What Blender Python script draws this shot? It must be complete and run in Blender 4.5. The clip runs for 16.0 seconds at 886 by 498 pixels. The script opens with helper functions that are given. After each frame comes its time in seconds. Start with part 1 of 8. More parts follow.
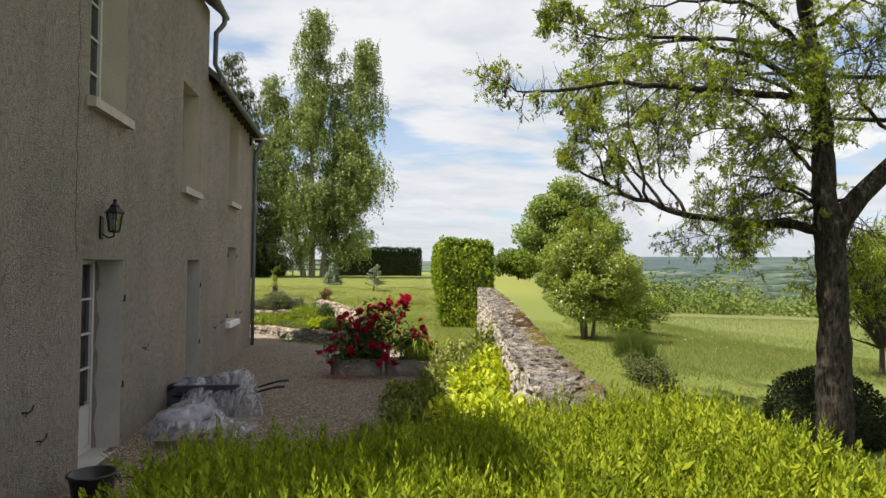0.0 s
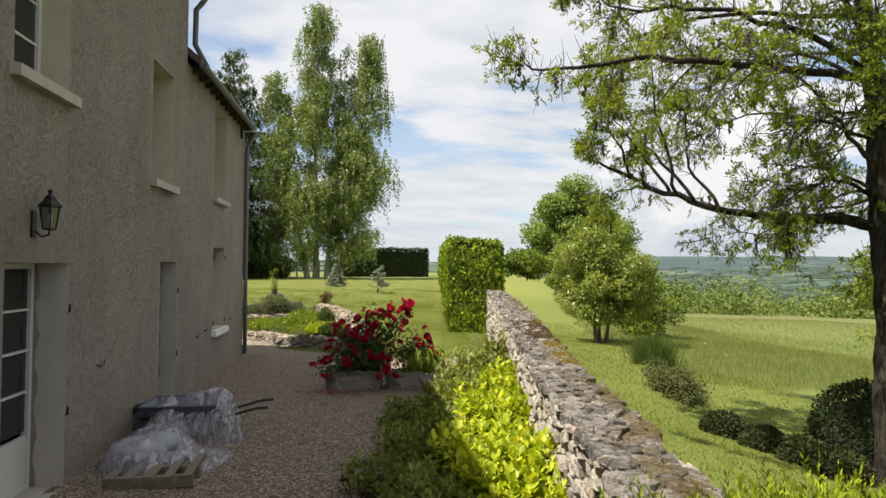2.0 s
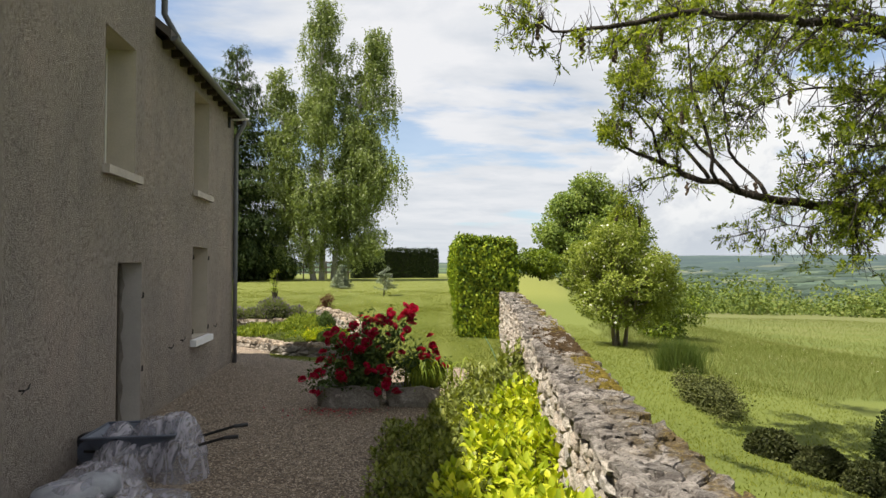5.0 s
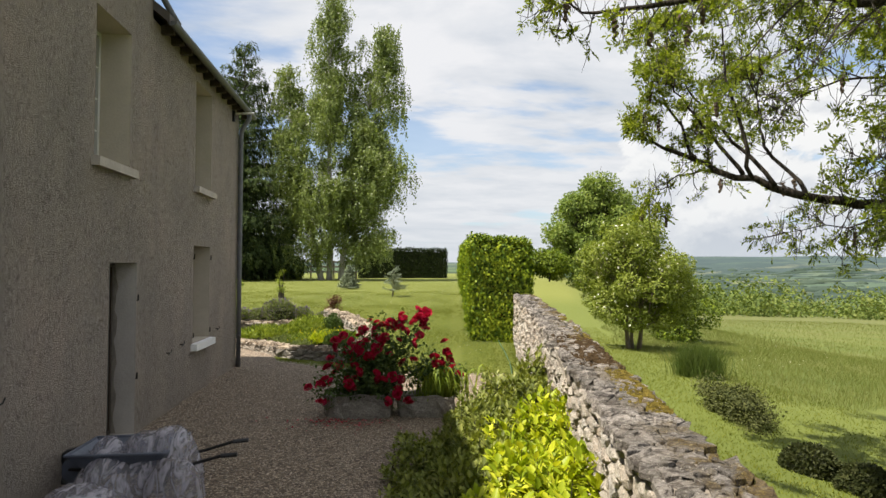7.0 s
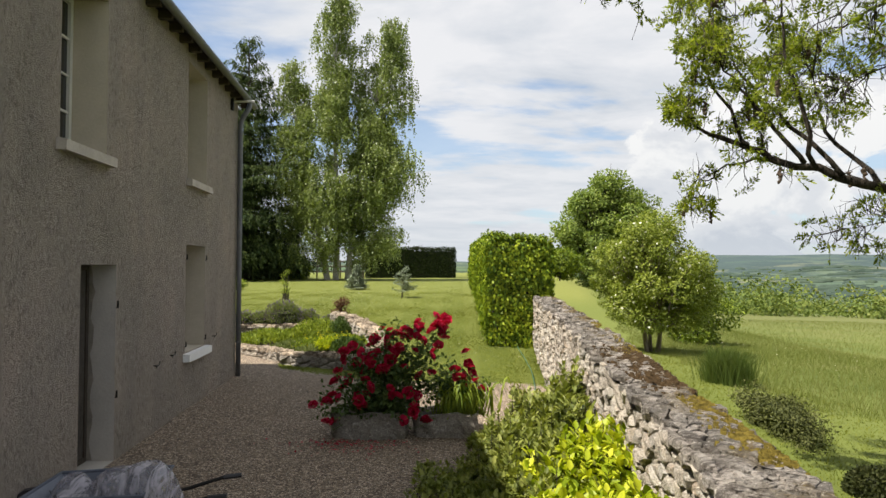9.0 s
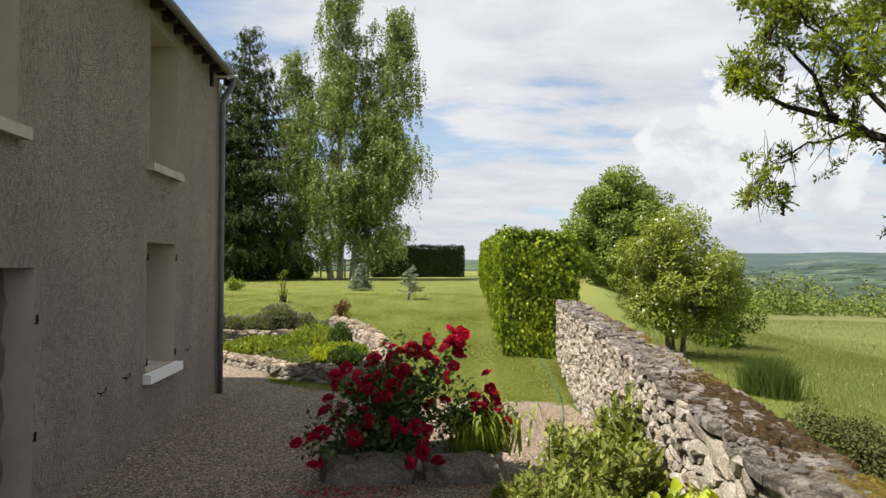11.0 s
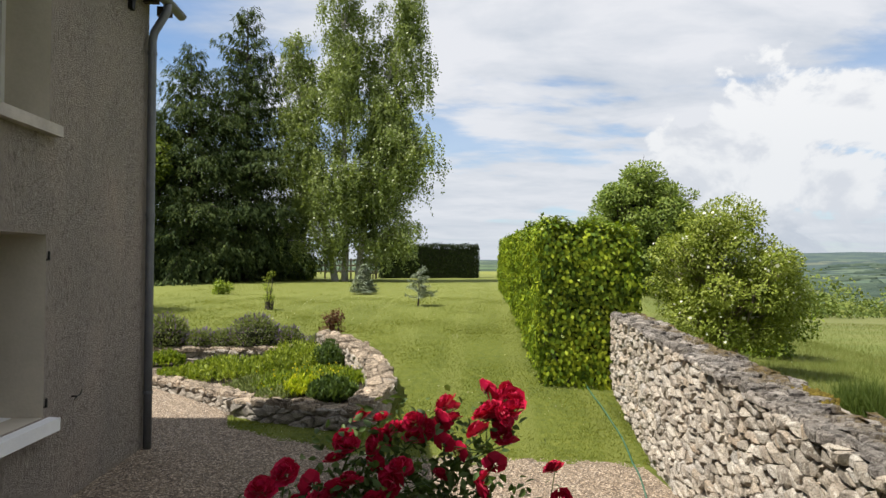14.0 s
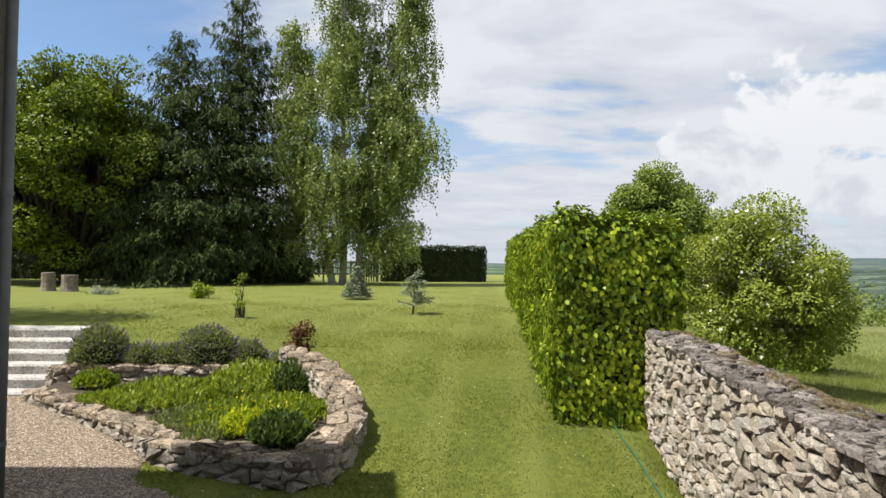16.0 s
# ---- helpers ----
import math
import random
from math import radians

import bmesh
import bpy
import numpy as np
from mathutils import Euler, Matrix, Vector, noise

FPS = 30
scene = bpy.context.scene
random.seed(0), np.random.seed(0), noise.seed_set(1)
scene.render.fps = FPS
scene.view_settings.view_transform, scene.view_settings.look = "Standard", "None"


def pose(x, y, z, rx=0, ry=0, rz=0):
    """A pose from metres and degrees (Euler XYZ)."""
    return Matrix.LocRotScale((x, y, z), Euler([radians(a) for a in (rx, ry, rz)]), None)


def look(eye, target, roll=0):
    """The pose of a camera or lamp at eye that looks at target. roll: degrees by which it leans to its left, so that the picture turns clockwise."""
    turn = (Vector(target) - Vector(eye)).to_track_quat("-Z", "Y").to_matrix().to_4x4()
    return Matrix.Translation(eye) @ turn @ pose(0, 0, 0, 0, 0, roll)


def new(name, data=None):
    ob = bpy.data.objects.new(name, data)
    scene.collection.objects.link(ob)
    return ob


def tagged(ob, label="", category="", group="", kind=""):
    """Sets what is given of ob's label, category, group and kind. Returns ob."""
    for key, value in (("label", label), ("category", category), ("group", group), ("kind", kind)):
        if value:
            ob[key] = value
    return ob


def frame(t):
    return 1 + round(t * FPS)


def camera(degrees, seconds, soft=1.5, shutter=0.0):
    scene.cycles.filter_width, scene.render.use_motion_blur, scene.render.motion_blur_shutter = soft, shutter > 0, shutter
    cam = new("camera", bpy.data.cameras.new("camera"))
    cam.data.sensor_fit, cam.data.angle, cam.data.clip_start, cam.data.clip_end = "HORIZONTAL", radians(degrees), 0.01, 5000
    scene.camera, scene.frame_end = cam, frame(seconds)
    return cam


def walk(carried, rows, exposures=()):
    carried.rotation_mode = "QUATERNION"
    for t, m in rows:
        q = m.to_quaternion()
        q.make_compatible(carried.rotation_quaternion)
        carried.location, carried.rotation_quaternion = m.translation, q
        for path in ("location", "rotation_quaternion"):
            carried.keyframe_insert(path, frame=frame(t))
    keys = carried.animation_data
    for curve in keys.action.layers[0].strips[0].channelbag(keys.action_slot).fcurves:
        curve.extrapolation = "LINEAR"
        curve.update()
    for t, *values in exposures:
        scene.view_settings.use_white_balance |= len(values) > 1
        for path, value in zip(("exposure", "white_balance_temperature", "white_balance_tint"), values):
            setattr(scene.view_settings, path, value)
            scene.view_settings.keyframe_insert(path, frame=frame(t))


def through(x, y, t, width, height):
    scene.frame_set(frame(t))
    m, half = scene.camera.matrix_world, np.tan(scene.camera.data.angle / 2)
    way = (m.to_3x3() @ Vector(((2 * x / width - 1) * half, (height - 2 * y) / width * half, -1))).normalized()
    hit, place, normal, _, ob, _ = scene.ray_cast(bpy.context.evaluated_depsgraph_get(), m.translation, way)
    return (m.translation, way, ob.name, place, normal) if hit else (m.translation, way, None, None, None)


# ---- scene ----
cam = camera(70.2, 16.0)
PATH = [
    (0, (0.097, -1.443, 2.028), (0.373, 0.538, 2.086), 0.5),
    (0.5, (0.15, -1.137, 2.043), (0.42, 0.844, 2.102), 0.5),
    (1, (0.205, -0.834, 2.045), (0.469, 1.148, 2.106), 0.4),
    (1.5, (0.253, -0.529, 2.051), (0.511, 1.453, 2.111), 0.3),
    (2, (0.289, -0.234, 2.056), (0.541, 1.749, 2.115), 0.3),
    (2.5, (0.321, 0.055, 2.046), (0.568, 2.038, 2.105), 0.2),
    (3, (0.351, 0.335, 2.049), (0.595, 2.32, 2.108), 0.3),
    (3.5, (0.411, 0.581, 2.049), (0.648, 2.566, 2.107), 0.2),
    (6, (0.548, 1.438, 2.037), (0.753, 3.427, 2.101), 0.0),
    (6.5, (0.528, 1.584, 2.051), (0.726, 3.573, 2.114), 0.1),
    (7, (0.479, 1.774, 2.067), (0.673, 3.764, 2.128), 0.2),
    (7.5, (0.437, 1.994, 2.069), (0.627, 3.984, 2.131), 0.2),
    (8, (0.426, 2.218, 2.068), (0.61, 4.208, 2.128), 0.2),
    (8.5, (0.403, 2.516, 2.08), (0.582, 4.507, 2.139), 0.2),
    (9, (0.377, 2.851, 2.098), (0.552, 4.842, 2.156), 0.1),
    (11.5, (0.44, 4.997, 2.147), (0.588, 6.99, 2.199), 0.1),
    (12, (0.456, 5.497, 2.15), (0.599, 7.491, 2.203), 0.1),
    (12.5, (0.487, 6.02, 2.151), (0.624, 8.015, 2.204), 0.1),
    (13, (0.519, 6.558, 2.152), (0.648, 8.553, 2.205), 0.1),
    (13.5, (0.546, 7.146, 2.156), (0.668, 9.142, 2.209), 0.1),
    (14, (0.56, 7.744, 2.166), (0.677, 9.74, 2.218), 0.1),
    (14.5, (0.619, 8.32, 2.161), (0.729, 10.316, 2.215), 0.1),
    (15, (0.708, 8.88, 2.143), (0.812, 10.876, 2.2), 0.3),
    (15.5, (0.838, 9.446, 2.14), (0.933, 11.443, 2.199), 0.3),
    (16, (0.985, 9.995, 2.155), (1.071, 11.992, 2.217), 0.5),
]
walk(cam, [(t, look(eye, target, roll)) for t, eye, target, roll in PATH], [(0.0, 0.93, 6850, 10), (4.0, 0.91, 6850, 10), (8.0, 0.89, 6850, 10), (16.0, 0.80, 6600, 10)])

# ---- daylight ----
SUN_TO = Vector((-0.57, -0.14, 1.0)).normalized()
sun_data = bpy.data.lights.new("sun", "SUN")
sun_data.energy, sun_data.angle, sun_data.color = 5.0, radians(0.53), (1.0, 0.95, 0.87)
sun = new("sun", sun_data)
sun.matrix_world = look(SUN_TO * 60, (0, 0, 0))


class Nodes:
    """Short hand for building a node tree."""

    def __init__(self, tree):
        self.tree = tree
        tree.nodes.clear()

    def add(self, kind, ins=None, operation=""):
        n = self.tree.nodes.new(kind)
        if operation:
            n.operation = operation
        for k, v in (ins or {}).items():
            s = n.inputs[k]
            if isinstance(v, bpy.types.NodeSocket):
                self.tree.links.new(v, s)
            else:
                s.default_value = v
        return n

    def math(self, op, a, b=0.0, c=0.0, clamp=False):
        n = self.add("ShaderNodeMath", {0: a, 1: b, 2: c}, operation=op)
        n.use_clamp = clamp
        return n.outputs[0]

    def ramp(self, fac, stops, interp="LINEAR"):
        n = self.add("ShaderNodeValToRGB", {"Fac": fac})
        r = n.color_ramp
        r.interpolation = interp
        while len(r.elements) < len(stops):
            r.elements.new(0.5)
        for e, (p, c) in zip(r.elements, stops):
            e.position = p
            e.color = (c, c, c, 1) if isinstance(c, (int, float)) else (*c, 1)
        return n.outputs["Color"]

    def mix(self, fac, a, b, blend="MIX"):
        n = self.add("ShaderNodeMix")
        n.data_type, n.blend_type = "RGBA", blend
        for i, v in ((0, fac), (6, a), (7, b)):
            if isinstance(v, bpy.types.NodeSocket):
                self.tree.links.new(v, n.inputs[i])
            elif i == 0:
                n.inputs[i].default_value = v
            else:
                n.inputs[i].default_value = (*v, 1)
        return n.outputs[2]

    def noise(self, vec, scale, detail=4.0, rough=0.55, dist=0.0):
        return self.add("ShaderNodeTexNoise", {"Vector": vec, "Scale": scale, "Detail": detail, "Roughness": rough, "Distortion": dist}).outputs[0]


def build_world():
    w = bpy.data.worlds.new("sky")
    scene.world = w
    w.use_nodes = True
    n = Nodes(w.node_tree)
    sky = n.add("ShaderNodeTexSky")
    sky.sky_type, sky.sun_disc, sky.sun_elevation = "NISHITA", False, math.asin(SUN_TO.z)
    sky.sun_rotation = math.atan2(SUN_TO.x, SUN_TO.y) % (2 * math.pi)
    sky.air_density, sky.dust_density, sky.ozone_density = 1.0, 0.6, 1.3
    blue = n.add("ShaderNodeVectorMath", {0: sky.outputs[0], 1: (0.150, 0.178, 0.200)}, operation="MULTIPLY").outputs[0]
    d = n.add("ShaderNodeTexCoord").outputs["Generated"]
    xyz = n.add("ShaderNodeSeparateXYZ", {0: d})
    x, y, z = xyz.outputs
    up = n.math("MAXIMUM", z, 0.0)
    k = n.math("DIVIDE", 1.0, n.math("ADD", up, 0.13))
    flat = n.add("ShaderNodeCombineXYZ", {0: n.math("MULTIPLY", x, k), 1: n.math("MULTIPLY", y, k), 2: 0.0}).outputs[0]
    # high layer of broken stratocumulus, stretched across the view
    wide = n.add("ShaderNodeMapping", {"Vector": flat, "Location": (3.1, 0.4, 0), "Rotation": (0, 0, 0.22), "Scale": (0.62, 1.0, 1.0)}).outputs[0]
    big = n.noise(wide, 1.05, 7.0, 0.56, 0.25)
    fine = n.noise(wide, 4.2, 5.0, 0.55, 0.2)
    field = n.math("ADD", big, n.math("MULTIPLY", n.math("SUBTRACT", fine, 0.5), 0.26))
    cover = n.ramp(field, [(0.36, 0.30), (0.47, 1.0)], "EASE")
    # a blue opening to the west, over the trees
    open_dir = Vector((-0.62, 0.70, 0.40)).normalized()
    near_open = n.add("ShaderNodeVectorMath", {0: d, 1: tuple(open_dir)}, operation="DOT_PRODUCT").outputs["Value"]
    hole = n.ramp(n.math("ADD", near_open, n.math("MULTIPLY", n.math("SUBTRACT", fine, 0.5), 0.16)), [(0.86, 0.0), (0.96, 0.92)], "EASE")
    cover = n.math("MULTIPLY", cover, n.math("SUBTRACT", 1.0, hole))
    # towering cumulus low over the valley
    low = n.add("ShaderNodeMapping", {"Vector": d, "Scale": (1.0, 1.0, 1.5)}).outputs[0]
    puff = n.noise(low, 5.2, 7.0, 0.6, 0.35)
    lee = n.add("ShaderNodeMapping", {"Vector": low, "Location": (0.030, 0.0, -0.045)}).outputs[0]
    puff_lee = n.noise(lee, 5.2, 5.0, 0.5, 0.35)
    cum_dir = Vector((0.500, 0.858, 0.118)).normalized()
    near_cum = n.add("ShaderNodeVectorMath", {0: d, 1: tuple(cum_dir)}, operation="DOT_PRODUCT").outputs["Value"]
    heap = n.math("ADD", n.math("MULTIPLY", n.math("SUBTRACT", near_cum, 0.988), 17.0), n.math("MULTIPLY", n.math("SUBTRACT", puff, 0.47), 1.5))
    heap = n.ramp(heap, [(0.02, 0.0), (0.10, 1.0)], "EASE")
    # cloud light: bright tops, greyer bases
    shade = n.noise(wide, 2.1, 6.0, 0.6, 0.3)
    grey = n.ramp(shade, [(0.30, (0.69, 0.77, 0.89)), (0.58, (0.98, 1.02, 1.10))])
    relief = n.math("MULTIPLY", n.math("SUBTRACT", puff, puff_lee), 1.5)
    body = n.ramp(n.math("ADD", n.math("ADD", n.math("MULTIPLY", z, 1.5), 0.16), relief),
                  [(0.04, (0.60, 0.67, 0.80)), (0.24, (0.86, 0.91, 1.0)), (0.42, (1.12, 1.15, 1.19))], "EASE")
    col = n.mix(cover, blue, grey)
    col = n.mix(heap, col, body)
    # haze towards the horizon
    haze = n.ramp(z, [(0.0, 0.72), (0.10, 0.28), (0.30, 0.0)], "EASE")
    col = n.mix(haze, col, (0.74, 0.82, 0.92))
    bg = n.add("ShaderNodeBackground", {"Color": col, "Strength": 0.462})
    n.add("ShaderNodeOutputWorld", {"Surface": bg.outputs[0]})


build_world()

# ---- materials ----


def material(name):
    m = bpy.data.materials.new(name)
    m.use_nodes = True
    return m, Nodes(m.node_tree)


def finish(n, color, rough=0.8, bump=None, strength=0.3, dist=0.02, metal=0.0, spec=0.5, normal=None):
    ins = {"Base Color": color if isinstance(color, bpy.types.NodeSocket) else (*color, 1), "Roughness": rough, "Metallic": metal, "Specular IOR Level": spec}
    if bump is not None:
        ins["Normal"] = n.add("ShaderNodeBump", {"Height": bump, "Strength": strength, "Distance": dist}).outputs[0]
    p = n.add("ShaderNodeBsdfPrincipled", ins)
    n.add("ShaderNodeOutputMaterial", {"Surface": p.outputs[0]})
    return p


def place(n):
    return n.add("ShaderNodeNewGeometry").outputs["Position"]


def plain(name, color, rough=0.6, metal=0.0, vary=0.15, scale=9.0, bump=0.15, spec=0.5):
    """A surface with a faint mottle and grain."""
    m, n = material(name)
    p = place(n)
    a = n.noise(p, scale, 5.0, 0.6)
    b = n.noise(p, scale * 14, 3.0, 0.6)
    t = n.math("ADD", n.math("MULTIPLY", a, 0.7), n.math("MULTIPLY", b, 0.3))
    dark = tuple(c * (1 - vary) for c in color)
    light = tuple(min(1, c * (1 + vary)) for c in color)
    finish(n, n.ramp(t, [(0.3, dark), (0.7, light)]), rough, b, bump, 0.01, metal, spec)
    return m


def leafy(name, colors, rough=0.5, through=0.35, yellow=1.25, scale=0.6, spec=0.18):
    """Leaves: each leaf its own tint, larger patches drift, and light passes through."""
    m, n = material(name)
    isl = n.add("ShaderNodeNewGeometry").outputs["Random Per Island"]
    p = place(n)
    drift = n.noise(p, scale, 3.0, 0.6)
    t = n.math("ADD", n.math("MULTIPLY", isl, 0.62), n.math("MULTIPLY", n.math("SUBTRACT", drift, 0.3), 0.75), clamp=True)
    k = len(colors) - 1
    col = n.ramp(t, [(i / k, c) for i, c in enumerate(colors)])
    pb = n.add("ShaderNodeBsdfPrincipled", {"Base Color": col, "Roughness": rough, "Specular IOR Level": spec})
    tc = n.mix(1.0, col, (yellow, yellow * 1.02, 0.55), "MULTIPLY")
    tr = n.add("ShaderNodeBsdfTranslucent", {"Color": tc})
    mx = n.add("ShaderNodeMixShader", {0: through, 1: pb.outputs[0], 2: tr.outputs[0]})
    n.add("ShaderNodeOutputMaterial", {"Surface": mx.outputs[0]})
    return m


def render_wall_mat():
    """Roughcast lime render: trowel-thrown clots and smears, pinkish patches, grey streaks of damp, one long crack."""
    m, n = material("roughcast")
    p = place(n)
    px, py, pz = n.add("ShaderNodeSeparateXYZ", {0: p}).outputs
    st = n.add("ShaderNodeMapping", {"Vector": p, "Scale": (1.0, 1.0, 0.22)}).outputs[0]
    smear = n.add("ShaderNodeMapping", {"Vector": p, "Rotation": (0.45, 0.0, 0.0), "Scale": (1.0, 1.25, 0.62)}).outputs[0]
    clots = n.noise(smear, 20.0, 7.0, 0.70, 0.35)
    lumps = n.noise(p, 6.0, 4.0, 0.6, 0.5)
    grit = n.noise(p, 90.0, 3.0, 0.6)
    patch = n.noise(p, 0.7, 5.0, 0.6)
    streak = n.noise(st, 2.3, 5.0, 0.65, 0.3)
    col = n.ramp(patch, [(0.3, (0.36, 0.315, 0.270)), (0.55, (0.43, 0.368, 0.314)), (0.75, (0.49, 0.40, 0.336))])
    col = n.mix(n.ramp(streak, [(0.45, 0.0), (0.72, 0.42)]), col, (0.27, 0.252, 0.232))
    # relief light put into the colour: hollows darkened, raised clots paled
    pit_shade = n.ramp(n.math("ADD", clots, n.math("MULTIPLY", n.math("SUBTRACT", lumps, 0.5), 0.40)), [(0.37, 1.0), (0.45, 0.0)])
    col = n.mix(n.math("MULTIPLY", pit_shade, 0.42), col, (0.125, 0.105, 0.088))
    col = n.mix(n.ramp(clots, [(0.54, 0.0), (0.66, 0.55)]), col, (0.55, 0.495, 0.435))
    # a crack wanders down between the first window and the lantern
    way = n.noise(n.add("ShaderNodeCombineXYZ", {2: pz}).outputs[0], 1.6, 6.0, 0.65)
    off = n.math("ABSOLUTE", n.math("SUBTRACT", n.math("SUBTRACT", py, 5.11), n.math("MULTIPLY", n.math("SUBTRACT", way, 0.5), 0.45)))
    crack = n.math("MULTIPLY", n.ramp(off, [(0.004, 1.0), (0.011, 0.0)]), n.ramp(n.math("MULTIPLY", pz, 0.2), [(0.40, 0.0), (0.44, 1.0)]))
    col = n.mix(n.math("MULTIPLY", crack, 0.75), col, (0.07, 0.058, 0.05))
    h = n.math("SUBTRACT", n.math("ADD", clots, n.math("MULTIPLY", grit, 0.3)), n.math("MULTIPLY", crack, 0.6))
    finish(n, col, 0.95, h, 1.0, 0.10, spec=0.2)
    return m


def stone_mat(name, tones, lichen=0.35, scale=5.0, moss=0.0):
    """Limestone rubble, one tint a stone, with grey and ochre lichen."""
    m, n = material(name)
    p = place(n)
    rnd = n.add("ShaderNodeObjectInfo").outputs["Random"]
    isl = n.add("ShaderNodeNewGeometry").outputs["Random Per Island"]
    r = n.math("FRACT", n.math("ADD", rnd, isl))
    base = n.ramp(r, [(i / (len(tones) - 1), c) for i, c in enumerate(tones)])
    a = n.noise(p, scale, 6.0, 0.65, 0.3)
    f = n.noise(p, scale * 9, 5.0, 0.65)
    spots = n.noise(p, scale * 3.1, 4.0, 0.7, 0.6)
    col = n.mix(n.ramp(a, [(0.38, 0.0), (0.68, 0.6)]), base, (0.30, 0.28, 0.25))
    col = n.mix(n.math("MULTIPLY", n.ramp(spots, [(0.55, 0.0), (0.63, 1.0)]), lichen), col, (0.60, 0.58, 0.52))
    col = n.mix(n.math("MULTIPLY", n.ramp(f, [(0.34, 1.0), (0.54, 0.0)]), 0.7), col, (0.075, 0.064, 0.052))
    if moss:
        g = n.noise(p, 1.35, 6.0, 0.7, 0.5)
        nz = n.add("ShaderNodeSeparateXYZ", {0: n.add("ShaderNodeNewGeometry").outputs["Normal"]}).outputs[2]
        gm = n.math("MULTIPLY", n.ramp(g, [(0.44, 0.0), (0.54, 1.0)]), n.ramp(nz, [(0.3, 0.0), (0.7, 1.0)]))
        px, py, pz = n.add("ShaderNodeSeparateXYZ", {0: p}).outputs
        off = n.math("SUBTRACT", px, n.math("ADD", n.math("MULTIPLY", py, 0.164), 1.06))
        rim = n.ramp(n.math("ADD", off, n.math("MULTIPLY", n.math("SUBTRACT", g, 0.5), 0.5)), [(0.20, 0.10), (0.42, 1.0)])
        gm = n.math("MULTIPLY", gm, rim)
        mc = n.ramp(n.noise(p, 11.0, 4.0, 0.6), [(0.35, (0.11, 0.08, 0.035)), (0.55, (0.20, 0.13, 0.045)), (0.7, (0.36, 0.25, 0.04))])
        col = n.mix(n.math("MULTIPLY", gm, moss), col, mc)
    h = n.math("ADD", f, n.math("MULTIPLY", a, 0.6))
    finish(n, col, 0.92, h, 0.75, 0.03, spec=0.25)
    return m


def cap_mat(name="cap_stone", moss=0.9, tint=(1.0, 1.0, 1.0)):
    """Weathered capping: grey crust, pitted and fissured, with pale lichen and rusty moss on its outer rim."""
    m, n = material(name)
    p = place(n)
    wide = n.add("ShaderNodeMapping", {"Vector": p, "Scale": (1.0, 1.7, 1.0)}).outputs[0]
    a = n.noise(p, 3.2, 6.0, 0.7, 0.4)
    f = n.noise(wide, 24.0, 6.0, 0.72, 0.5)
    s = n.noise(p, 42.0, 4.0, 0.7, 0.3)
    col = n.ramp(a, [(0.30, (0.165, 0.155, 0.145)), (0.50, (0.285, 0.27, 0.255)), (0.70, (0.42, 0.40, 0.38))])
    rnd = n.math("FRACT", n.math("ADD", n.add("ShaderNodeObjectInfo").outputs["Random"], n.add("ShaderNodeNewGeometry").outputs["Random Per Island"]))
    col = n.mix(1.0, col, n.ramp(rnd, [(0.0, (0.55, 0.53, 0.50)), (0.5, (0.95, 0.92, 0.88)), (1.0, (1.35, 1.28, 1.2))]), "MULTIPLY")
    col = n.mix(n.ramp(s, [(0.56, 0.0), (0.66, 0.75)]), col, (0.56, 0.53, 0.485))
    col = n.mix(n.ramp(f, [(0.36, 0.85), (0.49, 0.0)]), col, (0.030, 0.026, 0.022))
    d = n.noise(wide, 7.5, 6.0, 0.7, 0.8)
    col = n.mix(n.ramp(d, [(0.40, 0.72), (0.50, 0.0)]), col, (0.060, 0.050, 0.045))
    g = n.noise(p, 1.35, 6.0, 0.7, 0.5)
    px, py, pz = n.add("ShaderNodeSeparateXYZ", {0: p}).outputs
    off = n.math("SUBTRACT", px, n.math("ADD", n.math("MULTIPLY", py, 0.164), 1.06))
    rim = n.ramp(n.math("ADD", off, n.math("MULTIPLY", n.math("SUBTRACT", f, 0.5), 0.5)), [(0.10, 0.12), (0.30, 1.0)])
    gm = n.math("MULTIPLY", n.ramp(g, [(0.47, 0.0), (0.55, 0.9)]), rim)
    mc = n.ramp(s, [(0.36, (0.060, 0.040, 0.018)), (0.52, (0.13, 0.088, 0.025)), (0.68, (0.27, 0.195, 0.032))])
    col = n.mix(n.math("MULTIPLY", gm, moss), col, mc)
    col = n.mix(1.0, col, tint, "MULTIPLY")
    finish(n, col, 0.95, n.math("ADD", f, n.math("MULTIPLY", s, 0.5)), 1.0, 0.05, spec=0.15)
    return m


def gravel_mat(name="gravel"):
    m, n = material(name)
    p = place(n)
    v = n.add("ShaderNodeTexVoronoi", {"Vector": p, "Scale": 46.0, "Randomness": 1.0})
    tint = n.add("ShaderNodeSeparateColor", {0: v.outputs["Color"]}).outputs[0]
    col = n.ramp(tint, [(0.0, (0.060, 0.044, 0.030)), (0.35, (0.170, 0.125, 0.086)), (0.7, (0.35, 0.268, 0.188)), (1.0, (0.64, 0.525, 0.40))])
    patch = n.noise(p, 0.9, 5.0, 0.6)
    col = n.mix(n.ramp(patch, [(0.35, 0.0), (0.7, 0.2)]), col, (0.27, 0.212, 0.155))
    gap = n.ramp(v.outputs["Distance"], [(0.25, 0.0), (0.6, 1.0)])
    col = n.mix(n.math("MULTIPLY", gap, 0.65), col, (0.055, 0.042, 0.032))
    finish(n, col, 0.9, v.outputs["Distance"], -0.9, 0.02, spec=0.3)
    return m


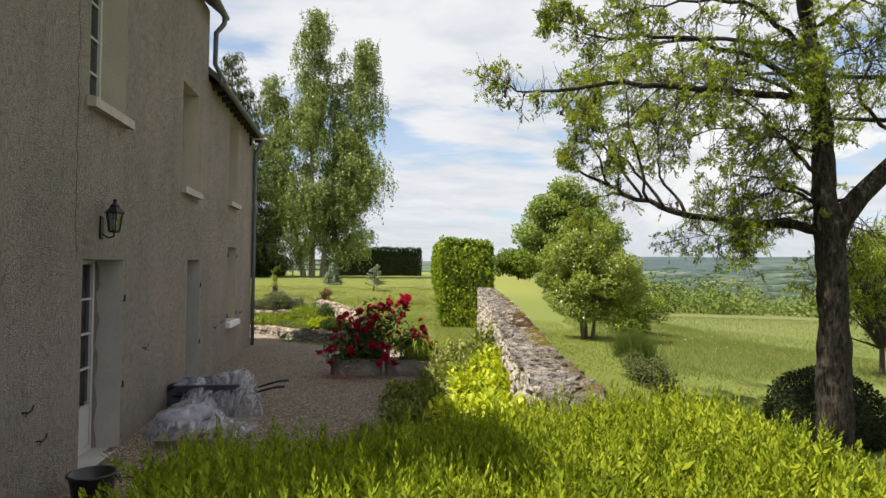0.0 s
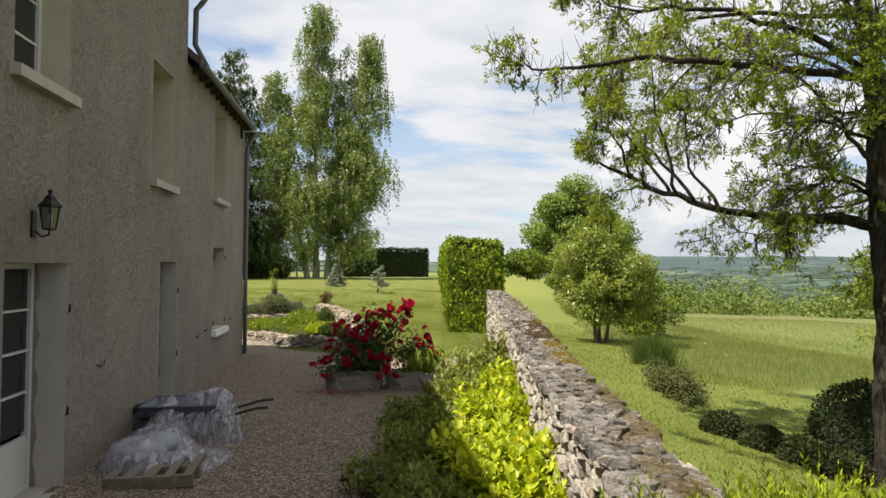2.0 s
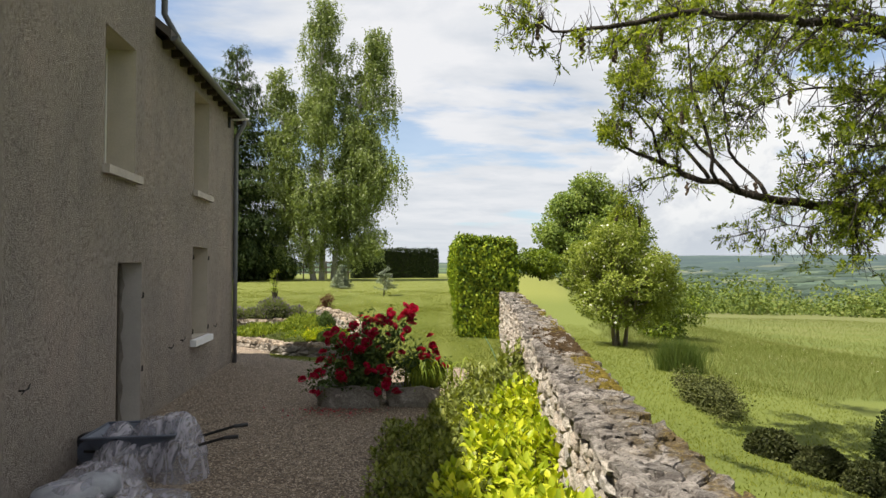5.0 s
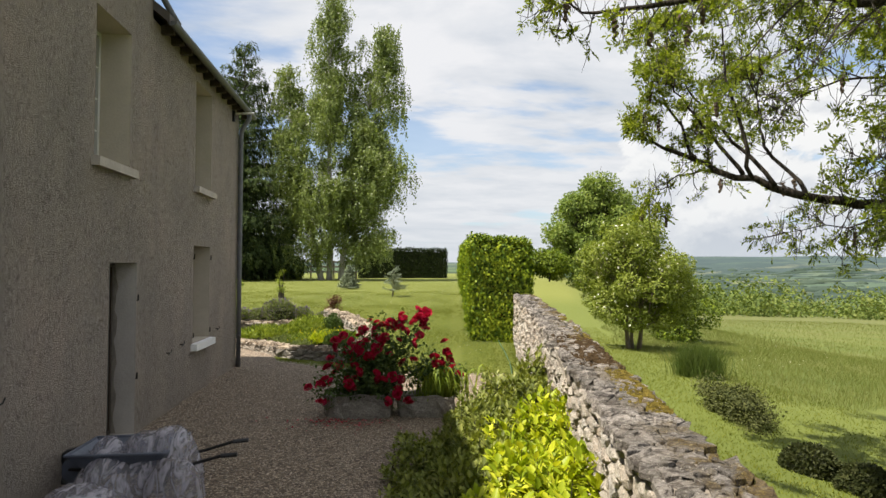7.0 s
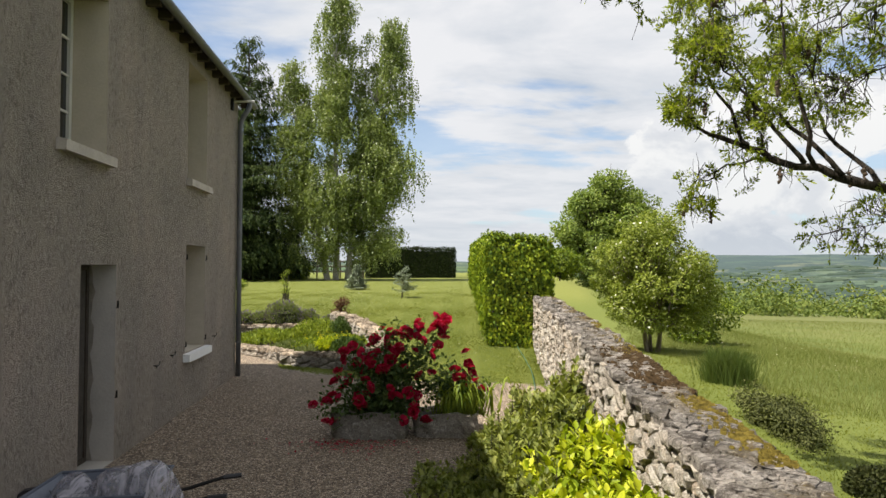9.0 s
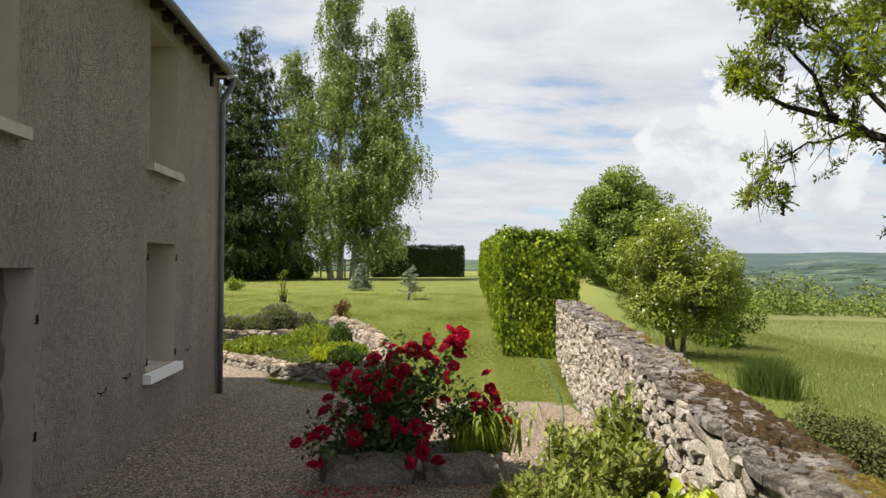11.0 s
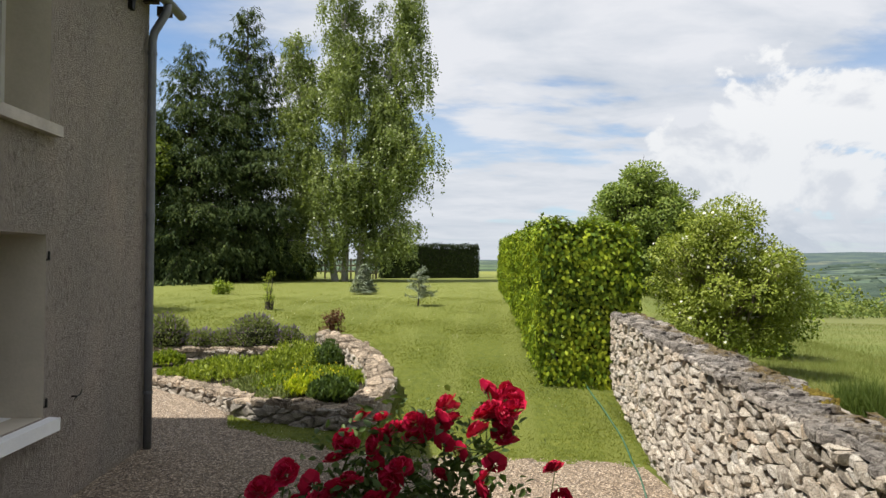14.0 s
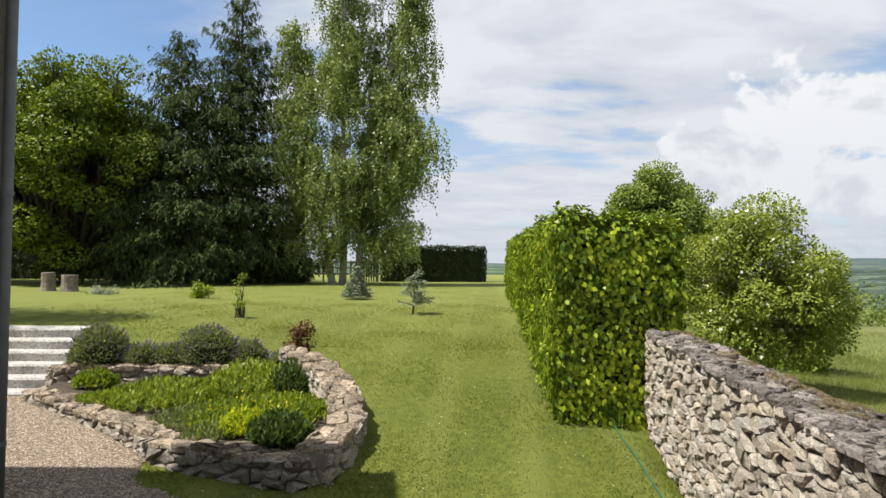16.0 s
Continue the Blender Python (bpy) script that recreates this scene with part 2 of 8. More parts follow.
def ground_mat():
    """Mown lawn with mower stripes close by; meadow, fields and woods with distance."""
    m, n = material("grass_ground")
    p = place(n)
    x, y, z = n.add("ShaderNodeSeparateXYZ", {0: p}).outputs
    a = n.noise(p, 0.55, 5.0, 0.6)
    b = n.noise(p, 9.0, 5.0, 0.65)
    c = n.noise(p, 60.0, 3.0, 0.6)
    t = n.math("ADD", n.math("MULTIPLY", a, 0.3), n.math("ADD", n.math("MULTIPLY", b, 0.45), n.math("MULTIPLY", c, 0.25)))
    lawn = n.ramp(t, [(0.36, (0.046, 0.060, 0.009)), (0.5, (0.092, 0.112, 0.014)), (0.64, (0.155, 0.166, 0.029))])
    # mower stripes run along the hedge
    across = n.math("SUBTRACT", x, n.math("MULTIPLY", y, 0.118))
    across = n.math("ADD", across, n.math("MULTIPLY", n.math("SUBTRACT", n.noise(p, 0.9, 2.0, 0.5), 0.5), 0.35))
    stripe = n.math("SINE", n.math("MULTIPLY", across, 5.6))
    stripe = n.math("MULTIPLY", stripe, n.math("LESS_THAN", across, 1.6))
    lawn = n.mix(n.ramp(stripe, [(0.3, 0.0), (0.8, 0.5)]), lawn, (0.134, 0.150, 0.032))
    # the lawn gets paler with distance
    lawn = n.mix(n.ramp(n.math("MULTIPLY", y, 0.02), [(0.40, 0.0), (0.62, 0.55)]), lawn, (0.185, 0.205, 0.052))
    # meadow beyond the wall
    md = n.ramp(n.math("ADD", n.math("MULTIPLY", n.noise(p, 0.16, 6.0, 0.65), 0.7), n.math("MULTIPLY", b, 0.3)),
                [(0.34, (0.085, 0.115, 0.020)), (0.52, (0.125, 0.150, 0.032)), (0.7, (0.175, 0.170, 0.062))])
    md = n.mix(n.ramp(n.math("MULTIPLY", y, 0.01), [(0.45, 0.0), (0.90, 0.4)]), md, (0.140, 0.132, 0.060))
    out = n.math("SUBTRACT", x, n.math("ADD", n.math("MULTIPLY", y, 0.20), 6.1))
    edge = n.math("ADD", n.math("MINIMUM", out, n.math("SUBTRACT", y, 15.3)), n.math("MULTIPLY", n.math("SUBTRACT", a, 0.5), 1.2))
    is_meadow = n.ramp(n.math("MULTIPLY", edge, 1.2), [(0.0, 0.0), (1.0, 1.0)])
    # the mown strip is drier away from the wall
    dry = n.ramp(n.math("ADD", n.math("MULTIPLY", n.math("SUBTRACT", x, 7.0), 0.3), n.math("SUBTRACT", b, 0.5)), [(0.0, 0.0), (1.0, 0.75)])
    lawn = n.mix(dry, lawn, (0.142, 0.152, 0.044))
    lawn = n.mix(n.ramp(n.math("SUBTRACT", across, 1.7), [(0.0, 0.0), (0.3, 0.7)]), lawn, (0.130, 0.160, 0.030))
    col = n.mix(is_meadow, lawn, md)
    # bright crop beyond the garden
    crop = n.math("MULTIPLY", n.ramp(n.math("MULTIPLY", y, 0.01), [(0.46, 0.0), (0.50, 1.0)]), n.ramp(n.math("MULTIPLY", n.math("SUBTRACT", x, 8.0), 0.5), [(0.0, 0.0), (1.0, 1.0)]))
    crop = n.math("MULTIPLY", crop, n.ramp(n.math("DIVIDE", x, n.math("MAXIMUM", y, 1.0)), [(0.30, 1.0), (0.34, 0.0)]))
    col = n.mix(crop, col, (0.18, 0.195, 0.045))
    # open fields
    r = n.add("ShaderNodeVectorMath", {0: p}, operation="LENGTH").outputs["Value"]
    cells = n.add("ShaderNodeTexVoronoi", {"Vector": n.add("ShaderNodeMapping", {"Vector": p, "Scale": (0.0032, 0.0065, 0.0), "Rotation": (0, 0, 0.35)}).outputs[0], "Scale": 1.0})
    ct = n.add("ShaderNodeSeparateColor", {0: cells.outputs["Color"]}).outputs[0]
    field = n.ramp(ct, [(0.0, (0.09, 0.135, 0.06)), (0.3, (0.14, 0.18, 0.075)), (0.5, (0.24, 0.235, 0.11)), (0.62, (0.055, 0.085, 0.052)), (1.0, (0.15, 0.19, 0.095))], "CONSTANT")
    field = n.mix(n.ramp(n.noise(p, 0.008, 6.0, 0.7), [(0.48, 0.0), (0.54, 1.0)]), field, (0.030, 0.050, 0.022))
    col = n.mix(n.ramp(n.math("MULTIPLY", r, 0.001), [(0.16, 0.0), (0.24, 1.0)]), col, field)
    # ground turns blue-green with distance: aerial haze put into the colour
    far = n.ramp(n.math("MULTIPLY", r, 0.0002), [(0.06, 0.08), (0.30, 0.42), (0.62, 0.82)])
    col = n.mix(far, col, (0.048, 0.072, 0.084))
    finish(n, col, 0.95, n.math("ADD", b, c), 0.5, 0.04, spec=0.15)
    return m


M = {}
M["wall"] = render_wall_mat()
M["stone"] = stone_mat("rubble_stone", [(0.37, 0.31, 0.24), (0.46, 0.40, 0.325), (0.20, 0.168, 0.130), (0.57, 0.52, 0.44), (0.36, 0.275, 0.19), (0.40, 0.375, 0.34), (0.52, 0.46, 0.375), (0.27, 0.235, 0.19)], 0.6, 9.0)
M["cap"] = cap_mat()
M["deadmoss"] = plain("russet_moss", (0.066, 0.043, 0.022), 1.0, vary=0.8, scale=22, bump=1.0, spec=0.1)
M["moss"] = plain("ochre_moss", (0.150, 0.115, 0.025), 1.0, vary=0.9, scale=22, bump=1.0, spec=0.1)
M["mortar"] = plain("lime_mortar", (0.21, 0.18, 0.145), 0.95, vary=0.35, scale=6, bump=0.8)
M["bedstone"] = stone_mat("bed_stone", [(0.33, 0.285, 0.23), (0.42, 0.37, 0.305), (0.27, 0.235, 0.19), (0.48, 0.43, 0.365)], 0.5, 6.0)
# darker copy of bed_stone; the house's shade is put into its tones
M["shadestone"] = stone_mat("bed_stone_shade_copy", [(0.24, 0.215, 0.18), (0.31, 0.28, 0.24), (0.19, 0.17, 0.145)], 0.3, 6.0)
M["trough"] = stone_mat("trough_stone", [(0.19, 0.175, 0.155), (0.25, 0.225, 0.19)], 0.4, 6.0)
M["gravel"] = gravel_mat()
M["pebble"] = stone_mat("pebble", [(0.13, 0.10, 0.074), (0.29, 0.225, 0.165), (0.54, 0.45, 0.355), (0.20, 0.154, 0.115)], 0.1, 20.0)
M["ground"] = ground_mat()
M["soil"] = plain("garden_soil", (0.050, 0.038, 0.026), 1.0, vary=0.4, scale=7, bump=0.9)
M["concrete"] = stone_mat("pale_concrete", [(0.46, 0.45, 0.435), (0.50, 0.49, 0.47)], 0.4, 3.0)
M["bedcap"] = cap_mat("bed_capping", 0.0, (1.45, 1.30, 1.10))
M["stump"] = plain("stump_bark", (0.17, 0.145, 0.12), 0.95, vary=0.7, scale=5, bump=0.9)
M["sill"] = plain("sill_stone", (0.40, 0.36, 0.32), 0.88, vary=0.22, scale=5, bump=0.3)
M["whitesill"] = plain("white_painted_sill", (0.74, 0.74, 0.74), 0.7, vary=0.08, scale=5, bump=0.2)
M["jamb"] = plain("smooth_cream_render", (0.455, 0.405, 0.325), 0.9, vary=0.12, scale=2.5, bump=0.2)
M["doorjamb"] = plain("grey_door_render", (0.40, 0.372, 0.335), 0.9, vary=0.14, scale=2.5, bump=0.25)
M["frame"] = plain("white_window_paint", (0.56, 0.55, 0.53), 0.45, vary=0.05, scale=6, bump=0.05)
M["zinc"] = plain("weathered_zinc", (0.135, 0.14, 0.15), 0.55, 0.35, vary=0.25, scale=4, bump=0.1)
M["iron"] = plain("black_iron", (0.020, 0.019, 0.018), 0.5, 0.6, vary=0.3, scale=20, bump=0.2)
M["roof"] = plain("slate_roof", (0.09, 0.075, 0.065), 0.8, vary=0.3, scale=4, bump=0.6)
M["oldplaster"] = plain("old_plaster", (0.23, 0.205, 0.175), 0.95, vary=0.3, scale=9, bump=0.6)
M["doorwood"] = plain("dark_door_wood", (0.062, 0.052, 0.045), 0.8, vary=0.3, scale=9, bump=0.4)
M["wood"] = plain("grey_timber", (0.19, 0.155, 0.115), 0.85, vary=0.35, scale=12, bump=0.6)
M["darkwood"] = plain("dark_eave_timber", (0.055, 0.042, 0.032), 0.9, vary=0.3, scale=10, bump=0.5)
M["bark"] = plain("bark", (0.042, 0.034, 0.027), 0.95, vary=0.45, scale=9, bump=0.9)
M["elderbark"] = plain("elder_bark", (0.16, 0.13, 0.095), 0.95, vary=0.4, scale=9, bump=0.8)
M["darkbark"] = plain("dark_bark", (0.045, 0.036, 0.028), 0.95, vary=0.4, scale=8, bump=0.9)
M["birchbark"] = stone_mat("birch_bark", [(0.50, 0.48, 0.44), (0.62, 0.60, 0.56)], 0.3, 3.0)
# solid fillers inside foliage; inner shade is put into this near-black
M["core"] = plain("painted_inner_shade", (0.022, 0.026, 0.010), 1.0, vary=0.4, scale=5, bump=0.5)
M["black"] = plain("black_plastic", (0.018, 0.018, 0.020), 0.35, vary=0.2, scale=9, bump=0.1)
M["hose"] = plain("green_hose", (0.030, 0.115, 0.075), 0.35, vary=0.15, scale=9, bump=0.05)
M["sack"] = plain("grey_sacking", (0.30, 0.31, 0.34), 0.75, vary=0.25, scale=9, bump=0.6)
M["bluegrey"] = plain("blue_grey_steel", (0.10, 0.115, 0.15), 0.5, 0.3, vary=0.2, scale=9, bump=0.2)

M["hornbeam"] = leafy("hornbeam_leaves", [(0.028, 0.062, 0.008), (0.095, 0.155, 0.013), (0.25, 0.315, 0.022), (0.42, 0.45, 0.036)], 0.4, 0.13, scale=2.2)
M["thuja"] = leafy("hedge_shoots", [(0.062, 0.092, 0.009), (0.145, 0.190, 0.013), (0.265, 0.315, 0.020), (0.43, 0.45, 0.055)], 0.65, 0.22, scale=2.2, spec=0.1)
M["golden"] = leafy("golden_leaves", [(0.11, 0.165, 0.012), (0.265, 0.335, 0.020), (0.48, 0.51, 0.036), (0.72, 0.67, 0.085)], 0.42, 0.34, scale=3.2)
M["shrub"] = leafy("shrub_leaves", [(0.070, 0.092, 0.022), (0.140, 0.168, 0.036), (0.235, 0.258, 0.062), (0.38, 0.385, 0.125)], 0.42, 0.28, scale=2.6)
M["ash"] = leafy("ash_leaves", [(0.055, 0.080, 0.013), (0.13, 0.175, 0.02), (0.26, 0.31, 0.035), (0.42, 0.45, 0.07)], 0.45, 0.45, scale=0.9)
M["seed"] = plain("dry_seed_bunches", (0.085, 0.060, 0.042), 0.95, vary=0.35, scale=20, bump=0.5)
M["birch"] = leafy("birch_leaves", [(0.078, 0.112, 0.034), (0.148, 0.196, 0.058), (0.235, 0.290, 0.085), (0.37, 0.42, 0.155)], 0.42, 0.30, 1.15, scale=0.45, spec=0.35)
M["spruce"] = leafy("spruce_needles", [(0.022, 0.040, 0.018), (0.045, 0.070, 0.026), (0.080, 0.110, 0.034), (0.14, 0.165, 0.045)], 0.85, 0.12, scale=0.5, spec=0.1)
M["bluespruce"] = leafy("blue_spruce_needles", [(0.13, 0.165, 0.12), (0.24, 0.285, 0.21), (0.38, 0.42, 0.34)], 0.6, 0.15, scale=2.0)
M["tree"] = leafy("broadleaf", [(0.034, 0.060, 0.010), (0.090, 0.135, 0.014), (0.170, 0.225, 0.022), (0.29, 0.335, 0.036)], 0.5, 0.28, scale=0.3)
M["fartree"] = leafy("far_broadleaf", [(0.072, 0.115, 0.028), (0.130, 0.188, 0.040), (0.200, 0.258, 0.056), (0.27, 0.32, 0.085)], 0.6, 0.28, scale=0.16)
M["scrub"] = leafy("scrub_leaves", [(0.055, 0.088, 0.024), (0.105, 0.148, 0.034), (0.165, 0.205, 0.046), (0.195, 0.180, 0.085)], 0.7, 0.25, scale=0.05)
M["elder"] = leafy("elder_leaves", [(0.074, 0.106, 0.018), (0.145, 0.190, 0.028), (0.25, 0.292, 0.050), (0.38, 0.405, 0.115)], 0.5, 0.30, scale=0.7)
# dark clipped foliage; in hedge and thicket the tone also carries shade
M["darkleaf"] = leafy("dark_shade_leaves", [(0.012, 0.022, 0.007), (0.024, 0.036, 0.010), (0.040, 0.055, 0.013)], 0.6, 0.12, scale=0.6, spec=0.12)
# dark olive leaves; the shade of the ash is put into the tone
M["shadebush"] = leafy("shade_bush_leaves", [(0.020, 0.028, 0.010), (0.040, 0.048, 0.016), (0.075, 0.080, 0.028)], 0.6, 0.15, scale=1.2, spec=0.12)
# blue-green copse tones: distance haze put into the leaf colour
M["copse"] = leafy("hazed_copse_leaves", [(0.034, 0.056, 0.046), (0.052, 0.078, 0.058), (0.072, 0.10, 0.066)], 0.8, 0.1, scale=0.02)
M["lavender"] = leafy("lavender_leaves", [(0.075, 0.100, 0.034), (0.15, 0.185, 0.062), (0.25, 0.28, 0.11)], 0.7, 0.25, scale=3.0)
M["purple"] = leafy("purple_flowers", [(0.10, 0.075, 0.17), (0.17, 0.13, 0.27), (0.24, 0.19, 0.33)], 0.7, 0.3, scale=3.0)
M["ferny"] = leafy("fresh_bed_leaves", [(0.05, 0.085, 0.014), (0.135, 0.195, 0.026), (0.23, 0.29, 0.034), (0.34, 0.38, 0.05)], 0.5, 0.34, scale=1.8)
M["yellow"] = leafy("yellow_flowers", [(0.50, 0.42, 0.015), (0.66, 0.56, 0.025)], 0.6, 0.3, scale=4.0)
M["white"] = leafy("white_flowers", [(0.62, 0.62, 0.52), (0.76, 0.76, 0.68)], 0.6, 0.3, scale=4.0)
M["rose"] = leafy("red_petals", [(0.24, 0.004, 0.020), (0.42, 0.008, 0.042), (0.60, 0.020, 0.095)], 0.45, 0.3, 1.0, 3.0)
M["roseleaf"] = leafy("rose_leaves", [(0.035, 0.060, 0.020), (0.065, 0.105, 0.030), (0.115, 0.165, 0.045)], 0.45, 0.3, scale=3.0)
M["bronze"] = leafy("bronze_leaves", [(0.075, 0.030, 0.022), (0.115, 0.050, 0.030), (0.12, 0.085, 0.035)], 0.5, 0.25, scale=3.0)
M["lawnblade"] = leafy("lawn_blades", [(0.090, 0.115, 0.014), (0.148, 0.172, 0.022), (0.22, 0.228, 0.041)], 0.6, 0.32, scale=0.5)
M["meadow"] = leafy("meadow_grass", [(0.100, 0.134, 0.026), (0.132, 0.160, 0.035), (0.165, 0.178, 0.054), (0.200, 0.196, 0.078)], 0.7, 0.3, scale=0.12)
M["tallgrass"] = leafy("tall_grass", [(0.035, 0.065, 0.012), (0.07, 0.105, 0.02), (0.12, 0.15, 0.035)], 0.6, 0.3, scale=0.6)


def furrowed_bark():
    """Dark ash bark: upright furrows, faint grey lichen."""
    m, n = material("ash_bark")
    p = place(n)
    tall = n.add("ShaderNodeMapping", {"Vector": p, "Scale": (1.0, 1.0, 0.22)}).outputs[0]
    f = n.noise(tall, 26.0, 5.0, 0.65, 0.6)
    a = n.noise(p, 5.0, 5.0, 0.6)
    col = n.ramp(f, [(0.38, (0.010, 0.009, 0.007)), (0.52, (0.034, 0.028, 0.022)), (0.68, (0.070, 0.060, 0.048))])
    col = n.mix(n.ramp(a, [(0.56, 0.0), (0.70, 0.45)]), col, (0.115, 0.110, 0.088))
    finish(n, col, 0.95, f, 1.0, 0.04, spec=0.15)
    return m


def glass_mat():
    m, n = material("window_glass")
    finish(n, (0.015, 0.017, 0.018), 0.06, spec=0.6)
    return m


def plastic_film():
    """Thin cloudy polythene."""
    m, n = material("polythene")
    p = place(n)
    a = n.noise(n.add("ShaderNodeMapping", {"Vector": p, "Scale": (1.9, 0.6, 0.8), "Rotation": (0.3, 0.5, 0.6)}).outputs[0], 5.5, 4.0, 0.55, 1.6)
    d = n.add("ShaderNodeBsdfPrincipled", {"Base Color": (0.43, 0.41, 0.46, 1), "Roughness": 0.16, "Specular IOR Level": 0.7,
                                           "Normal": n.add("ShaderNodeBump", {"Height": a, "Strength": 0.8, "Distance": 0.05}).outputs[0]})
    t = n.add("ShaderNodeBsdfTransparent", {"Color": (0.90, 0.91, 0.94, 1)})
    mx = n.add("ShaderNodeMixShader", {0: n.ramp(a, [(0.36, 0.24), (0.50, 0.46), (0.62, 0.85)]), 1: t.outputs[0], 2: d.outputs[0]})
    n.add("ShaderNodeOutputMaterial", {"Surface": mx.outputs[0]})
    return m


M["ashbark"] = furrowed_bark()
M["glass"] = glass_mat()
M["film"] = plastic_film()

# ---- mesh helpers ----
rng = np.random.default_rng(7)


class Geo:
    """Collects vertices and faces of one mesh."""

    def __init__(self):
        self.v, self.f = [], []

    def add(self, verts, faces):
        o = len(self.v)
        self.v.extend(tuple(p) for p in verts)
        self.f.extend(tuple(i + o for i in q) for q in faces)
        return self

    def box(self, x0, x1, y0, y1, z0, z1, jitter=0.0, m=None):
        vs = [(x, y, z) for z in (z0, z1) for y in (y0, y1) for x in (x0, x1)]
        if jitter:
            vs = [tuple(c + random.uniform(-jitter, jitter) for c in p) for p in vs]
        if m is not None:
            vs = [tuple(m @ Vector(p)) for p in vs]
        return self.add(vs, [(0, 2, 3, 1), (4, 5, 7, 6), (0, 1, 5, 4), (2, 6, 7, 3), (0, 4, 6, 2), (1, 3, 7, 5)])

    def tube(self, pts, radii, n=6, cap=True):
        pts = [Vector(p) for p in pts]
        if isinstance(radii, (int, float)):
            radii = [radii] * len(pts)
        rings, side = [], None
        for i, p in enumerate(pts):
            d = (pts[min(i + 1, len(pts) - 1)] - pts[max(i - 1, 0)])
            d = d.normalized() if d.length > 1e-9 else Vector((0, 0, 1))
            if side is None:
                side = d.orthogonal().normalized()
            else:
                side = side - d * side.dot(d)
                side = side.normalized() if side.length > 1e-6 else d.orthogonal().normalized()
            up = d.cross(side)
            rings.append([p + (side * math.cos(a) + up * math.sin(a)) * radii[i] for a in (2 * math.pi * j / n for j in range(n))])
        vs = [q for r in rings for q in r]
        fs = [(i * n + j, i * n + (j + 1) % n, (i + 1) * n + (j + 1) % n, (i + 1) * n + j) for i in range(len(pts) - 1) for j in range(n)]
        if cap:
            fs += [tuple(reversed(range(n))), tuple((len(pts) - 1) * n + j for j in range(n))]
        return self.add(vs, fs)

    def lathe(self, prof, center, n=16):
        """prof: rows of radius and height."""
        c = Vector(center)
        vs = [c + Vector((r * math.cos(2 * math.pi * j / n), r * math.sin(2 * math.pi * j / n), h)) for r, h in prof for j in range(n)]
        fs = [(i * n + j, i * n + (j + 1) % n, (i + 1) * n + (j + 1) % n, (i + 1) * n + j) for i in range(len(prof) - 1) for j in range(n)]
        return self.add(vs, fs)

    def mesh(self, name, mat, smooth=False):
        me = bpy.data.meshes.new(name)
        me.from_pydata(self.v, [], self.f)
        me.materials.append(mat)
        if smooth:
            me.polygons.foreach_set("use_smooth", np.ones(len(me.polygons), bool))
        me.update()
        return me


def mesh_np(name, verts, quads, mat, smooth=False):
    """A mesh from arrays: verts (N, 3), quads (M, 3 or 4)."""
    k = quads.shape[1]
    me = bpy.data.meshes.new(name)
    me.vertices.add(len(verts))
    me.vertices.foreach_set("co", np.ascontiguousarray(verts, np.float32).ravel())
    me.loops.add(quads.size)
    me.loops.foreach_set("vertex_index", np.ascontiguousarray(quads, np.int32).ravel())
    me.polygons.add(len(quads))
    me.polygons.foreach_set("loop_start", np.arange(0, quads.size, k, dtype=np.int32))
    me.polygons.foreach_set("loop_total", np.full(len(quads), k, np.int32))
    if smooth:
        me.polygons.foreach_set("use_smooth", np.ones(len(quads), bool))
    me.materials.append(mat)
    me.update(calc_edges=True)
    return me


def thing(name, label, category, at=(0, 0, 0), group="", kind=""):
    ob = new(name)
    ob.location = at
    ob.empty_display_size = 0.1
    return tagged(ob, label, category, group, kind)


def part(name, geo, mat, parent, label="", smooth=False, kind=""):
    """Links a Geo or a mesh as one mesh object under a thing or a part; its vertices are in the world."""
    me = geo.mesh(name, mat, smooth) if isinstance(geo, Geo) else geo
    ob = new(name, me)
    ob.parent = parent
    if parent.parent is None:
        ob.matrix_parent_inverse = Matrix.Translation(-Vector(parent.location))
    return tagged(ob, label, kind=kind)


def solo(name, geo, mat, label, category, group="", kind="", smooth=False):
    me = geo.mesh(name, mat, smooth) if isinstance(geo, Geo) else geo
    return tagged(new(name, me), label, category, group, kind)


def unit(a):
    return a / np.maximum(np.linalg.norm(a, axis=1, keepdims=True), 1e-9)


def rand_dirs(n, up=0.0):
    d = rng.normal(size=(n, 3))
    d[:, 2] += up
    return unit(d)


LEAF = np.array([(0, 0, 0), (-0.5, 0.38, 0.10), (0, 0.5, 0), (0.5, 0.38, 0.10), (-0.30, 0.78, 0.06), (0, 1.0, -0.05), (0.30, 0.78, 0.06)])
KITE = np.array([(0, 0, 0), (-0.5, 0.45, 0.08), (0, 1, 0), (0.5, 0.45, 0.08)])


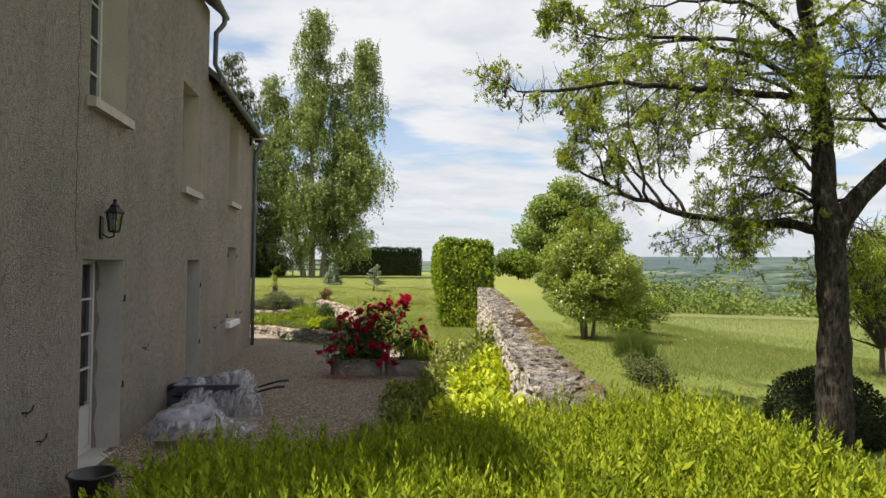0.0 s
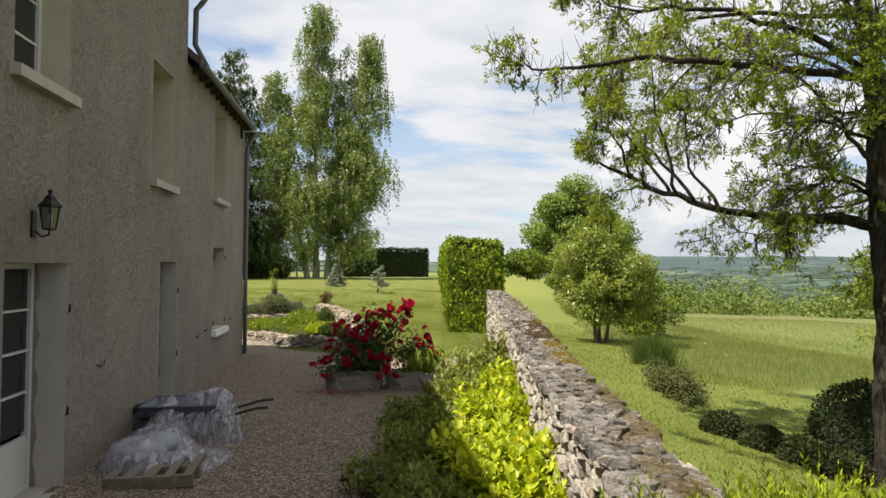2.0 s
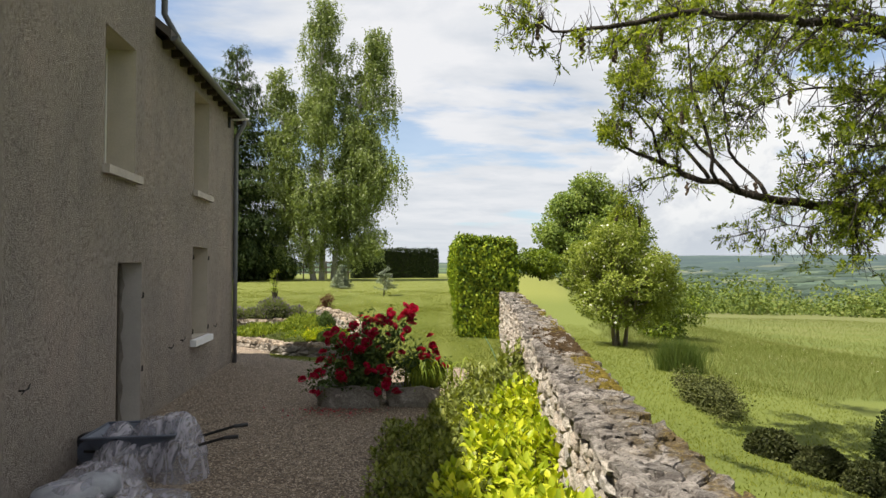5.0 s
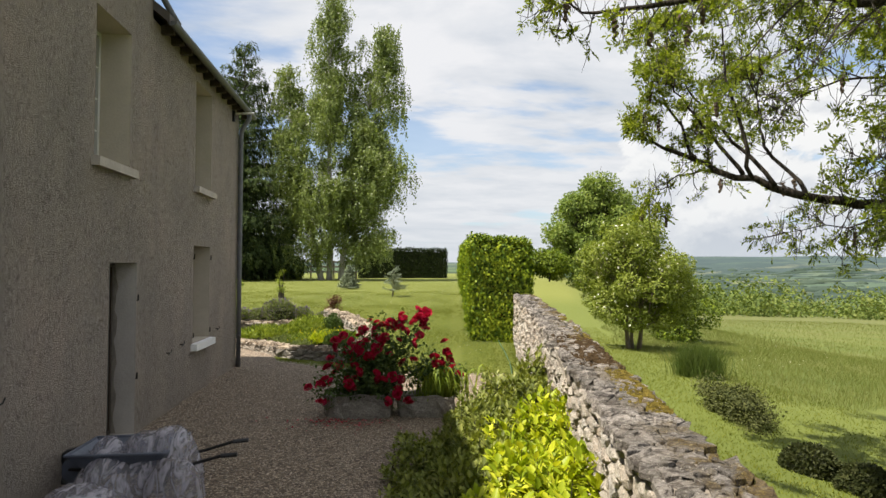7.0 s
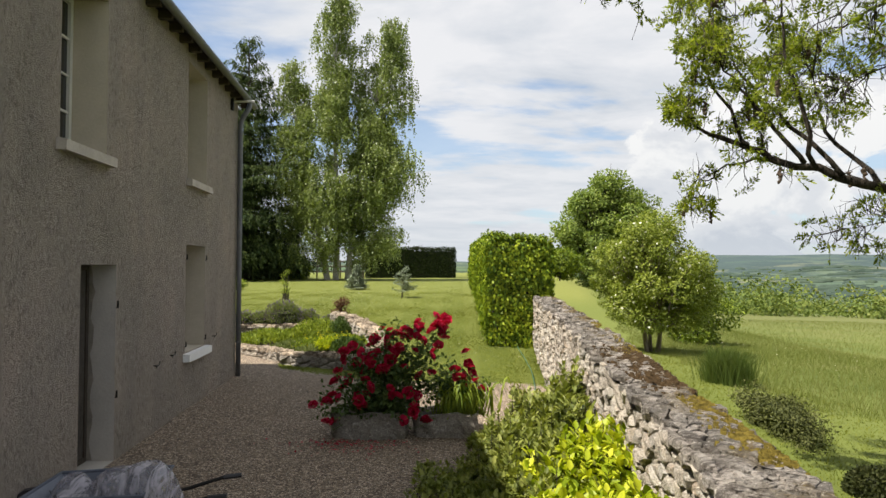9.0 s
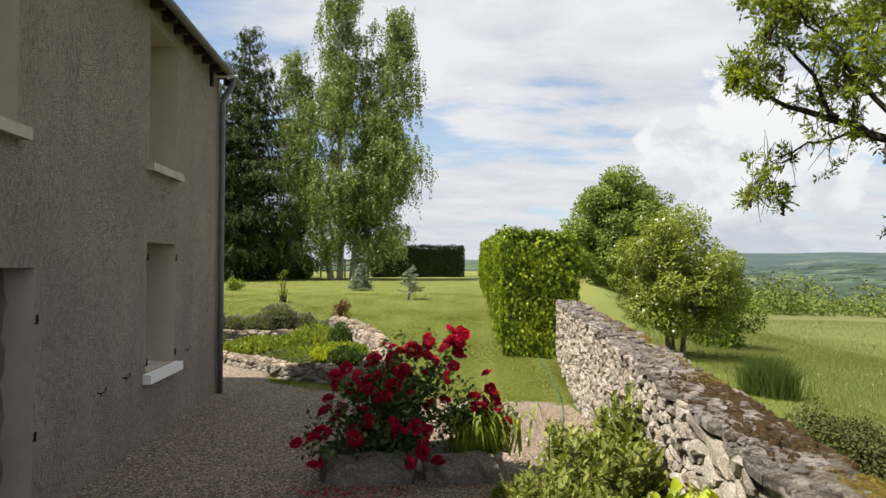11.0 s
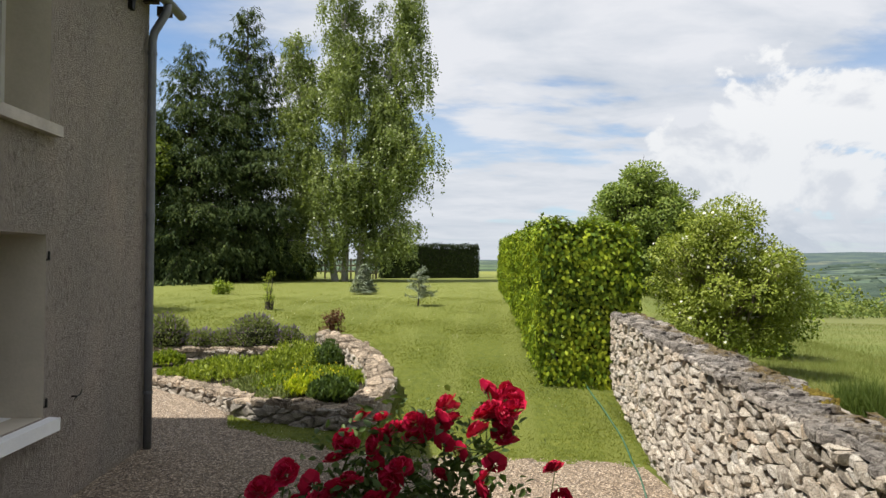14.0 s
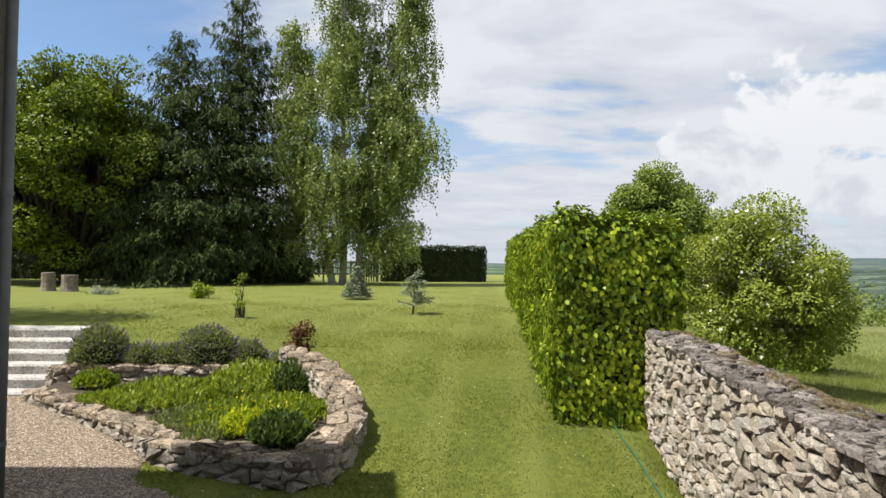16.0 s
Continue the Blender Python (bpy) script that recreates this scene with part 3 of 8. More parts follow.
def leaf_mesh(name, at, along, mat, length, width, facing=None, fancy=False, spread=0.3):
    """Many leaves in one mesh. at, along: (N, 3); length and width in metres."""
    n = len(at)
    y = unit(along)
    f = rand_dirs(n) if facing is None else unit(facing + rng.normal(size=(n, 3)) * 0.35)
    x = unit(np.cross(y, f))
    z = np.cross(x, y)
    s = (1 + rng.uniform(-spread, spread, n))[:, None, None]
    tmpl = LEAF if fancy else KITE
    length, width = np.reshape(length, (-1, 1, 1)), np.reshape(width, (-1, 1, 1))
    k = len(tmpl)
    loc = tmpl[None] * s
    verts = at[:, None] + loc[:, :, 0:1] * width * x[:, None] + loc[:, :, 1:2] * length * y[:, None] + loc[:, :, 2:3] * length * z[:, None]
    if fancy:
        q = np.array([(0, 2, 4), (0, 4, 1), (0, 3, 6), (0, 6, 2), (2, 5, 4), (2, 6, 5)])
    else:
        q = np.array([(0, 3, 2, 1)])
    faces = (np.arange(n) * k)[:, None, None] + q[None]
    return mesh_np(name, verts.reshape(-1, 3), faces.reshape(-1, q.shape[1]), mat)


def fbm(p, scale, seed=0.0):
    """Smooth noise at many points, by sums of sines."""
    out = np.zeros(len(p))
    amp, f = 1.0, scale
    for i in range(4):
        a = 1.7 * i + seed
        q = p * f
        out += amp * np.sin(q[:, 0] * 1.0 + 1.3 * np.sin(q[:, 1] * 0.9 + a) + a) * np.cos(q[:, 1] * 1.1 - 0.8 * np.sin(q[:, 2] * 1.2 + 2 * a) + 0.5 * a)
        out += amp * 0.6 * np.sin(q[:, 2] * 1.3 + q[:, 0] * 0.7 + 3 * a)
        amp *= 0.5
        f *= 2.1
    return out / 2.2


# ---- lie of the land ----
WALL_Y0, WALL_Y1 = 1.75, 17.9


def wall_x(y):
    """Left face of the stone wall."""
    return np.interp(y, [1.0, 3.8, 6.0, 9.4, 11.7, 14.0, 17.84, 40.0], [1.25, 1.68, 1.98, 2.60, 3.00, 3.38, 3.90, 6.9])


def wall_top(y):
    return 1.14 + 0.0255 * (y - 7.711)


def smooth(a, b, v):
    t = np.clip((v - a) / (b - a), 0, 1)
    return t * t * (3 - 2 * t)


def land(x, y):
    """Height of the ground at x, y (arrays)."""
    x, y = np.asarray(x, float), np.asarray(y, float)
    court = -0.06 - 0.034 * (x + 2.6) - 0.03 * np.clip(9 - y, 0, 12)
    right = np.interp(y, [12, 15.3, 18, 22, 27, 32, 45, 60, 120, 300], [-0.25, -0.25, 0.19, 0.62, 0.98, 1.06, 1.25, 1.3, 1.0, -1.5])
    left = np.interp(y, [20.55, 20.85, 22.4, 27, 32, 45, 60, 120, 300], [-0.06, 0.50, 0.93, 1.02, 1.06, 1.25, 1.3, 1.0, -1.5])
    bed_edge = np.interp(y, [16.4, 17.1, 20.3, 22, 28], [0.1, 0.25, -0.9, -1.2, -2.0])
    side = smooth(bed_edge - 0.5, bed_edge + 0.05, x)
    upper = np.where(y > 20.6, smooth(-4.0, 0.5, x), side)
    left = np.where(x < -4.75, np.interp(y, [22.1, 22.35, 27, 32, 45, 60, 120, 300], [-0.06, 0.93, 1.02, 1.06, 1.25, 1.3, 1.0, -1.5]), left)
    lawn = left * (1 - upper) + right * upper
    inside = np.where(y < 15.3, court, lawn)
    inside = np.where((y >= 15.3) & (y < 20.6), court * (1 - side) + right * side, inside)
    outside = -0.40 - 0.068 * (x - 3) - 0.028 * (y - 8)
    outside = outside - 0.34 * smooth(4.6, 7.6, x) * (1 - smooth(10.5, 15.5, y))
    outside = np.maximum(outside, -2.6 - 0.02 * np.hypot(x, y))
    line = wall_x(y) + 0.25
    w = smooth(-0.12, 0.12, x - line)
    near = inside * (1 - w) + outside * w
    # past the hedge's far end the two levels run together
    far_y = smooth(34, 60, y)
    w2 = smooth(5.0, 24.0, x - line)
    near = near * (1 - far_y) + (inside * (1 - w2) + outside * w2) * far_y
    near = np.where(y < 1.0, np.where(x < line, court, outside), near)
    # valley to the east, plateau ahead, and the far ridge
    r = np.hypot(x, y)
    valley = np.interp(r, [0, 60, 130, 260, 520, 1500, 2300, 3300, 4200], [0, -3.0, -6.5, -14, -30, -34, -8, 62, 66])
    plateau = np.interp(r, [0, 60, 130, 300, 700, 1600, 4200], [1.2, 1.2, 1.0, -0.5, 1.0, 6.0, 40])
    az = np.where(y > -50, x / np.maximum(np.abs(y), 20), 3.0)
    v = smooth(0.27, 0.42, az)
    distant = plateau * (1 - v) + valley * v + 4.0 * np.sin(x * 0.004 + 1.0) * smooth(600, 1800, r)
    k = smooth(55, 110, r)
    return near * (1 - k) + distant * k


def land1(x, y):
    return float(land(np.array([x]), np.array([y]))[0])


def spaced(lo, hi, step, far, ratio=1.16):
    core = list(np.arange(lo, hi + 1e-6, step))
    s, p = step, hi
    up = []
    while p < far:
        s *= ratio
        p += s
        up.append(p)
    s, p = step, lo
    dn = []
    while p > -far:
        s *= ratio
        p -= s
        dn.append(p)
    return np.array(dn[::-1] + core + up)


def grid_mesh(name, xs, ys, zf, mat, smooth_shade=True):
    X, Y = np.meshgrid(xs, ys)
    V = np.stack([X.ravel(), Y.ravel(), zf(X.ravel(), Y.ravel())], 1)
    nx, ny = len(xs), len(ys)
    i = np.arange((ny - 1) * (nx - 1))
    a = (i // (nx - 1)) * nx + i % (nx - 1)
    return mesh_np(name, V, np.stack([a, a + 1, a + nx + 1, a + nx], 1), mat, smooth_shade)


xs = spaced(-12, 26, 0.25, 4200)
ys = spaced(-4, 34, 0.25, 4200)
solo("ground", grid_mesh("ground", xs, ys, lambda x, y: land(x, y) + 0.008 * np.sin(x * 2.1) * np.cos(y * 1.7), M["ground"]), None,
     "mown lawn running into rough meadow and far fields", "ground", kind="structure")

# gravel court
EDGE = [(-9.0, 20.55), (-5.15, 20.4), (-4.9, 20.05), (-3.8, 19.15), (-2.4, 17.9), (-2.05, 17.4), (-1.95, 16.75), (-1.1, 16.15), (-0.2, 15.65), (2.1, 15.45), (3.6, 15.25)]


def gravel_sheet():
    cols = np.arange(-9.0, 3.45, 0.1)
    hi = np.interp(cols, [p[0] for p in EDGE], [p[1] for p in EDGE]) + 0.05 * np.sin(cols * 7.0) + 0.03 * np.sin(cols * 19.0)
    lo = np.where(cols < -2.75, 15.0, -3.0)
    rows = np.linspace(0, 1, 90)
    X = np.repeat(cols[None], len(rows), 0)
    Y = lo[None] + (hi - lo)[None] * rows[:, None]
    Z = land(X.ravel(), Y.ravel()) + 0.034 + 0.010 * np.sin(X.ravel() * 3.0 + Y.ravel()) * np.cos(Y.ravel() * 2.3)
    Z[-len(cols):] -= 0.03
    V = np.stack([X.ravel(), Y.ravel(), Z], 1)
    nx, ny = len(cols), len(rows)
    i = np.arange((ny - 1) * (nx - 1))
    a = (i // (nx - 1)) * nx + i % (nx - 1)
    a = a[V[a, 0] < wall_x(V[a, 1]) + 0.12]
    return mesh_np("gravel_court", V, np.stack([a, a + 1, a + nx + 1, a + nx], 1), M["gravel"], True)


solo("gravel_court", gravel_sheet(), None, "tan pea gravel courtyard along the house", "gravel", kind="structure")


# ---- stones ----
class Line:
    """A polyline in plan, walked by its length."""

    def __init__(self, path):
        self.x, self.y = np.array([p[0] for p in path], float), np.array([p[1] for p in path], float)
        self.run = np.concatenate([[0], np.cumsum(np.hypot(np.diff(self.x), np.diff(self.y)))])
        self.total = float(self.run[-1])

    def at(self, s):
        """Place and direction at s, with the bends eased."""
        a, b = s - 0.14, s + 0.14
        f = lambda v: (float(np.interp(v, self.run, self.x)), float(np.interp(v, self.run, self.y)))
        (x0, y0), (x1, y1) = f(max(a, 0.0)), f(min(b, self.total))
        l = max(math.hypot(x1 - x0, y1 - y0), 1e-6)
        x, y = f(min(max(s, 0.0), self.total))
        over = s - min(max(s, 0.0), self.total)
        dx, dy = (x1 - x0) / l, (y1 - y0) / l
        return x + dx * over, y + dy * over, dx, dy


def fitted_cells(w, h, cw, ch, rs, drop=0.22):
    """Irregular many-sided cells that fill a w by h face without gaps; about cw by ch each."""
    pts = []
    for j in range(-1, int(h / ch) + 2):
        shift = rs.random()
        for i in range(-1, int(w / cw) + 2):
            if rs.random() > drop:
                pts.append((i + shift + rs.uniform(-0.38, 0.38), j + 0.5 + rs.uniform(-0.42, 0.42)))
    P = np.array(pts)
    W, H = w / cw, h / ch
    out = []
    for k, (px, py) in enumerate(pts):
        if not (-0.2 < px < W + 0.2 and -0.2 < py < H + 0.2):
            continue
        d = (P[:, 0] - px) ** 2 + (P[:, 1] - py) ** 2
        poly = [(0.0, 0.0), (W, 0.0), (W, H), (0.0, H)]
        for m in np.argsort(d)[1:15]:
            qx, qy = P[m]
            nx, ny = qx - px, qy - py
            lim = (qx * qx + qy * qy - px * px - py * py) / 2
            side = [x * nx + y * ny - lim for x, y in poly]
            if max(side) <= 0:
                continue
            nxt = []
            for e in range(len(poly)):
                a, b, sa, sb = poly[e], poly[(e + 1) % len(poly)], side[e], side[(e + 1) % len(poly)]
                if sa <= 0:
                    nxt.append(a)
                if (sa < 0) != (sb < 0):
                    u = sa / (sa - sb)
                    nxt.append((a[0] + (b[0] - a[0]) * u, a[1] + (b[1] - a[1]) * u))
            poly = nxt
            if len(poly) < 3:
                break
        if len(poly) >= 3:
            out.append([(x * cw, y * ch) for x, y in poly])
    return out


def cell_stone(poly, to3d, rs, depth, bulge, gap, push, lean=0.12):
    """One rough stone over a cell: straight sides, a broken edge and a facetted face."""
    cs, ct = sum(p[0] for p in poly) / len(poly), sum(p[1] for p in poly) / len(poly)
    ring = []
    for e, (a, b) in enumerate(zip(poly, poly[1:] + poly[:1])):
        ring.append(a)
        l = math.dist(a, b)
        if l > 0.10:
            ring.append(((a[0] + b[0]) / 2 + rs.gauss(0, 0.06) * l, (a[1] + b[1]) / 2 + rs.gauss(0, 0.06) * l))
    size = max(math.dist(p, (cs, ct)) for p in ring)
    if size < 0.018:
        return None
    def shrink(p, by):
        r = math.dist(p, (cs, ct))
        k = max(0.25, 1 - by / max(r, 1e-6))
        return cs + (p[0] - cs) * k, ct + (p[1] - ct) * k
    gs, gt = rs.gauss(0, lean), rs.gauss(0, lean)
    tilt = lambda p: (p[0] - cs) * gs + (p[1] - ct) * gt
    n = len(ring)
    rows = [[], [], []]
    for p in ring:
        q = shrink(p, gap)
        f = shrink(p, gap + size * rs.uniform(0.10, 0.34))
        rows[0].append(to3d(*q, -depth))
        rows[1].append(to3d(*q, push + tilt(q) - rs.uniform(0.0, 0.014)))
        rows[2].append(to3d(*f, push + tilt(f) + bulge * rs.uniform(0.5, 1.15)))
    top = shrink((cs + rs.gauss(0, 0.2) * size, ct + rs.gauss(0, 0.2) * size), 0)
    vs = rows[0] + rows[1] + rows[2] + [to3d(*top, push + tilt(top) + bulge * rs.uniform(0.8, 1.3))]
    fs = [(r * n + i, r * n + (i + 1) % n, (r + 1) * n + (i + 1) % n, (r + 1) * n + i) for r in (0, 1) for i in range(n)]
    fs += [(2 * n + i, 2 * n + (i + 1) % n, 3 * n) for i in range(n)]
    return vs, fs


def face_stones(path, lo, hi, seed, cw, ch, depth=0.09, bulge=0.03, gap=0.007, proud=0.022):
    """Stones of an upright face on the left-hand side of a path, from hi(s) down to lo(s)."""
    rs = random.Random(seed)
    ln = Line(path)
    tall = max(hi(u) - lo(u) for u in np.linspace(0, ln.total, 12))
    out = []
    def to3d(s, t, o):
        x, y, dx, dy = ln.at(s)
        return x - dy * o, y + dx * o, hi(s) - t
    for poly in fitted_cells(ln.total, tall, cw, ch, rs):
        cs, ct = sum(p[0] for p in poly) / len(poly), sum(p[1] for p in poly) / len(poly)
        if hi(cs) - ct > lo(cs) - 0.03:
            st = cell_stone(poly, to3d, rs, depth, bulge * rs.uniform(0.5, 1.3), gap, rs.uniform(-proud, proud))
            if st:
                out.append(st)
    return out


def top_stones(path, width, z, seed, cw, ch, over=0.03, thick=0.05, bulge=0.012, gap=0.006, proud=0.016):
    """Flat capping stones over the width to the right-hand side of a path."""
    rs = random.Random(seed)
    ln = Line(path)
    def to3d(s, t, o):
        x, y, dx, dy = ln.at(s)
        t = t - over + 0.022 * math.sin(s * 17 + 2 * math.sin(s * 5)) + 0.016 * math.sin(s * 41 + t * 9)
        return x + dy * t, y - dx * t, z(min(max(s, 0), ln.total)) + o
    return [st for st in (cell_stone(poly, to3d, rs, thick, bulge * rs.uniform(0.5, 1.3), gap, rs.uniform(-proud, proud), 0.07)
                          for poly in fitted_cells(ln.total, width + 2 * over, cw, ch, rs)) if st]


def lay(parent, stones, mat, singles, prefer, name, joined_name, label=""):
    """The first stones by order of prefer become objects of their own, the rest one joined part."""
    base = Vector(parent.location)
    mid = [sum((Vector(v) for v in vs), Vector()) / len(vs) for vs, fs in stones]
    order = sorted(range(len(stones)), key=lambda i: prefer(mid[i]))
    for i in order[:singles]:
        g = Geo().add([Vector(v) - mid[i] for v in stones[i][0]], stones[i][1])
        ob = new(name, g.mesh(name, mat))
        ob.parent = parent
        ob.location = mid[i] - base
    g = Geo()
    for i in order[singles:]:
        g.add([Vector(v) - base for v in stones[i][0]], stones[i][1])
    if g.v:
        ob = new(joined_name, g.mesh(joined_name, mat))
        ob.parent = parent
        tagged(ob, label, kind="stuff")


def wall_core(path, width, z0, z1, inset=0.04, step=0.5):
    """Mortar body of a wall along a path, its left face on the path."""
    g = Geo()
    pts, total = [], 0.0
    for (x0, y0), (x1, y1) in zip(path, path[1:]):
        l = math.hypot(x1 - x0, y1 - y0)
        k = max(1, int(l / step))
        for i in range(k):
            t = i / k
            pts.append((x0 + (x1 - x0) * t, y0 + (y1 - y0) * t, total + l * t))
        total += l
    pts.append((*path[-1], total))
    ring = []
    for i, (x, y, s) in enumerate(pts):
        a, b = pts[max(0, i - 1)], pts[min(len(pts) - 1, i + 1)]
        l = math.hypot(b[0] - a[0], b[1] - a[1])
        dx, dy = (b[0] - a[0]) / l, (b[1] - a[1]) / l
        ring.append([(x + dy * o, y - dx * o, zz) for o, zz in ((inset, z0(s)), (inset, z1(s) - 0.03), (width - inset, z1(s) - 0.03), (width - inset, z0(s) - 0.6))])
    vs = [p for r in ring for p in r]
    fs = [(i * 4 + j, i * 4 + (j + 1) % 4, i * 4 + 4 + (j + 1) % 4, i * 4 + 4 + j) for i in range(len(ring) - 1) for j in range(4)]
    fs += [(3, 2, 1, 0), tuple(len(vs) - 4 + j for j in range(4))]
    return g.add(vs, fs)


# ---- house ----
FACE = -2.60
HOUSE_Y0, HOUSE_STEP, HOUSE_Y1 = -0.34, 10.50, 15.62
EAVE_TALL, EAVE_LOW = 6.70, 5.42
OPENINGS = [  # y0, y1, z0, z1, kind, depth of the reveal
    (5.30, 6.42, -0.105, 2.08, "door", 0.37),
    (9.28, 10.09, -0.02, 2.12, "solid door", 0.34),
    (12.50, 13.48, 0.83, 2.43, "window", 0.48),
    (5.36, 6.36, 3.74, 5.45, "window", 0.33),
    (8.84, 9.80, 3.27, 4.93, "window", 0.42),
    (12.52, 13.50, 3.42, 5.18, "window", 0.45),
]


def house_wall():
    """The long wall with its openings, as one skin with reveals."""
    g = Geo()
    yc = sorted({HOUSE_Y0, HOUSE_STEP, HOUSE_Y1, *[o[0] for o in OPENINGS], *[o[1] for o in OPENINGS], *np.arange(HOUSE_Y0 + 0.5, HOUSE_Y1, 1.0)})
    zc = sorted({-0.8, EAVE_LOW, EAVE_TALL, *[o[2] for o in OPENINGS], *[o[3] for o in OPENINGS]})
    for a, b in zip(yc, yc[1:]):
        for c, d in zip(zc, zc[1:]):
            my, mz = (a + b) / 2, (c + d) / 2
            if my > HOUSE_STEP and mz > EAVE_LOW:
                continue
            if any(o[0] < my < o[1] and o[2] < mz < o[3] for o in OPENINGS):
                continue
            g.add([(FACE, a, c), (FACE, b, c), (FACE, b, d), (FACE, a, d)], [(0, 1, 2, 3)])
    bm = bmesh.new()
    vs = [bm.verts.new(p) for p in g.v]
    for f in g.f:
        bm.faces.new([vs[i] for i in f])
    bmesh.ops.remove_doubles(bm, verts=bm.verts[:], dist=1e-4)
    me = bpy.data.meshes.new("wall_east")
    bm.to_mesh(me)
    bm.free()
    me.materials.append(M["wall"])
    return me


house = thing("house", "two-storey stone farmhouse in rough grey-beige render", "house", (FACE, 7.0, -0.1), kind="structure")
part("wall", house_wall(), None, house, "rough grey-beige lime render with a crack")
g = Geo()
g.box(-9.4, FACE - 0.56, HOUSE_Y0, HOUSE_STEP, -0.8, EAVE_TALL)
g.box(-9.4, FACE - 0.56, HOUSE_STEP + 0.004, HOUSE_Y1 - 0.30, -0.8, EAVE_LOW)
part("wall", g, M["jamb"], house, "inner masonry")
g = Geo()
g.box(-9.4, FACE - 0.003, HOUSE_Y1 - 0.30, HOUSE_Y1, -0.8, EAVE_LOW)
RIDGE_X, RIDGE_LOW, RIDGE_TALL = -6.0, 8.3, 9.5
g.add([(-9.4, HOUSE_Y1, EAVE_LOW), (FACE, HOUSE_Y1, EAVE_LOW), (RIDGE_X, HOUSE_Y1, RIDGE_LOW), (-9.4, HOUSE_Y1 - 0.3, EAVE_LOW), (FACE, HOUSE_Y1 - 0.3, EAVE_LOW), (RIDGE_X, HOUSE_Y1 - 0.3, RIDGE_LOW)],
      [(0, 2, 1), (3, 4, 5), (0, 3, 5, 2), (1, 2, 5, 4)])
part("gable", g, M["wall"], house)
g = Geo()
for y in (HOUSE_Y0, HOUSE_STEP - 0.3):
    g.add([(-9.4, y, EAVE_LOW), (FACE - 0.003, y, EAVE_LOW), (FACE - 0.003, y, EAVE_TALL), (RIDGE_X, y, RIDGE_TALL), (-9.4, y, EAVE_TALL),
           (-9.4, y + 0.3, EAVE_LOW), (FACE - 0.003, y + 0.3, EAVE_LOW), (FACE - 0.003, y + 0.3, EAVE_TALL), (RIDGE_X, y + 0.3, RIDGE_TALL), (-9.4, y + 0.3, EAVE_TALL)],
          [(0, 4, 3, 2, 1), (5, 6, 7, 8, 9), (1, 2, 7, 6), (2, 3, 8, 7), (3, 4, 9, 8)])
part("gable", g, M["wall"], house)


def roof(y0, y1, eave, ridge, over=0.22):
    g = Geo()
    sl = (ridge - eave) / (FACE - RIDGE_X)
    xe, ze = FACE + over, eave - over * sl
    xb = -9.4 - over
    prof = [(xe, ze + 0.02), (RIDGE_X, ridge + 0.02), (xb, ze + 0.02), (xb, ze + 0.15), (RIDGE_X, ridge + 0.15), (xe, ze + 0.15)]
    vs = [(x, y, z) for y in (y0, y1) for x, z in prof]
    g.add(vs, [(i, (i + 1) % 6, (i + 1) % 6 + 6, i + 6) for i in range(6)] + [(0, 5, 4, 1), (1, 4, 3, 2), (7, 10, 11, 6), (8, 9, 10, 7)])
    return g


part("roof", roof(HOUSE_Y0, HOUSE_STEP + 0.12, EAVE_TALL + 0.1, RIDGE_TALL), M["roof"], house, "dark slate roof")
part("roof", roof(HOUSE_STEP - 0.02, HOUSE_Y1 + 0.35, EAVE_LOW + 0.1, RIDGE_LOW), M["roof"], house, "dark slate roof")
for y in np.arange(10.8, 16.0, 0.42):
    r = Geo().box(FACE, FACE + 0.17, y, y + 0.075, EAVE_LOW - 0.10, EAVE_LOW + 0.02)
    part("rafter", r, M["darkwood"], house)


def gutter(y0, y1, x, z, r=0.065):
    g = Geo()
    n = 9
    ring = [(x + r * math.cos(a), z + r * math.sin(a)) for a in (math.pi + math.pi * i / (n - 1) for i in range(n))]
    ring2 = [(x + (r - 0.006) * math.cos(a), z + (r - 0.006) * math.sin(a)) for a in (math.pi + math.pi * i / (n - 1) for i in range(n))]
    prof = ring + ring2[::-1]
    k = len(prof)
    vs = [(px, y, pz) for y in (y0, y1) for px, pz in prof]
    g.add(vs, [(i, (i + 1) % k, (i + 1) % k + k, i + k) for i in range(k)])
    g.add([(px, y1, pz) for px, pz in ring], [tuple(range(n))])
    g.add([(px, y0, pz) for px, pz in ring], [tuple(reversed(range(n)))])
    return g


GX = FACE + 0.24
part("gutter", gutter(HOUSE_STEP + 0.02, HOUSE_Y1 + 0.42, GX, EAVE_LOW - 0.02), M["zinc"], house, "half-round zinc gutter")
part("gutter", gutter(HOUSE_Y0, HOUSE_STEP + 0.24, GX, EAVE_TALL - 0.02), M["zinc"], house, "half-round zinc gutter")
PIPE_Y = 15.55
pz = land1(FACE, PIPE_Y)
pipe = part("downpipe", Geo().tube([(GX, PIPE_Y, EAVE_LOW - 0.06), (GX, PIPE_Y, EAVE_LOW - 0.16), (FACE + 0.09, PIPE_Y, EAVE_LOW - 0.42), (FACE + 0.07, PIPE_Y, EAVE_LOW - 0.52),
                                   (FACE + 0.07, PIPE_Y, 2.0), (FACE + 0.07, PIPE_Y, pz - 0.02)], 0.048, 12), M["zinc"], house, "grey zinc downpipe", True)
for z in (4.72, 2.75, 0.62):
    part("bracket", Geo().tube([(FACE + 0.07, PIPE_Y, z), (FACE + 0.07, PIPE_Y, z + 0.035)], 0.056, 12), M["zinc"], pipe)
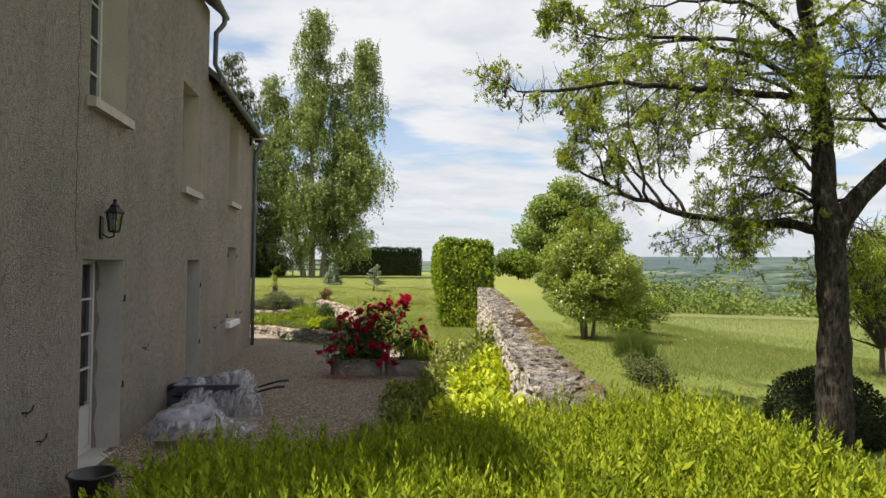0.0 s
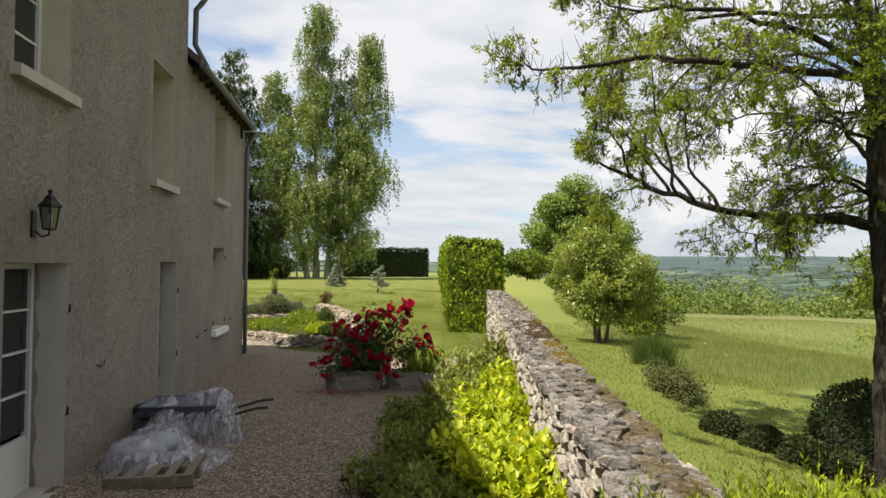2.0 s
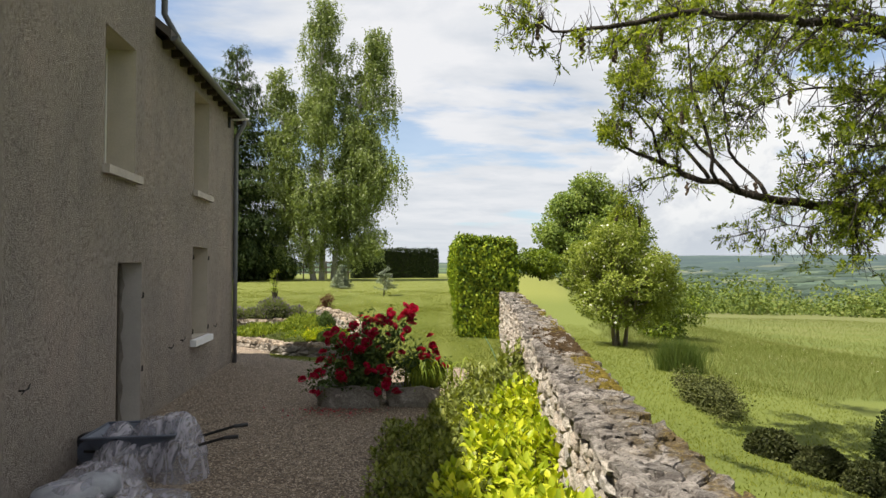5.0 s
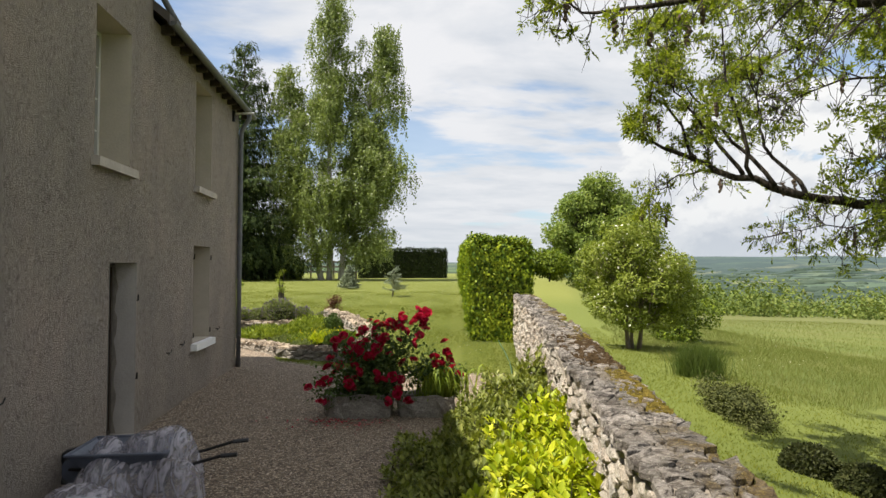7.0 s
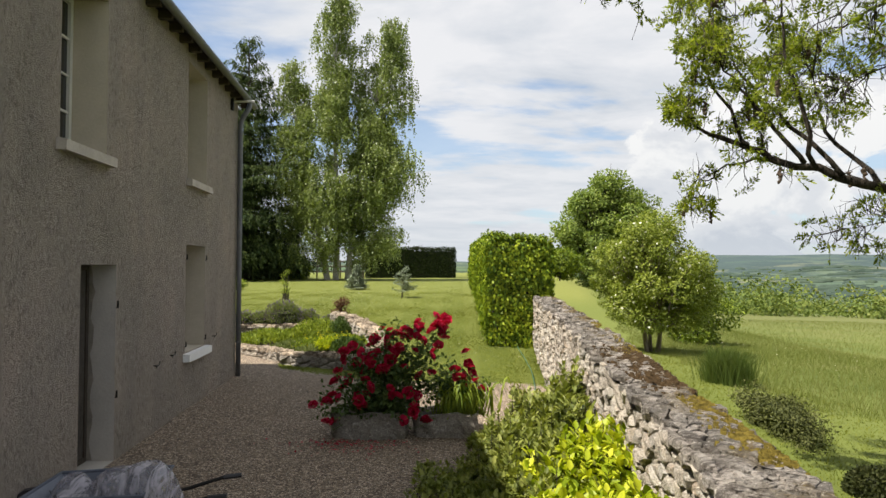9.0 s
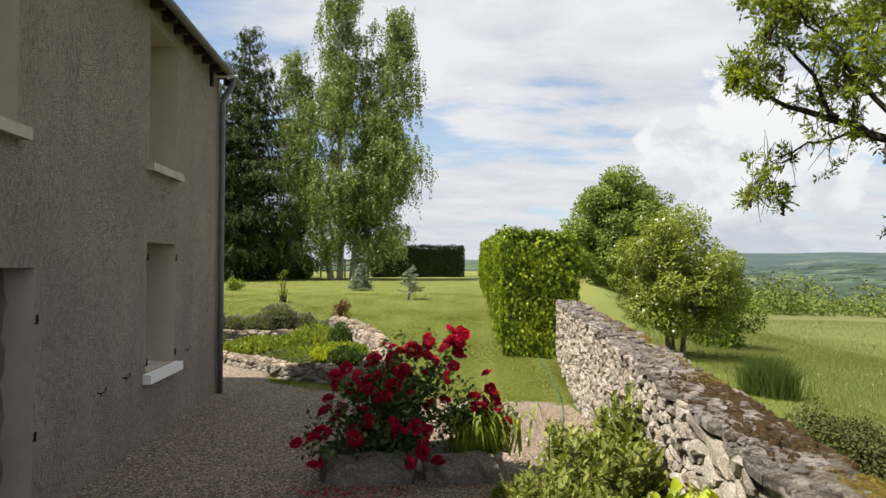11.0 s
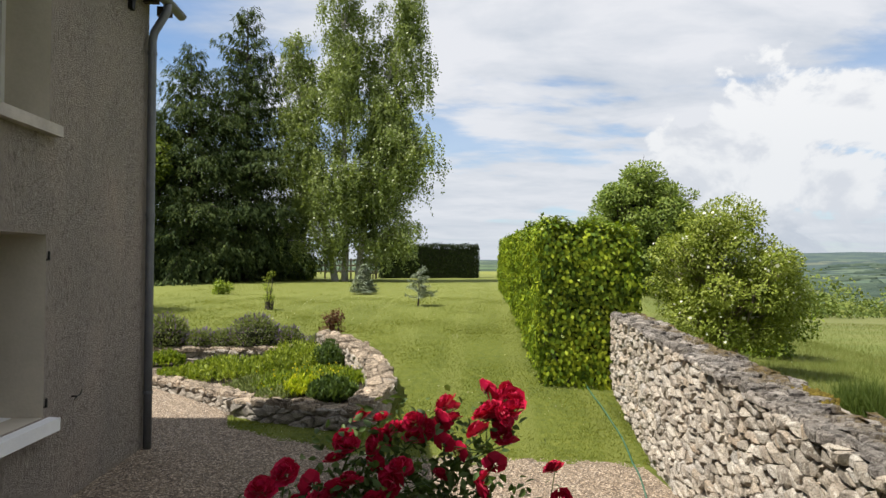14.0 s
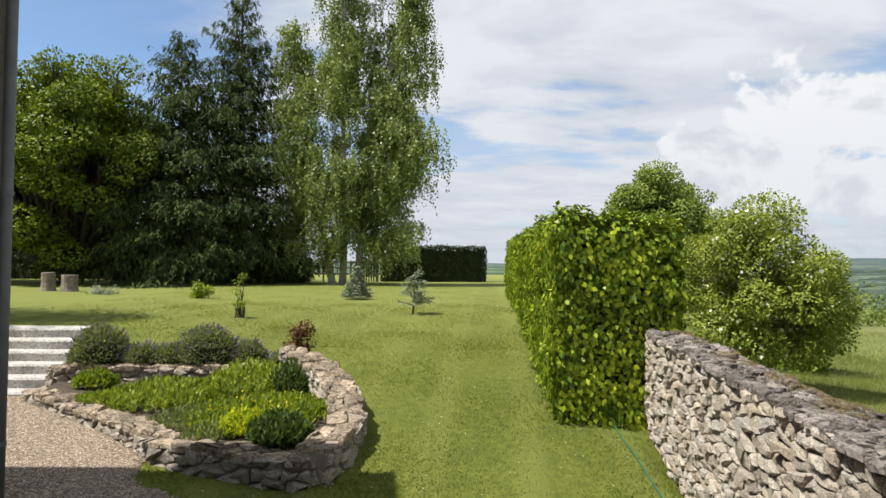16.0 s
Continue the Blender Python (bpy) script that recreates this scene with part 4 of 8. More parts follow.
part("downpipe", Geo().tube([(GX, HOUSE_STEP + 0.10, EAVE_TALL - 0.05), (GX, HOUSE_STEP + 0.10, EAVE_TALL - 0.17), (GX - 0.05, HOUSE_STEP + 0.10, EAVE_TALL - 0.25), (FACE + 0.09, HOUSE_STEP + 0.12, EAVE_TALL - 0.36),
                             (FACE + 0.08, HOUSE_STEP + 0.13, EAVE_LOW + 0.34), (GX - 0.06, HOUSE_STEP + 0.2, EAVE_LOW + 0.14), (GX, HOUSE_STEP + 0.3, EAVE_LOW + 0.02)], 0.045, 12), M["zinc"], house, "swan-neck zinc downpipe", True)
# wooden gutter arm at the corner
part("gutter_arm", Geo().tube([(FACE, HOUSE_Y1 - 0.42, EAVE_LOW - 0.14), (GX + 0.16, HOUSE_Y1 - 0.40, EAVE_LOW - 0.12)], 0.022, 6), M["frame"], house, "pale bracket under the gutter")
part("gutter_arm", Geo().box(FACE, FACE + 0.05, HOUSE_Y1 - 0.60, HOUSE_Y1 - 0.52, EAVE_LOW - 0.34, EAVE_LOW - 0.12), M["iron"], house, "black iron hook")


def opening(i, y0, y1, z0, z1, kind, deep):
    """Reveals, sill, frame with panes, hinge pins."""
    door = kind != "window"
    nm = "door_%d" % i if door else "window_%d" % i
    lab = "white casement window set deep in a cream reveal"
    if door:
        lab = "glazed white door set deep in a cream reveal" if kind == "door" else "dark plank door set deep in a grey reveal"
    t = thing(nm, lab, "door" if door else "window", (FACE, (y0 + y1) / 2, z0), kind="structure")
    a, b = FACE - deep - 0.05, FACE
    e = 0.003
    part("reveal", Geo().add([(a, y0, z0), (b, y0 , z0), (b, y0, z1), (a, y0, z1)], [(0, 1, 2, 3)])
         .add([(a, y1, z0), (b, y1, z0), (b, y1, z1), (a, y1, z1)], [(3, 2, 1, 0)])
         .add([(a, y0, z1), (b, y0, z1), (b, y1, z1), (a, y1, z1)], [(0, 1, 2, 3)])
         .add([(a, y0, z0), (b, y0, z0), (b, y1, z0), (a, y1, z0)], [(3, 2, 1, 0)]), M["doorjamb"] if door else M["jamb"], t, "smooth grey reveal" if door else "smooth cream reveal")
    # bare strip of old plaster beside the frame
    if door:
        ws = []
        for k in range(23):
            z = z0 + 0.01 + (z1 - z0 - 0.02) * k / 22
            ws += [(a + 0.05, y1 - 0.004, z), (a + 0.15 + 0.018 * math.sin(k * 1.3 + i) + 0.012 * math.sin(k * 3.1), y1 - 0.004, z)]
        part("plaster_strip", Geo().add(ws, [(2 * k, 2 * k + 1, 2 * k + 3, 2 * k + 2) for k in range(22)]), M["oldplaster"], t, "rough unpainted plaster strip")
    x0, x1 = FACE - deep, FACE - deep + 0.06
    f = Geo()
    w = 0.055
    f.box(x0, x1, y0 + e, y0 + w, z0 + e, z1 - e)
    f.box(x0, x1, y1 - w, y1 - e, z0 + e, z1 - e)
    f.box(x0, x1, y0 + w, y1 - w, z1 - w, z1 - e)
    f.box(x0, x1, y0 + w, y1 - w, z0 + e, z0 + w)
    part("frame", f, M["darkwood"] if kind == "solid door" else M["frame"], t, "dark timber frame" if kind == "solid door" else "white painted frame")
    if kind == "solid door":
        k = 6
        wid = (y1 - y0 - 2 * w) / k
        for j in range(k):
            part("plank", Geo().box(x0 + 0.01, x1 - 0.015, y0 + w + j * wid + 0.003, y0 + w + (j + 1) * wid - 0.003, z0 + w + e, z1 - w - e), M["doorwood"], t)
    else:
        low = z0 + (0.55 if door else w)
        rows = 4
        if door:
            part("panel", Geo().box(x0 + 0.01, x1 - 0.01, y0 + w + e, y1 - w - e, z0 + w + e, low - 0.03), M["frame"], t, "white lower door panel")
        mid = (y0 + y1) / 2
        bars = Geo()
        bars.box(x0 + 0.006, x1 - 0.006, mid - 0.035, mid + 0.035, low, z1 - w - e)
        part("stile", bars, M["frame"], t)
        hh = (z1 - w - low) / rows
        for r in range(rows):
            for s0, s1 in ((y0 + w, mid - 0.038), (mid + 0.038, y1 - w)):
                part("pane", Geo().box(x0 + 0.02, x0 + 0.028, s0 + e, s1 - e, low + r * hh + 0.012, low + (r + 1) * hh - 0.012), M["glass"], t)
            if r:
                part("glazing_bar", Geo().box(x0 + 0.004, x1 - 0.010, y0 + w + e, y1 - w - e, low + r * hh - 0.011, low + r * hh + 0.011), M["frame"], t)
    if kind == "window":
        white = i == 3
        s = Geo()
        s.add([(a, y0 - 0.09, z0 + 0.015), (b + 0.10, y0 - 0.09, z0 - 0.02), (b + 0.10, y1 + 0.09, z0 - 0.02), (a, y1 + 0.09, z0 + 0.015),
               (a, y0 - 0.09, z0 - 0.12), (b + 0.10, y0 - 0.09, z0 - 0.13), (b + 0.10, y1 + 0.09, z0 - 0.13), (a, y1 + 0.09, z0 - 0.12)],
              [(0, 1, 2, 3), (7, 6, 5, 4), (0, 4, 5, 1), (1, 5, 6, 2), (2, 6, 7, 3), (3, 7, 4, 0)])
        if not white:
            s = Geo()
            s.add([(FACE - 0.05, y0 - 0.06, z0 + 0.01), (b + 0.09, y0 - 0.06, z0 - 0.015), (b + 0.09, y1 + 0.06, z0 - 0.015), (FACE - 0.05, y1 + 0.06, z0 + 0.01),
                   (FACE - 0.05, y0 - 0.06, z0 - 0.11), (b + 0.09, y0 - 0.06, z0 - 0.115), (b + 0.09, y1 + 0.06, z0 - 0.115), (FACE - 0.05, y1 + 0.06, z0 - 0.11)],
                  [(0, 1, 2, 3), (7, 6, 5, 4), (0, 4, 5, 1), (1, 5, 6, 2), (2, 6, 7, 3), (3, 7, 4, 0)])
        part("sill", s, M["whitesill"] if white else M["sill"], t, "white painted sill" if white else "pale stone sill")
    zs = (z0 + 0.32 * (z1 - z0), z0 + 0.78 * (z1 - z0)) if door else (z0 + 0.09, z1 - 0.22)
    if z1 < 3:
        for y in ((y1 + 0.012,) if door else (y0 - 0.012, y1 + 0.012)):
            for z in zs:
                h = Geo().tube([(b - 0.01, y, z), (b + 0.018, y, z), (b + 0.020, y, z + 0.075)], [0.010, 0.013, 0.010], 6)
                part("hinge_pin", h, M["iron"], t, "black iron hinge pin")
    return t


for i, o in enumerate(OPENINGS):
    opening(i + 1, *o)

# shutter hooks on the wall
for y, z in ((7.15, 0.96), (4.2, 0.80), (11.25, 0.83), (11.85, 0.88), (13.95, 0.92), (4.45, 0.5)):
    h = Geo().tube([(FACE - 0.02, y, z), (FACE + 0.05, y, z), (FACE + 0.055, y + 0.05, z + 0.01), (FACE + 0.05, y + 0.09, z + 0.045)], [0.008, 0.008, 0.008, 0.006], 6)
    h.tube([(FACE + 0.05, y, z), (FACE + 0.052, y - 0.05, z - 0.02)], [0.008, 0.006], 6)
    solo("shutter_hook", h, M["iron"], "small black iron shutter hook fixed in the render", "hook", "shutter hooks")


# ---- long stone wall ----
def build_stone_wall():
    fwd = [(float(wall_x(y)), float(y)) for y in np.linspace(WALL_Y0, WALL_Y1, 25)]
    total = Line(fwd).total
    y_at = lambda s: WALL_Y0 + (WALL_Y1 - WALL_Y0) * s / total
    lo = lambda s: land1(wall_x(y_at(s)) - 0.2, y_at(s)) - 0.05
    hi = lambda s: float(wall_top(y_at(s)))
    t = thing("garden_wall", "weathered dry limestone rubble wall with mossy capping", "stone wall", (float(wall_x(10)), 10, -0.2), kind="structure")
    part("mortar", wall_core(fwd, 0.47, lo, hi, 0.045), M["mortar"], t, "rubble core and mortar")
    face = face_stones(fwd, lo, lambda s: hi(s) - 0.03, 11, 0.135, 0.08, bulge=0.020, gap=0.0045, proud=0.024)
    lay(t, face, M["stone"], 290, lambda p: abs(p.y - 12.5), "stone", "rubble_stones", "small limestone rubble")
    outer = [(x + 0.47, y) for x, y in fwd[::-1]]
    back = face_stones(outer, lambda s: land1(wall_x(y_at(total - s)) + 0.9, y_at(total - s)) - 0.05, lambda s: hi(total - s) - 0.035, 13, 0.24, 0.14)
    end = face_stones([(fwd[0][0] + 0.47, WALL_Y0), fwd[0]], lambda s: lo(0), lambda s: hi(0) - 0.035, 14, 0.16, 0.1)
    end += face_stones([fwd[-1], (fwd[-1][0] + 0.47, WALL_Y1)], lambda s: lo(total), lambda s: hi(total) - 0.035, 15, 0.16, 0.1)
    lay(t, back + end, M["stone"], 0, lambda p: p.y, "stone", "rubble_stones")
    caps = top_stones(fwd, 0.47, lambda s: hi(s) - 0.008, 16, 0.20, 0.125, bulge=0.006, gap=0.003, proud=0.012)
    lay(t, caps, M["cap"], 290, lambda p: abs(p.y - 8.0), "capping_stone", "capping_stones", "grey lichen-spotted capping with ochre moss")
    for k in (0, 1):
        chips = top_stones(fwd, 0.42, lambda s: hi(s) + 0.008 + 0.006 * k, 17 + k, 0.13, 0.075, -0.02, 0.03, 0.004, 0.006, 0.010)
        lay(t, [c for c in chips if random.random() < 0.42], M["cap"], 0, lambda p: p.y, "chip", "capping_chips", "thin loose flakes of stone")
    # cushions of ochre moss along the outer rim, and one overgrown stretch of dead russet moss
    green, dead = Geo(), Geo()
    rs = random.Random(19)
    for k in range(7000):
        y = rs.uniform(5.0, 12.5)
        patch = math.sin(y * 2.1) + math.sin(y * 5.3 + 1.0) + rs.gauss(0, 0.5) + 1.3 * math.exp(-((y - 6.5) / 0.6) ** 2)
        russet = abs(y - 8.75) < rs.uniform(0.3, 1.3)
        if rs.random() < 0.25 or not russet and patch < 1.15:
            continue
        g = dead if russet else green
        u = 0.48 - abs(rs.gauss(0, 0.20 if russet else 0.09))
        if u < 0.02:
            continue
        x, r = float(wall_x(y)) + u, rs.uniform(0.005, 0.021 if russet else 0.014)
        z = float(wall_top(y)) + rs.uniform(0.0, 0.016)
        prof = [(r * 1.15, -0.02), (r, 0.006), (r * 0.7, r * 0.30), (r * 0.25, r * 0.38)]
        n = 6
        vs = []
        for a, (pr, ph) in enumerate(prof):
            vs += [(x + pr * math.cos(6.283 * j / n) * rs.uniform(0.75, 1.3), y + pr * 1.3 * math.sin(6.283 * j / n) * rs.uniform(0.75, 1.3), z + ph * rs.uniform(0.8, 1.2)) for j in range(n)]
        g.add(vs, [(a * n + j, a * n + (j + 1) % n, a * n + n + (j + 1) % n, a * n + n + j) for a in range(3) for j in range(n)] + [tuple(3 * n + j for j in range(n))])
    part("moss", green, M["moss"], t, "cushions of ochre and olive moss", True, "stuff")
    part("dead_moss", dead, M["deadmoss"], t, "dry russet moss crust", True, "stuff")


# ---- raised bed ----
BED_RIGHT = [(0.12, 16.52), (0.31, 17.1), (0.38, 17.6), (0.20, 18.5), (-0.25, 19.4), (-0.85, 20.35)]     # outer face, lawn side
BED_FRONT = [(-2.03, 17.34), (-1.2, 16.92), (-0.39, 16.58), (-0.06, 16.52)]
BED_LEFT = [(-5.1, 20.15), (-4.4, 19.55), (-3.82, 19.07), (-3.0, 18.4), (-2.4, 17.8), (-2.06, 17.40)]
BED_BACK = [(-4.95, 20.50), (-3.4, 20.62), (-1.35, 20.55)]


def bed_wall(name, path, width, z0, z1, seed, label, cw=0.19, ch=0.105, mat="bedstone"):
    """path runs so that the seen face is on its left."""
    t = thing(name, label, "stone wall", (*path[0], 0.0), kind="structure")
    part("mortar", wall_core(path, width, z0, z1, 0.04, 0.3), M["mortar"], t)
    n = len(path)
    off = []
    for i, (x, y) in enumerate(path):
        a, b = path[max(0, i - 1)], path[min(n - 1, i + 1)]
        l = math.hypot(b[0] - a[0], b[1] - a[1])
        off.append((x + (b[1] - a[1]) / l * width, y - (b[0] - a[0]) / l * width))
    total = Line(path).total
    r_total = Line(off).total
    under = lambda s: z1(s) - 0.03
    face = face_stones(path, z0, under, seed, cw, ch, bulge=0.035, gap=0.009)
    face += face_stones(off[::-1], lambda s: z0(total * (1 - s / r_total)), lambda s: under(total * (1 - s / r_total)), seed + 1, cw, ch, bulge=0.03)
    face += face_stones([off[0], path[0]], lambda s: z0(0), lambda s: under(0), seed + 3, cw, ch)
    face += face_stones([path[-1], off[-1]], lambda s: z0(total), lambda s: under(total), seed + 4, cw, ch)
    lay(t, face, M[mat], 200, lambda p: -p.z, "stone", "small_stones")
    lay(t, top_stones(path, width, lambda s: z1(s) - 0.005, seed + 5, 0.27, 0.19, 0.03, 0.07, 0.025, 0.008, 0.022), M["bedcap"], 200, lambda p: -p.z, "capping_stone", "capping_stones")
    return t


# ---- plants: builders ----


def ellipsoid_leaves(lumps, count, mat, length, width, name="leaves", droop=0.3, shell=0.35, fancy=False, rough=0.16):
    """Leaves over the outer shell of overlapping lumps (x, y, z, rx, ry, rz)."""
    L = np.array(lumps, float)
    area = (L[:, 3] * L[:, 4] + L[:, 4] * L[:, 5] + L[:, 3] * L[:, 5])
    pick = rng.choice(len(L), count, p=area / area.sum())
    d = rand_dirs(count)
    r = 1 - shell * rng.random(count) ** 1.6
    p = L[pick, :3] + d * L[pick, 3:6] * r[:, None]
    p += d * (fbm(p, 3.0 / max(L[:, 3].mean(), 0.2)) * rough * L[pick, 3])[:, None]
    along = unit(d * 0.6 + rng.normal(size=(count, 3)) * 0.6 + np.array([0, 0, -droop]))
    return leaf_mesh(name, p, along, mat, length, width, facing=d + np.array([0, 0, 0.5]), fancy=fancy)


def wander(a, b, n, amp, sag=0.0, seed=0):
    """A bent line from a to b."""
    rs = random.Random(seed)
    a, b = Vector(a), Vector(b)
    l = (b - a).length
    o = Vector([rs.uniform(-1, 1) for _ in range(3)]) * amp * l
    o2 = Vector([rs.uniform(-1, 1) for _ in range(3)]) * amp * l * 0.5
    out = []
    for i in range(n + 1):
        t = i / n
        out.append(a.lerp(b, t) + o * math.sin(math.pi * t) + o2 * math.sin(2 * math.pi * t) + Vector((0, 0, -sag * l * math.sin(math.pi * t))))
    return out


def broadleaf(name, label, at, lumps, leaf_mat, leaves, length, width, trunk_r, bark="bark", group="", stems=1, category="tree"):
    t = thing(name, label, category, at, group)
    g = Geo()
    base = Vector(at)
    for k in range(stems):
        off = Vector((random.uniform(-1, 1), random.uniform(-1, 1), 0)) * trunk_r * (4.5 if stems > 1 else 0)
        fork = base + off * 1.6 + Vector((0, 0, (min(l[2] for l in lumps) - base.z) * 0.75))
        g.tube(wander(base + off, fork, 5, 0.04, seed=k), [trunk_r * s for s in (1.3, 1.05, 0.95, 0.9, 0.85, 0.8)], 9)
        for i, l in enumerate(lumps):
            if i % stems == k:
                g.tube(wander(fork, l[:3], 6, 0.08, seed=i + 10), [trunk_r * s for s in (0.62, 0.5, 0.42, 0.33, 0.25, 0.17, 0.08)], 6)
                for j in range(4):
                    d = Vector(rand_dirs(1)[0]) * l[3] * 0.85
                    g.tube(wander(Vector(l[:3]).lerp(fork, 0.3), Vector(l[:3]) + d, 4, 0.08, seed=i * 7 + j), [trunk_r * s for s in (0.25, 0.18, 0.12, 0.08, 0.03)], 5)
    part("trunk", g, M[bark], t, smooth=True)
    part("crown", ellipsoid_leaves(lumps, leaves, M[leaf_mat], length, width), None, t)
    return t


def lumps_in(cx, cy, cz, rx, ry, rz, n, size, seed):
    """Lumps spread over an egg-shaped crown."""
    rs = np.random.default_rng(seed)
    out = []
    for i in range(n):
        d = rs.normal(size=3)
        d /= np.linalg.norm(d)
        r = rs.uniform(0.35, 0.82)
        s = size * rs.uniform(0.7, 1.25)
        out.append((cx + d[0] * rx * r, cy + d[1] * ry * r, cz + d[2] * rz * r, s, s, s * 0.85))
    return out


def shrub_mound(name, label, at, rx, ry, rz, leaf_mat, leaves, length, width, n=9, seed=1, core=True, category="shrub", fancy=False, group=""):
    t = thing(name, label, category, at, group)
    lumps = [(x, y, max(z, at[2] + 0.25 * rz), a, b, c) for x, y, z, a, b, c in lumps_in(at[0], at[1], at[2] + rz * 0.5, rx, ry, rz * 0.7, n, min(rx, ry) * 0.5, seed)]
    g = Geo()
    for i, l in enumerate(lumps):
        g.tube(wander(Vector(at) + Vector((random.uniform(-.1, .1), random.uniform(-.1, .1), 0)), l[:3], 4, 0.08, seed=i), [0.018, 0.015, 0.012, 0.008, 0.004], 5)
    part("stems", g, M["bark"], t, kind="stuff")
    part("leaves", ellipsoid_leaves(lumps, leaves, M[leaf_mat], length, width, fancy=fancy, shell=0.7), None, t)
    return t


def clipped_box(name, label, corners, z0, z1, leaf_mat, per_m2, length, width, seed=0, core="core", bulge=0.06, fancy=False, category="hedge", round_top=0.18):
    """A clipped hedge over a four-cornered plan; z0 and z1 may be functions of x, y."""
    t = thing(name, label, category, (*corners[0], z0(*corners[0])))
    c = [Vector((x, y, 0)) for x, y in corners]
    mid = sum(c, Vector()) / 4
    g = Geo()
    ins = []
    for i, p in enumerate(c):
        e0, e1 = (c[(i + 1) % 4] - p).normalized(), (c[i - 1] - p).normalized()
        ins.append(p + (e0 + e1) * 0.24)
    nlong = 14
    ring = []
    for i in range(nlong + 1):
        k = i / nlong
        a, b = ins[0].lerp(ins[3], k), ins[1].lerp(ins[2], k)
        ring.append([(a.x, a.y, z0(a.x, a.y) - 0.05), (a.x, a.y, z1(a.x, a.y) - 0.28), (b.x, b.y, z1(b.x, b.y) - 0.28), (b.x, b.y, z0(b.x, b.y) - 0.05)])
    vs = [p for r in ring for p in r]
    g.add(vs, [(i * 4 + j, i * 4 + (j + 1) % 4, i * 4 + 4 + (j + 1) % 4, i * 4 + 4 + j) for i in range(nlong) for j in range(4)] + [(3, 2, 1, 0), tuple(len(vs) - 4 + j for j in range(4))])
    part("shaded_core", g, M[core], t, "solid core coloured dark for the shade inside")
    P, N = [], []
    rs = np.random.default_rng(seed + 5)
    for i in range(4):
        a, b = c[i], c[(i + 1) % 4]
        l = (b - a).length
        h = z1(a.x, a.y) - z0(a.x, a.y)
        m = int(l * h * per_m2)
        u, w = rs.random(m), rs.random(m)
        q = np.stack([a.x + (b.x - a.x) * u, a.y + (b.y - a.y) * u, np.zeros(m)], 1)
        zb = np.array([z0(x, y) for x, y in q[:, :2]]) if m < 40000 else z0(a.x, a.y)
        zt = np.array([z1(x, y) for x, y in q[:, :2]]) if m < 40000 else z1(a.x, a.y)
        q[:, 2] = zb + (zt - zb) * w
        nrm = np.array([(b.y - a.y) / l, -(b.x - a.x) / l, 0.0])
        top = np.clip((q[:, 2] - (zt - round_top)) / round_top, 0, 1)
        q -= nrm * (round_top * 0.55 * top ** 2)[:, None]
        P.append(q)
        N.append(np.repeat(nrm[None], m, 0) + np.array([0, 0, 1.0]) * top[:, None])
    area = abs((c[2] - c[0]).cross(c[3] - c[1]).z) / 2
    m = int(area * per_m2 * 1.1)
    u, w = rs.random(m), rs.random(m)
    A = np.array([tuple(p) for p in c])
    q = (A[0] * (1 - u)[:, None] + A[1] * u[:, None]) * (1 - w)[:, None] + (A[3] * (1 - u)[:, None] + A[2] * u[:, None]) * w[:, None]
    q[:, 2] = [z1(x, y) for x, y in q[:, :2]]
    P.append(q)
    N.append(np.repeat(np.array([[0, 0, 1.0]]), m, 0))
    P, N = np.concatenate(P), unit(np.concatenate(N))
    P += N * (fbm(P, 2.6, seed) * bulge + fbm(P, 9.0, seed + 3) * bulge * 0.6 + rs.uniform(-0.17, 0.05, len(P)))[:, None]
    along = unit(N * 0.12 + rs.normal(size=P.shape) * 0.42 + np.array([0, 0, -0.60]) * (1 - N[:, 2:3]))
    along -= N * (0.7 * (along * N).sum(1))[:, None]
    part("leaves", leaf_mesh("leaves", P, along, M[leaf_mat], length, width, facing=N * 5.0 - np.array([0, 0, 1.10]) * (1 - N[:, 2:3]), fancy=fancy), None, t)
    return t


# ---- hornbeam hedge at the end of the wall ----
HS = 0.104
hedge_z0 = lambda x, y: land1(min(x, wall_x(min(y, 30)) - 0.1), y) - 0.02
hedge_z1 = lambda x, y: 2.86 + 0.02 * (y - 18) + 0.05 * math.sin(x * 3 + y * 1.7)
clipped_box("hornbeam_hedge", "clipped hornbeam hedge with fresh yellow-green leaves", [(2.80, 18.0), (4.38, 17.85), (4.38 + HS * 16, 34.0), (2.80 + HS * 16, 34.0)],
            hedge_z0, hedge_z1, "hornbeam", 1150, 0.085, 0.056, 2, bulge=0.11, round_top=0.34)

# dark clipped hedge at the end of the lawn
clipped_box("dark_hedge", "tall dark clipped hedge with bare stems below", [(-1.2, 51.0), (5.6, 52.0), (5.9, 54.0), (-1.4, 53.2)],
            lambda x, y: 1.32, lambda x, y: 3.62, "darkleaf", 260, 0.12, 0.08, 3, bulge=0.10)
for i in range(9):
    x = -0.8 + i * 0.8
    solo("hedge_stem", Geo().tube(wander((x, 52.3 + x * 0.1, 1.1), (x + 0.1, 52.3 + x * 0.1, 2.0), 3, 0.05, seed=i), [0.07, 0.06, 0.05, 0.05], 6), M["darkbark"],
         "bare dark stem under the clipped hedge", "stem", "hedge stems")


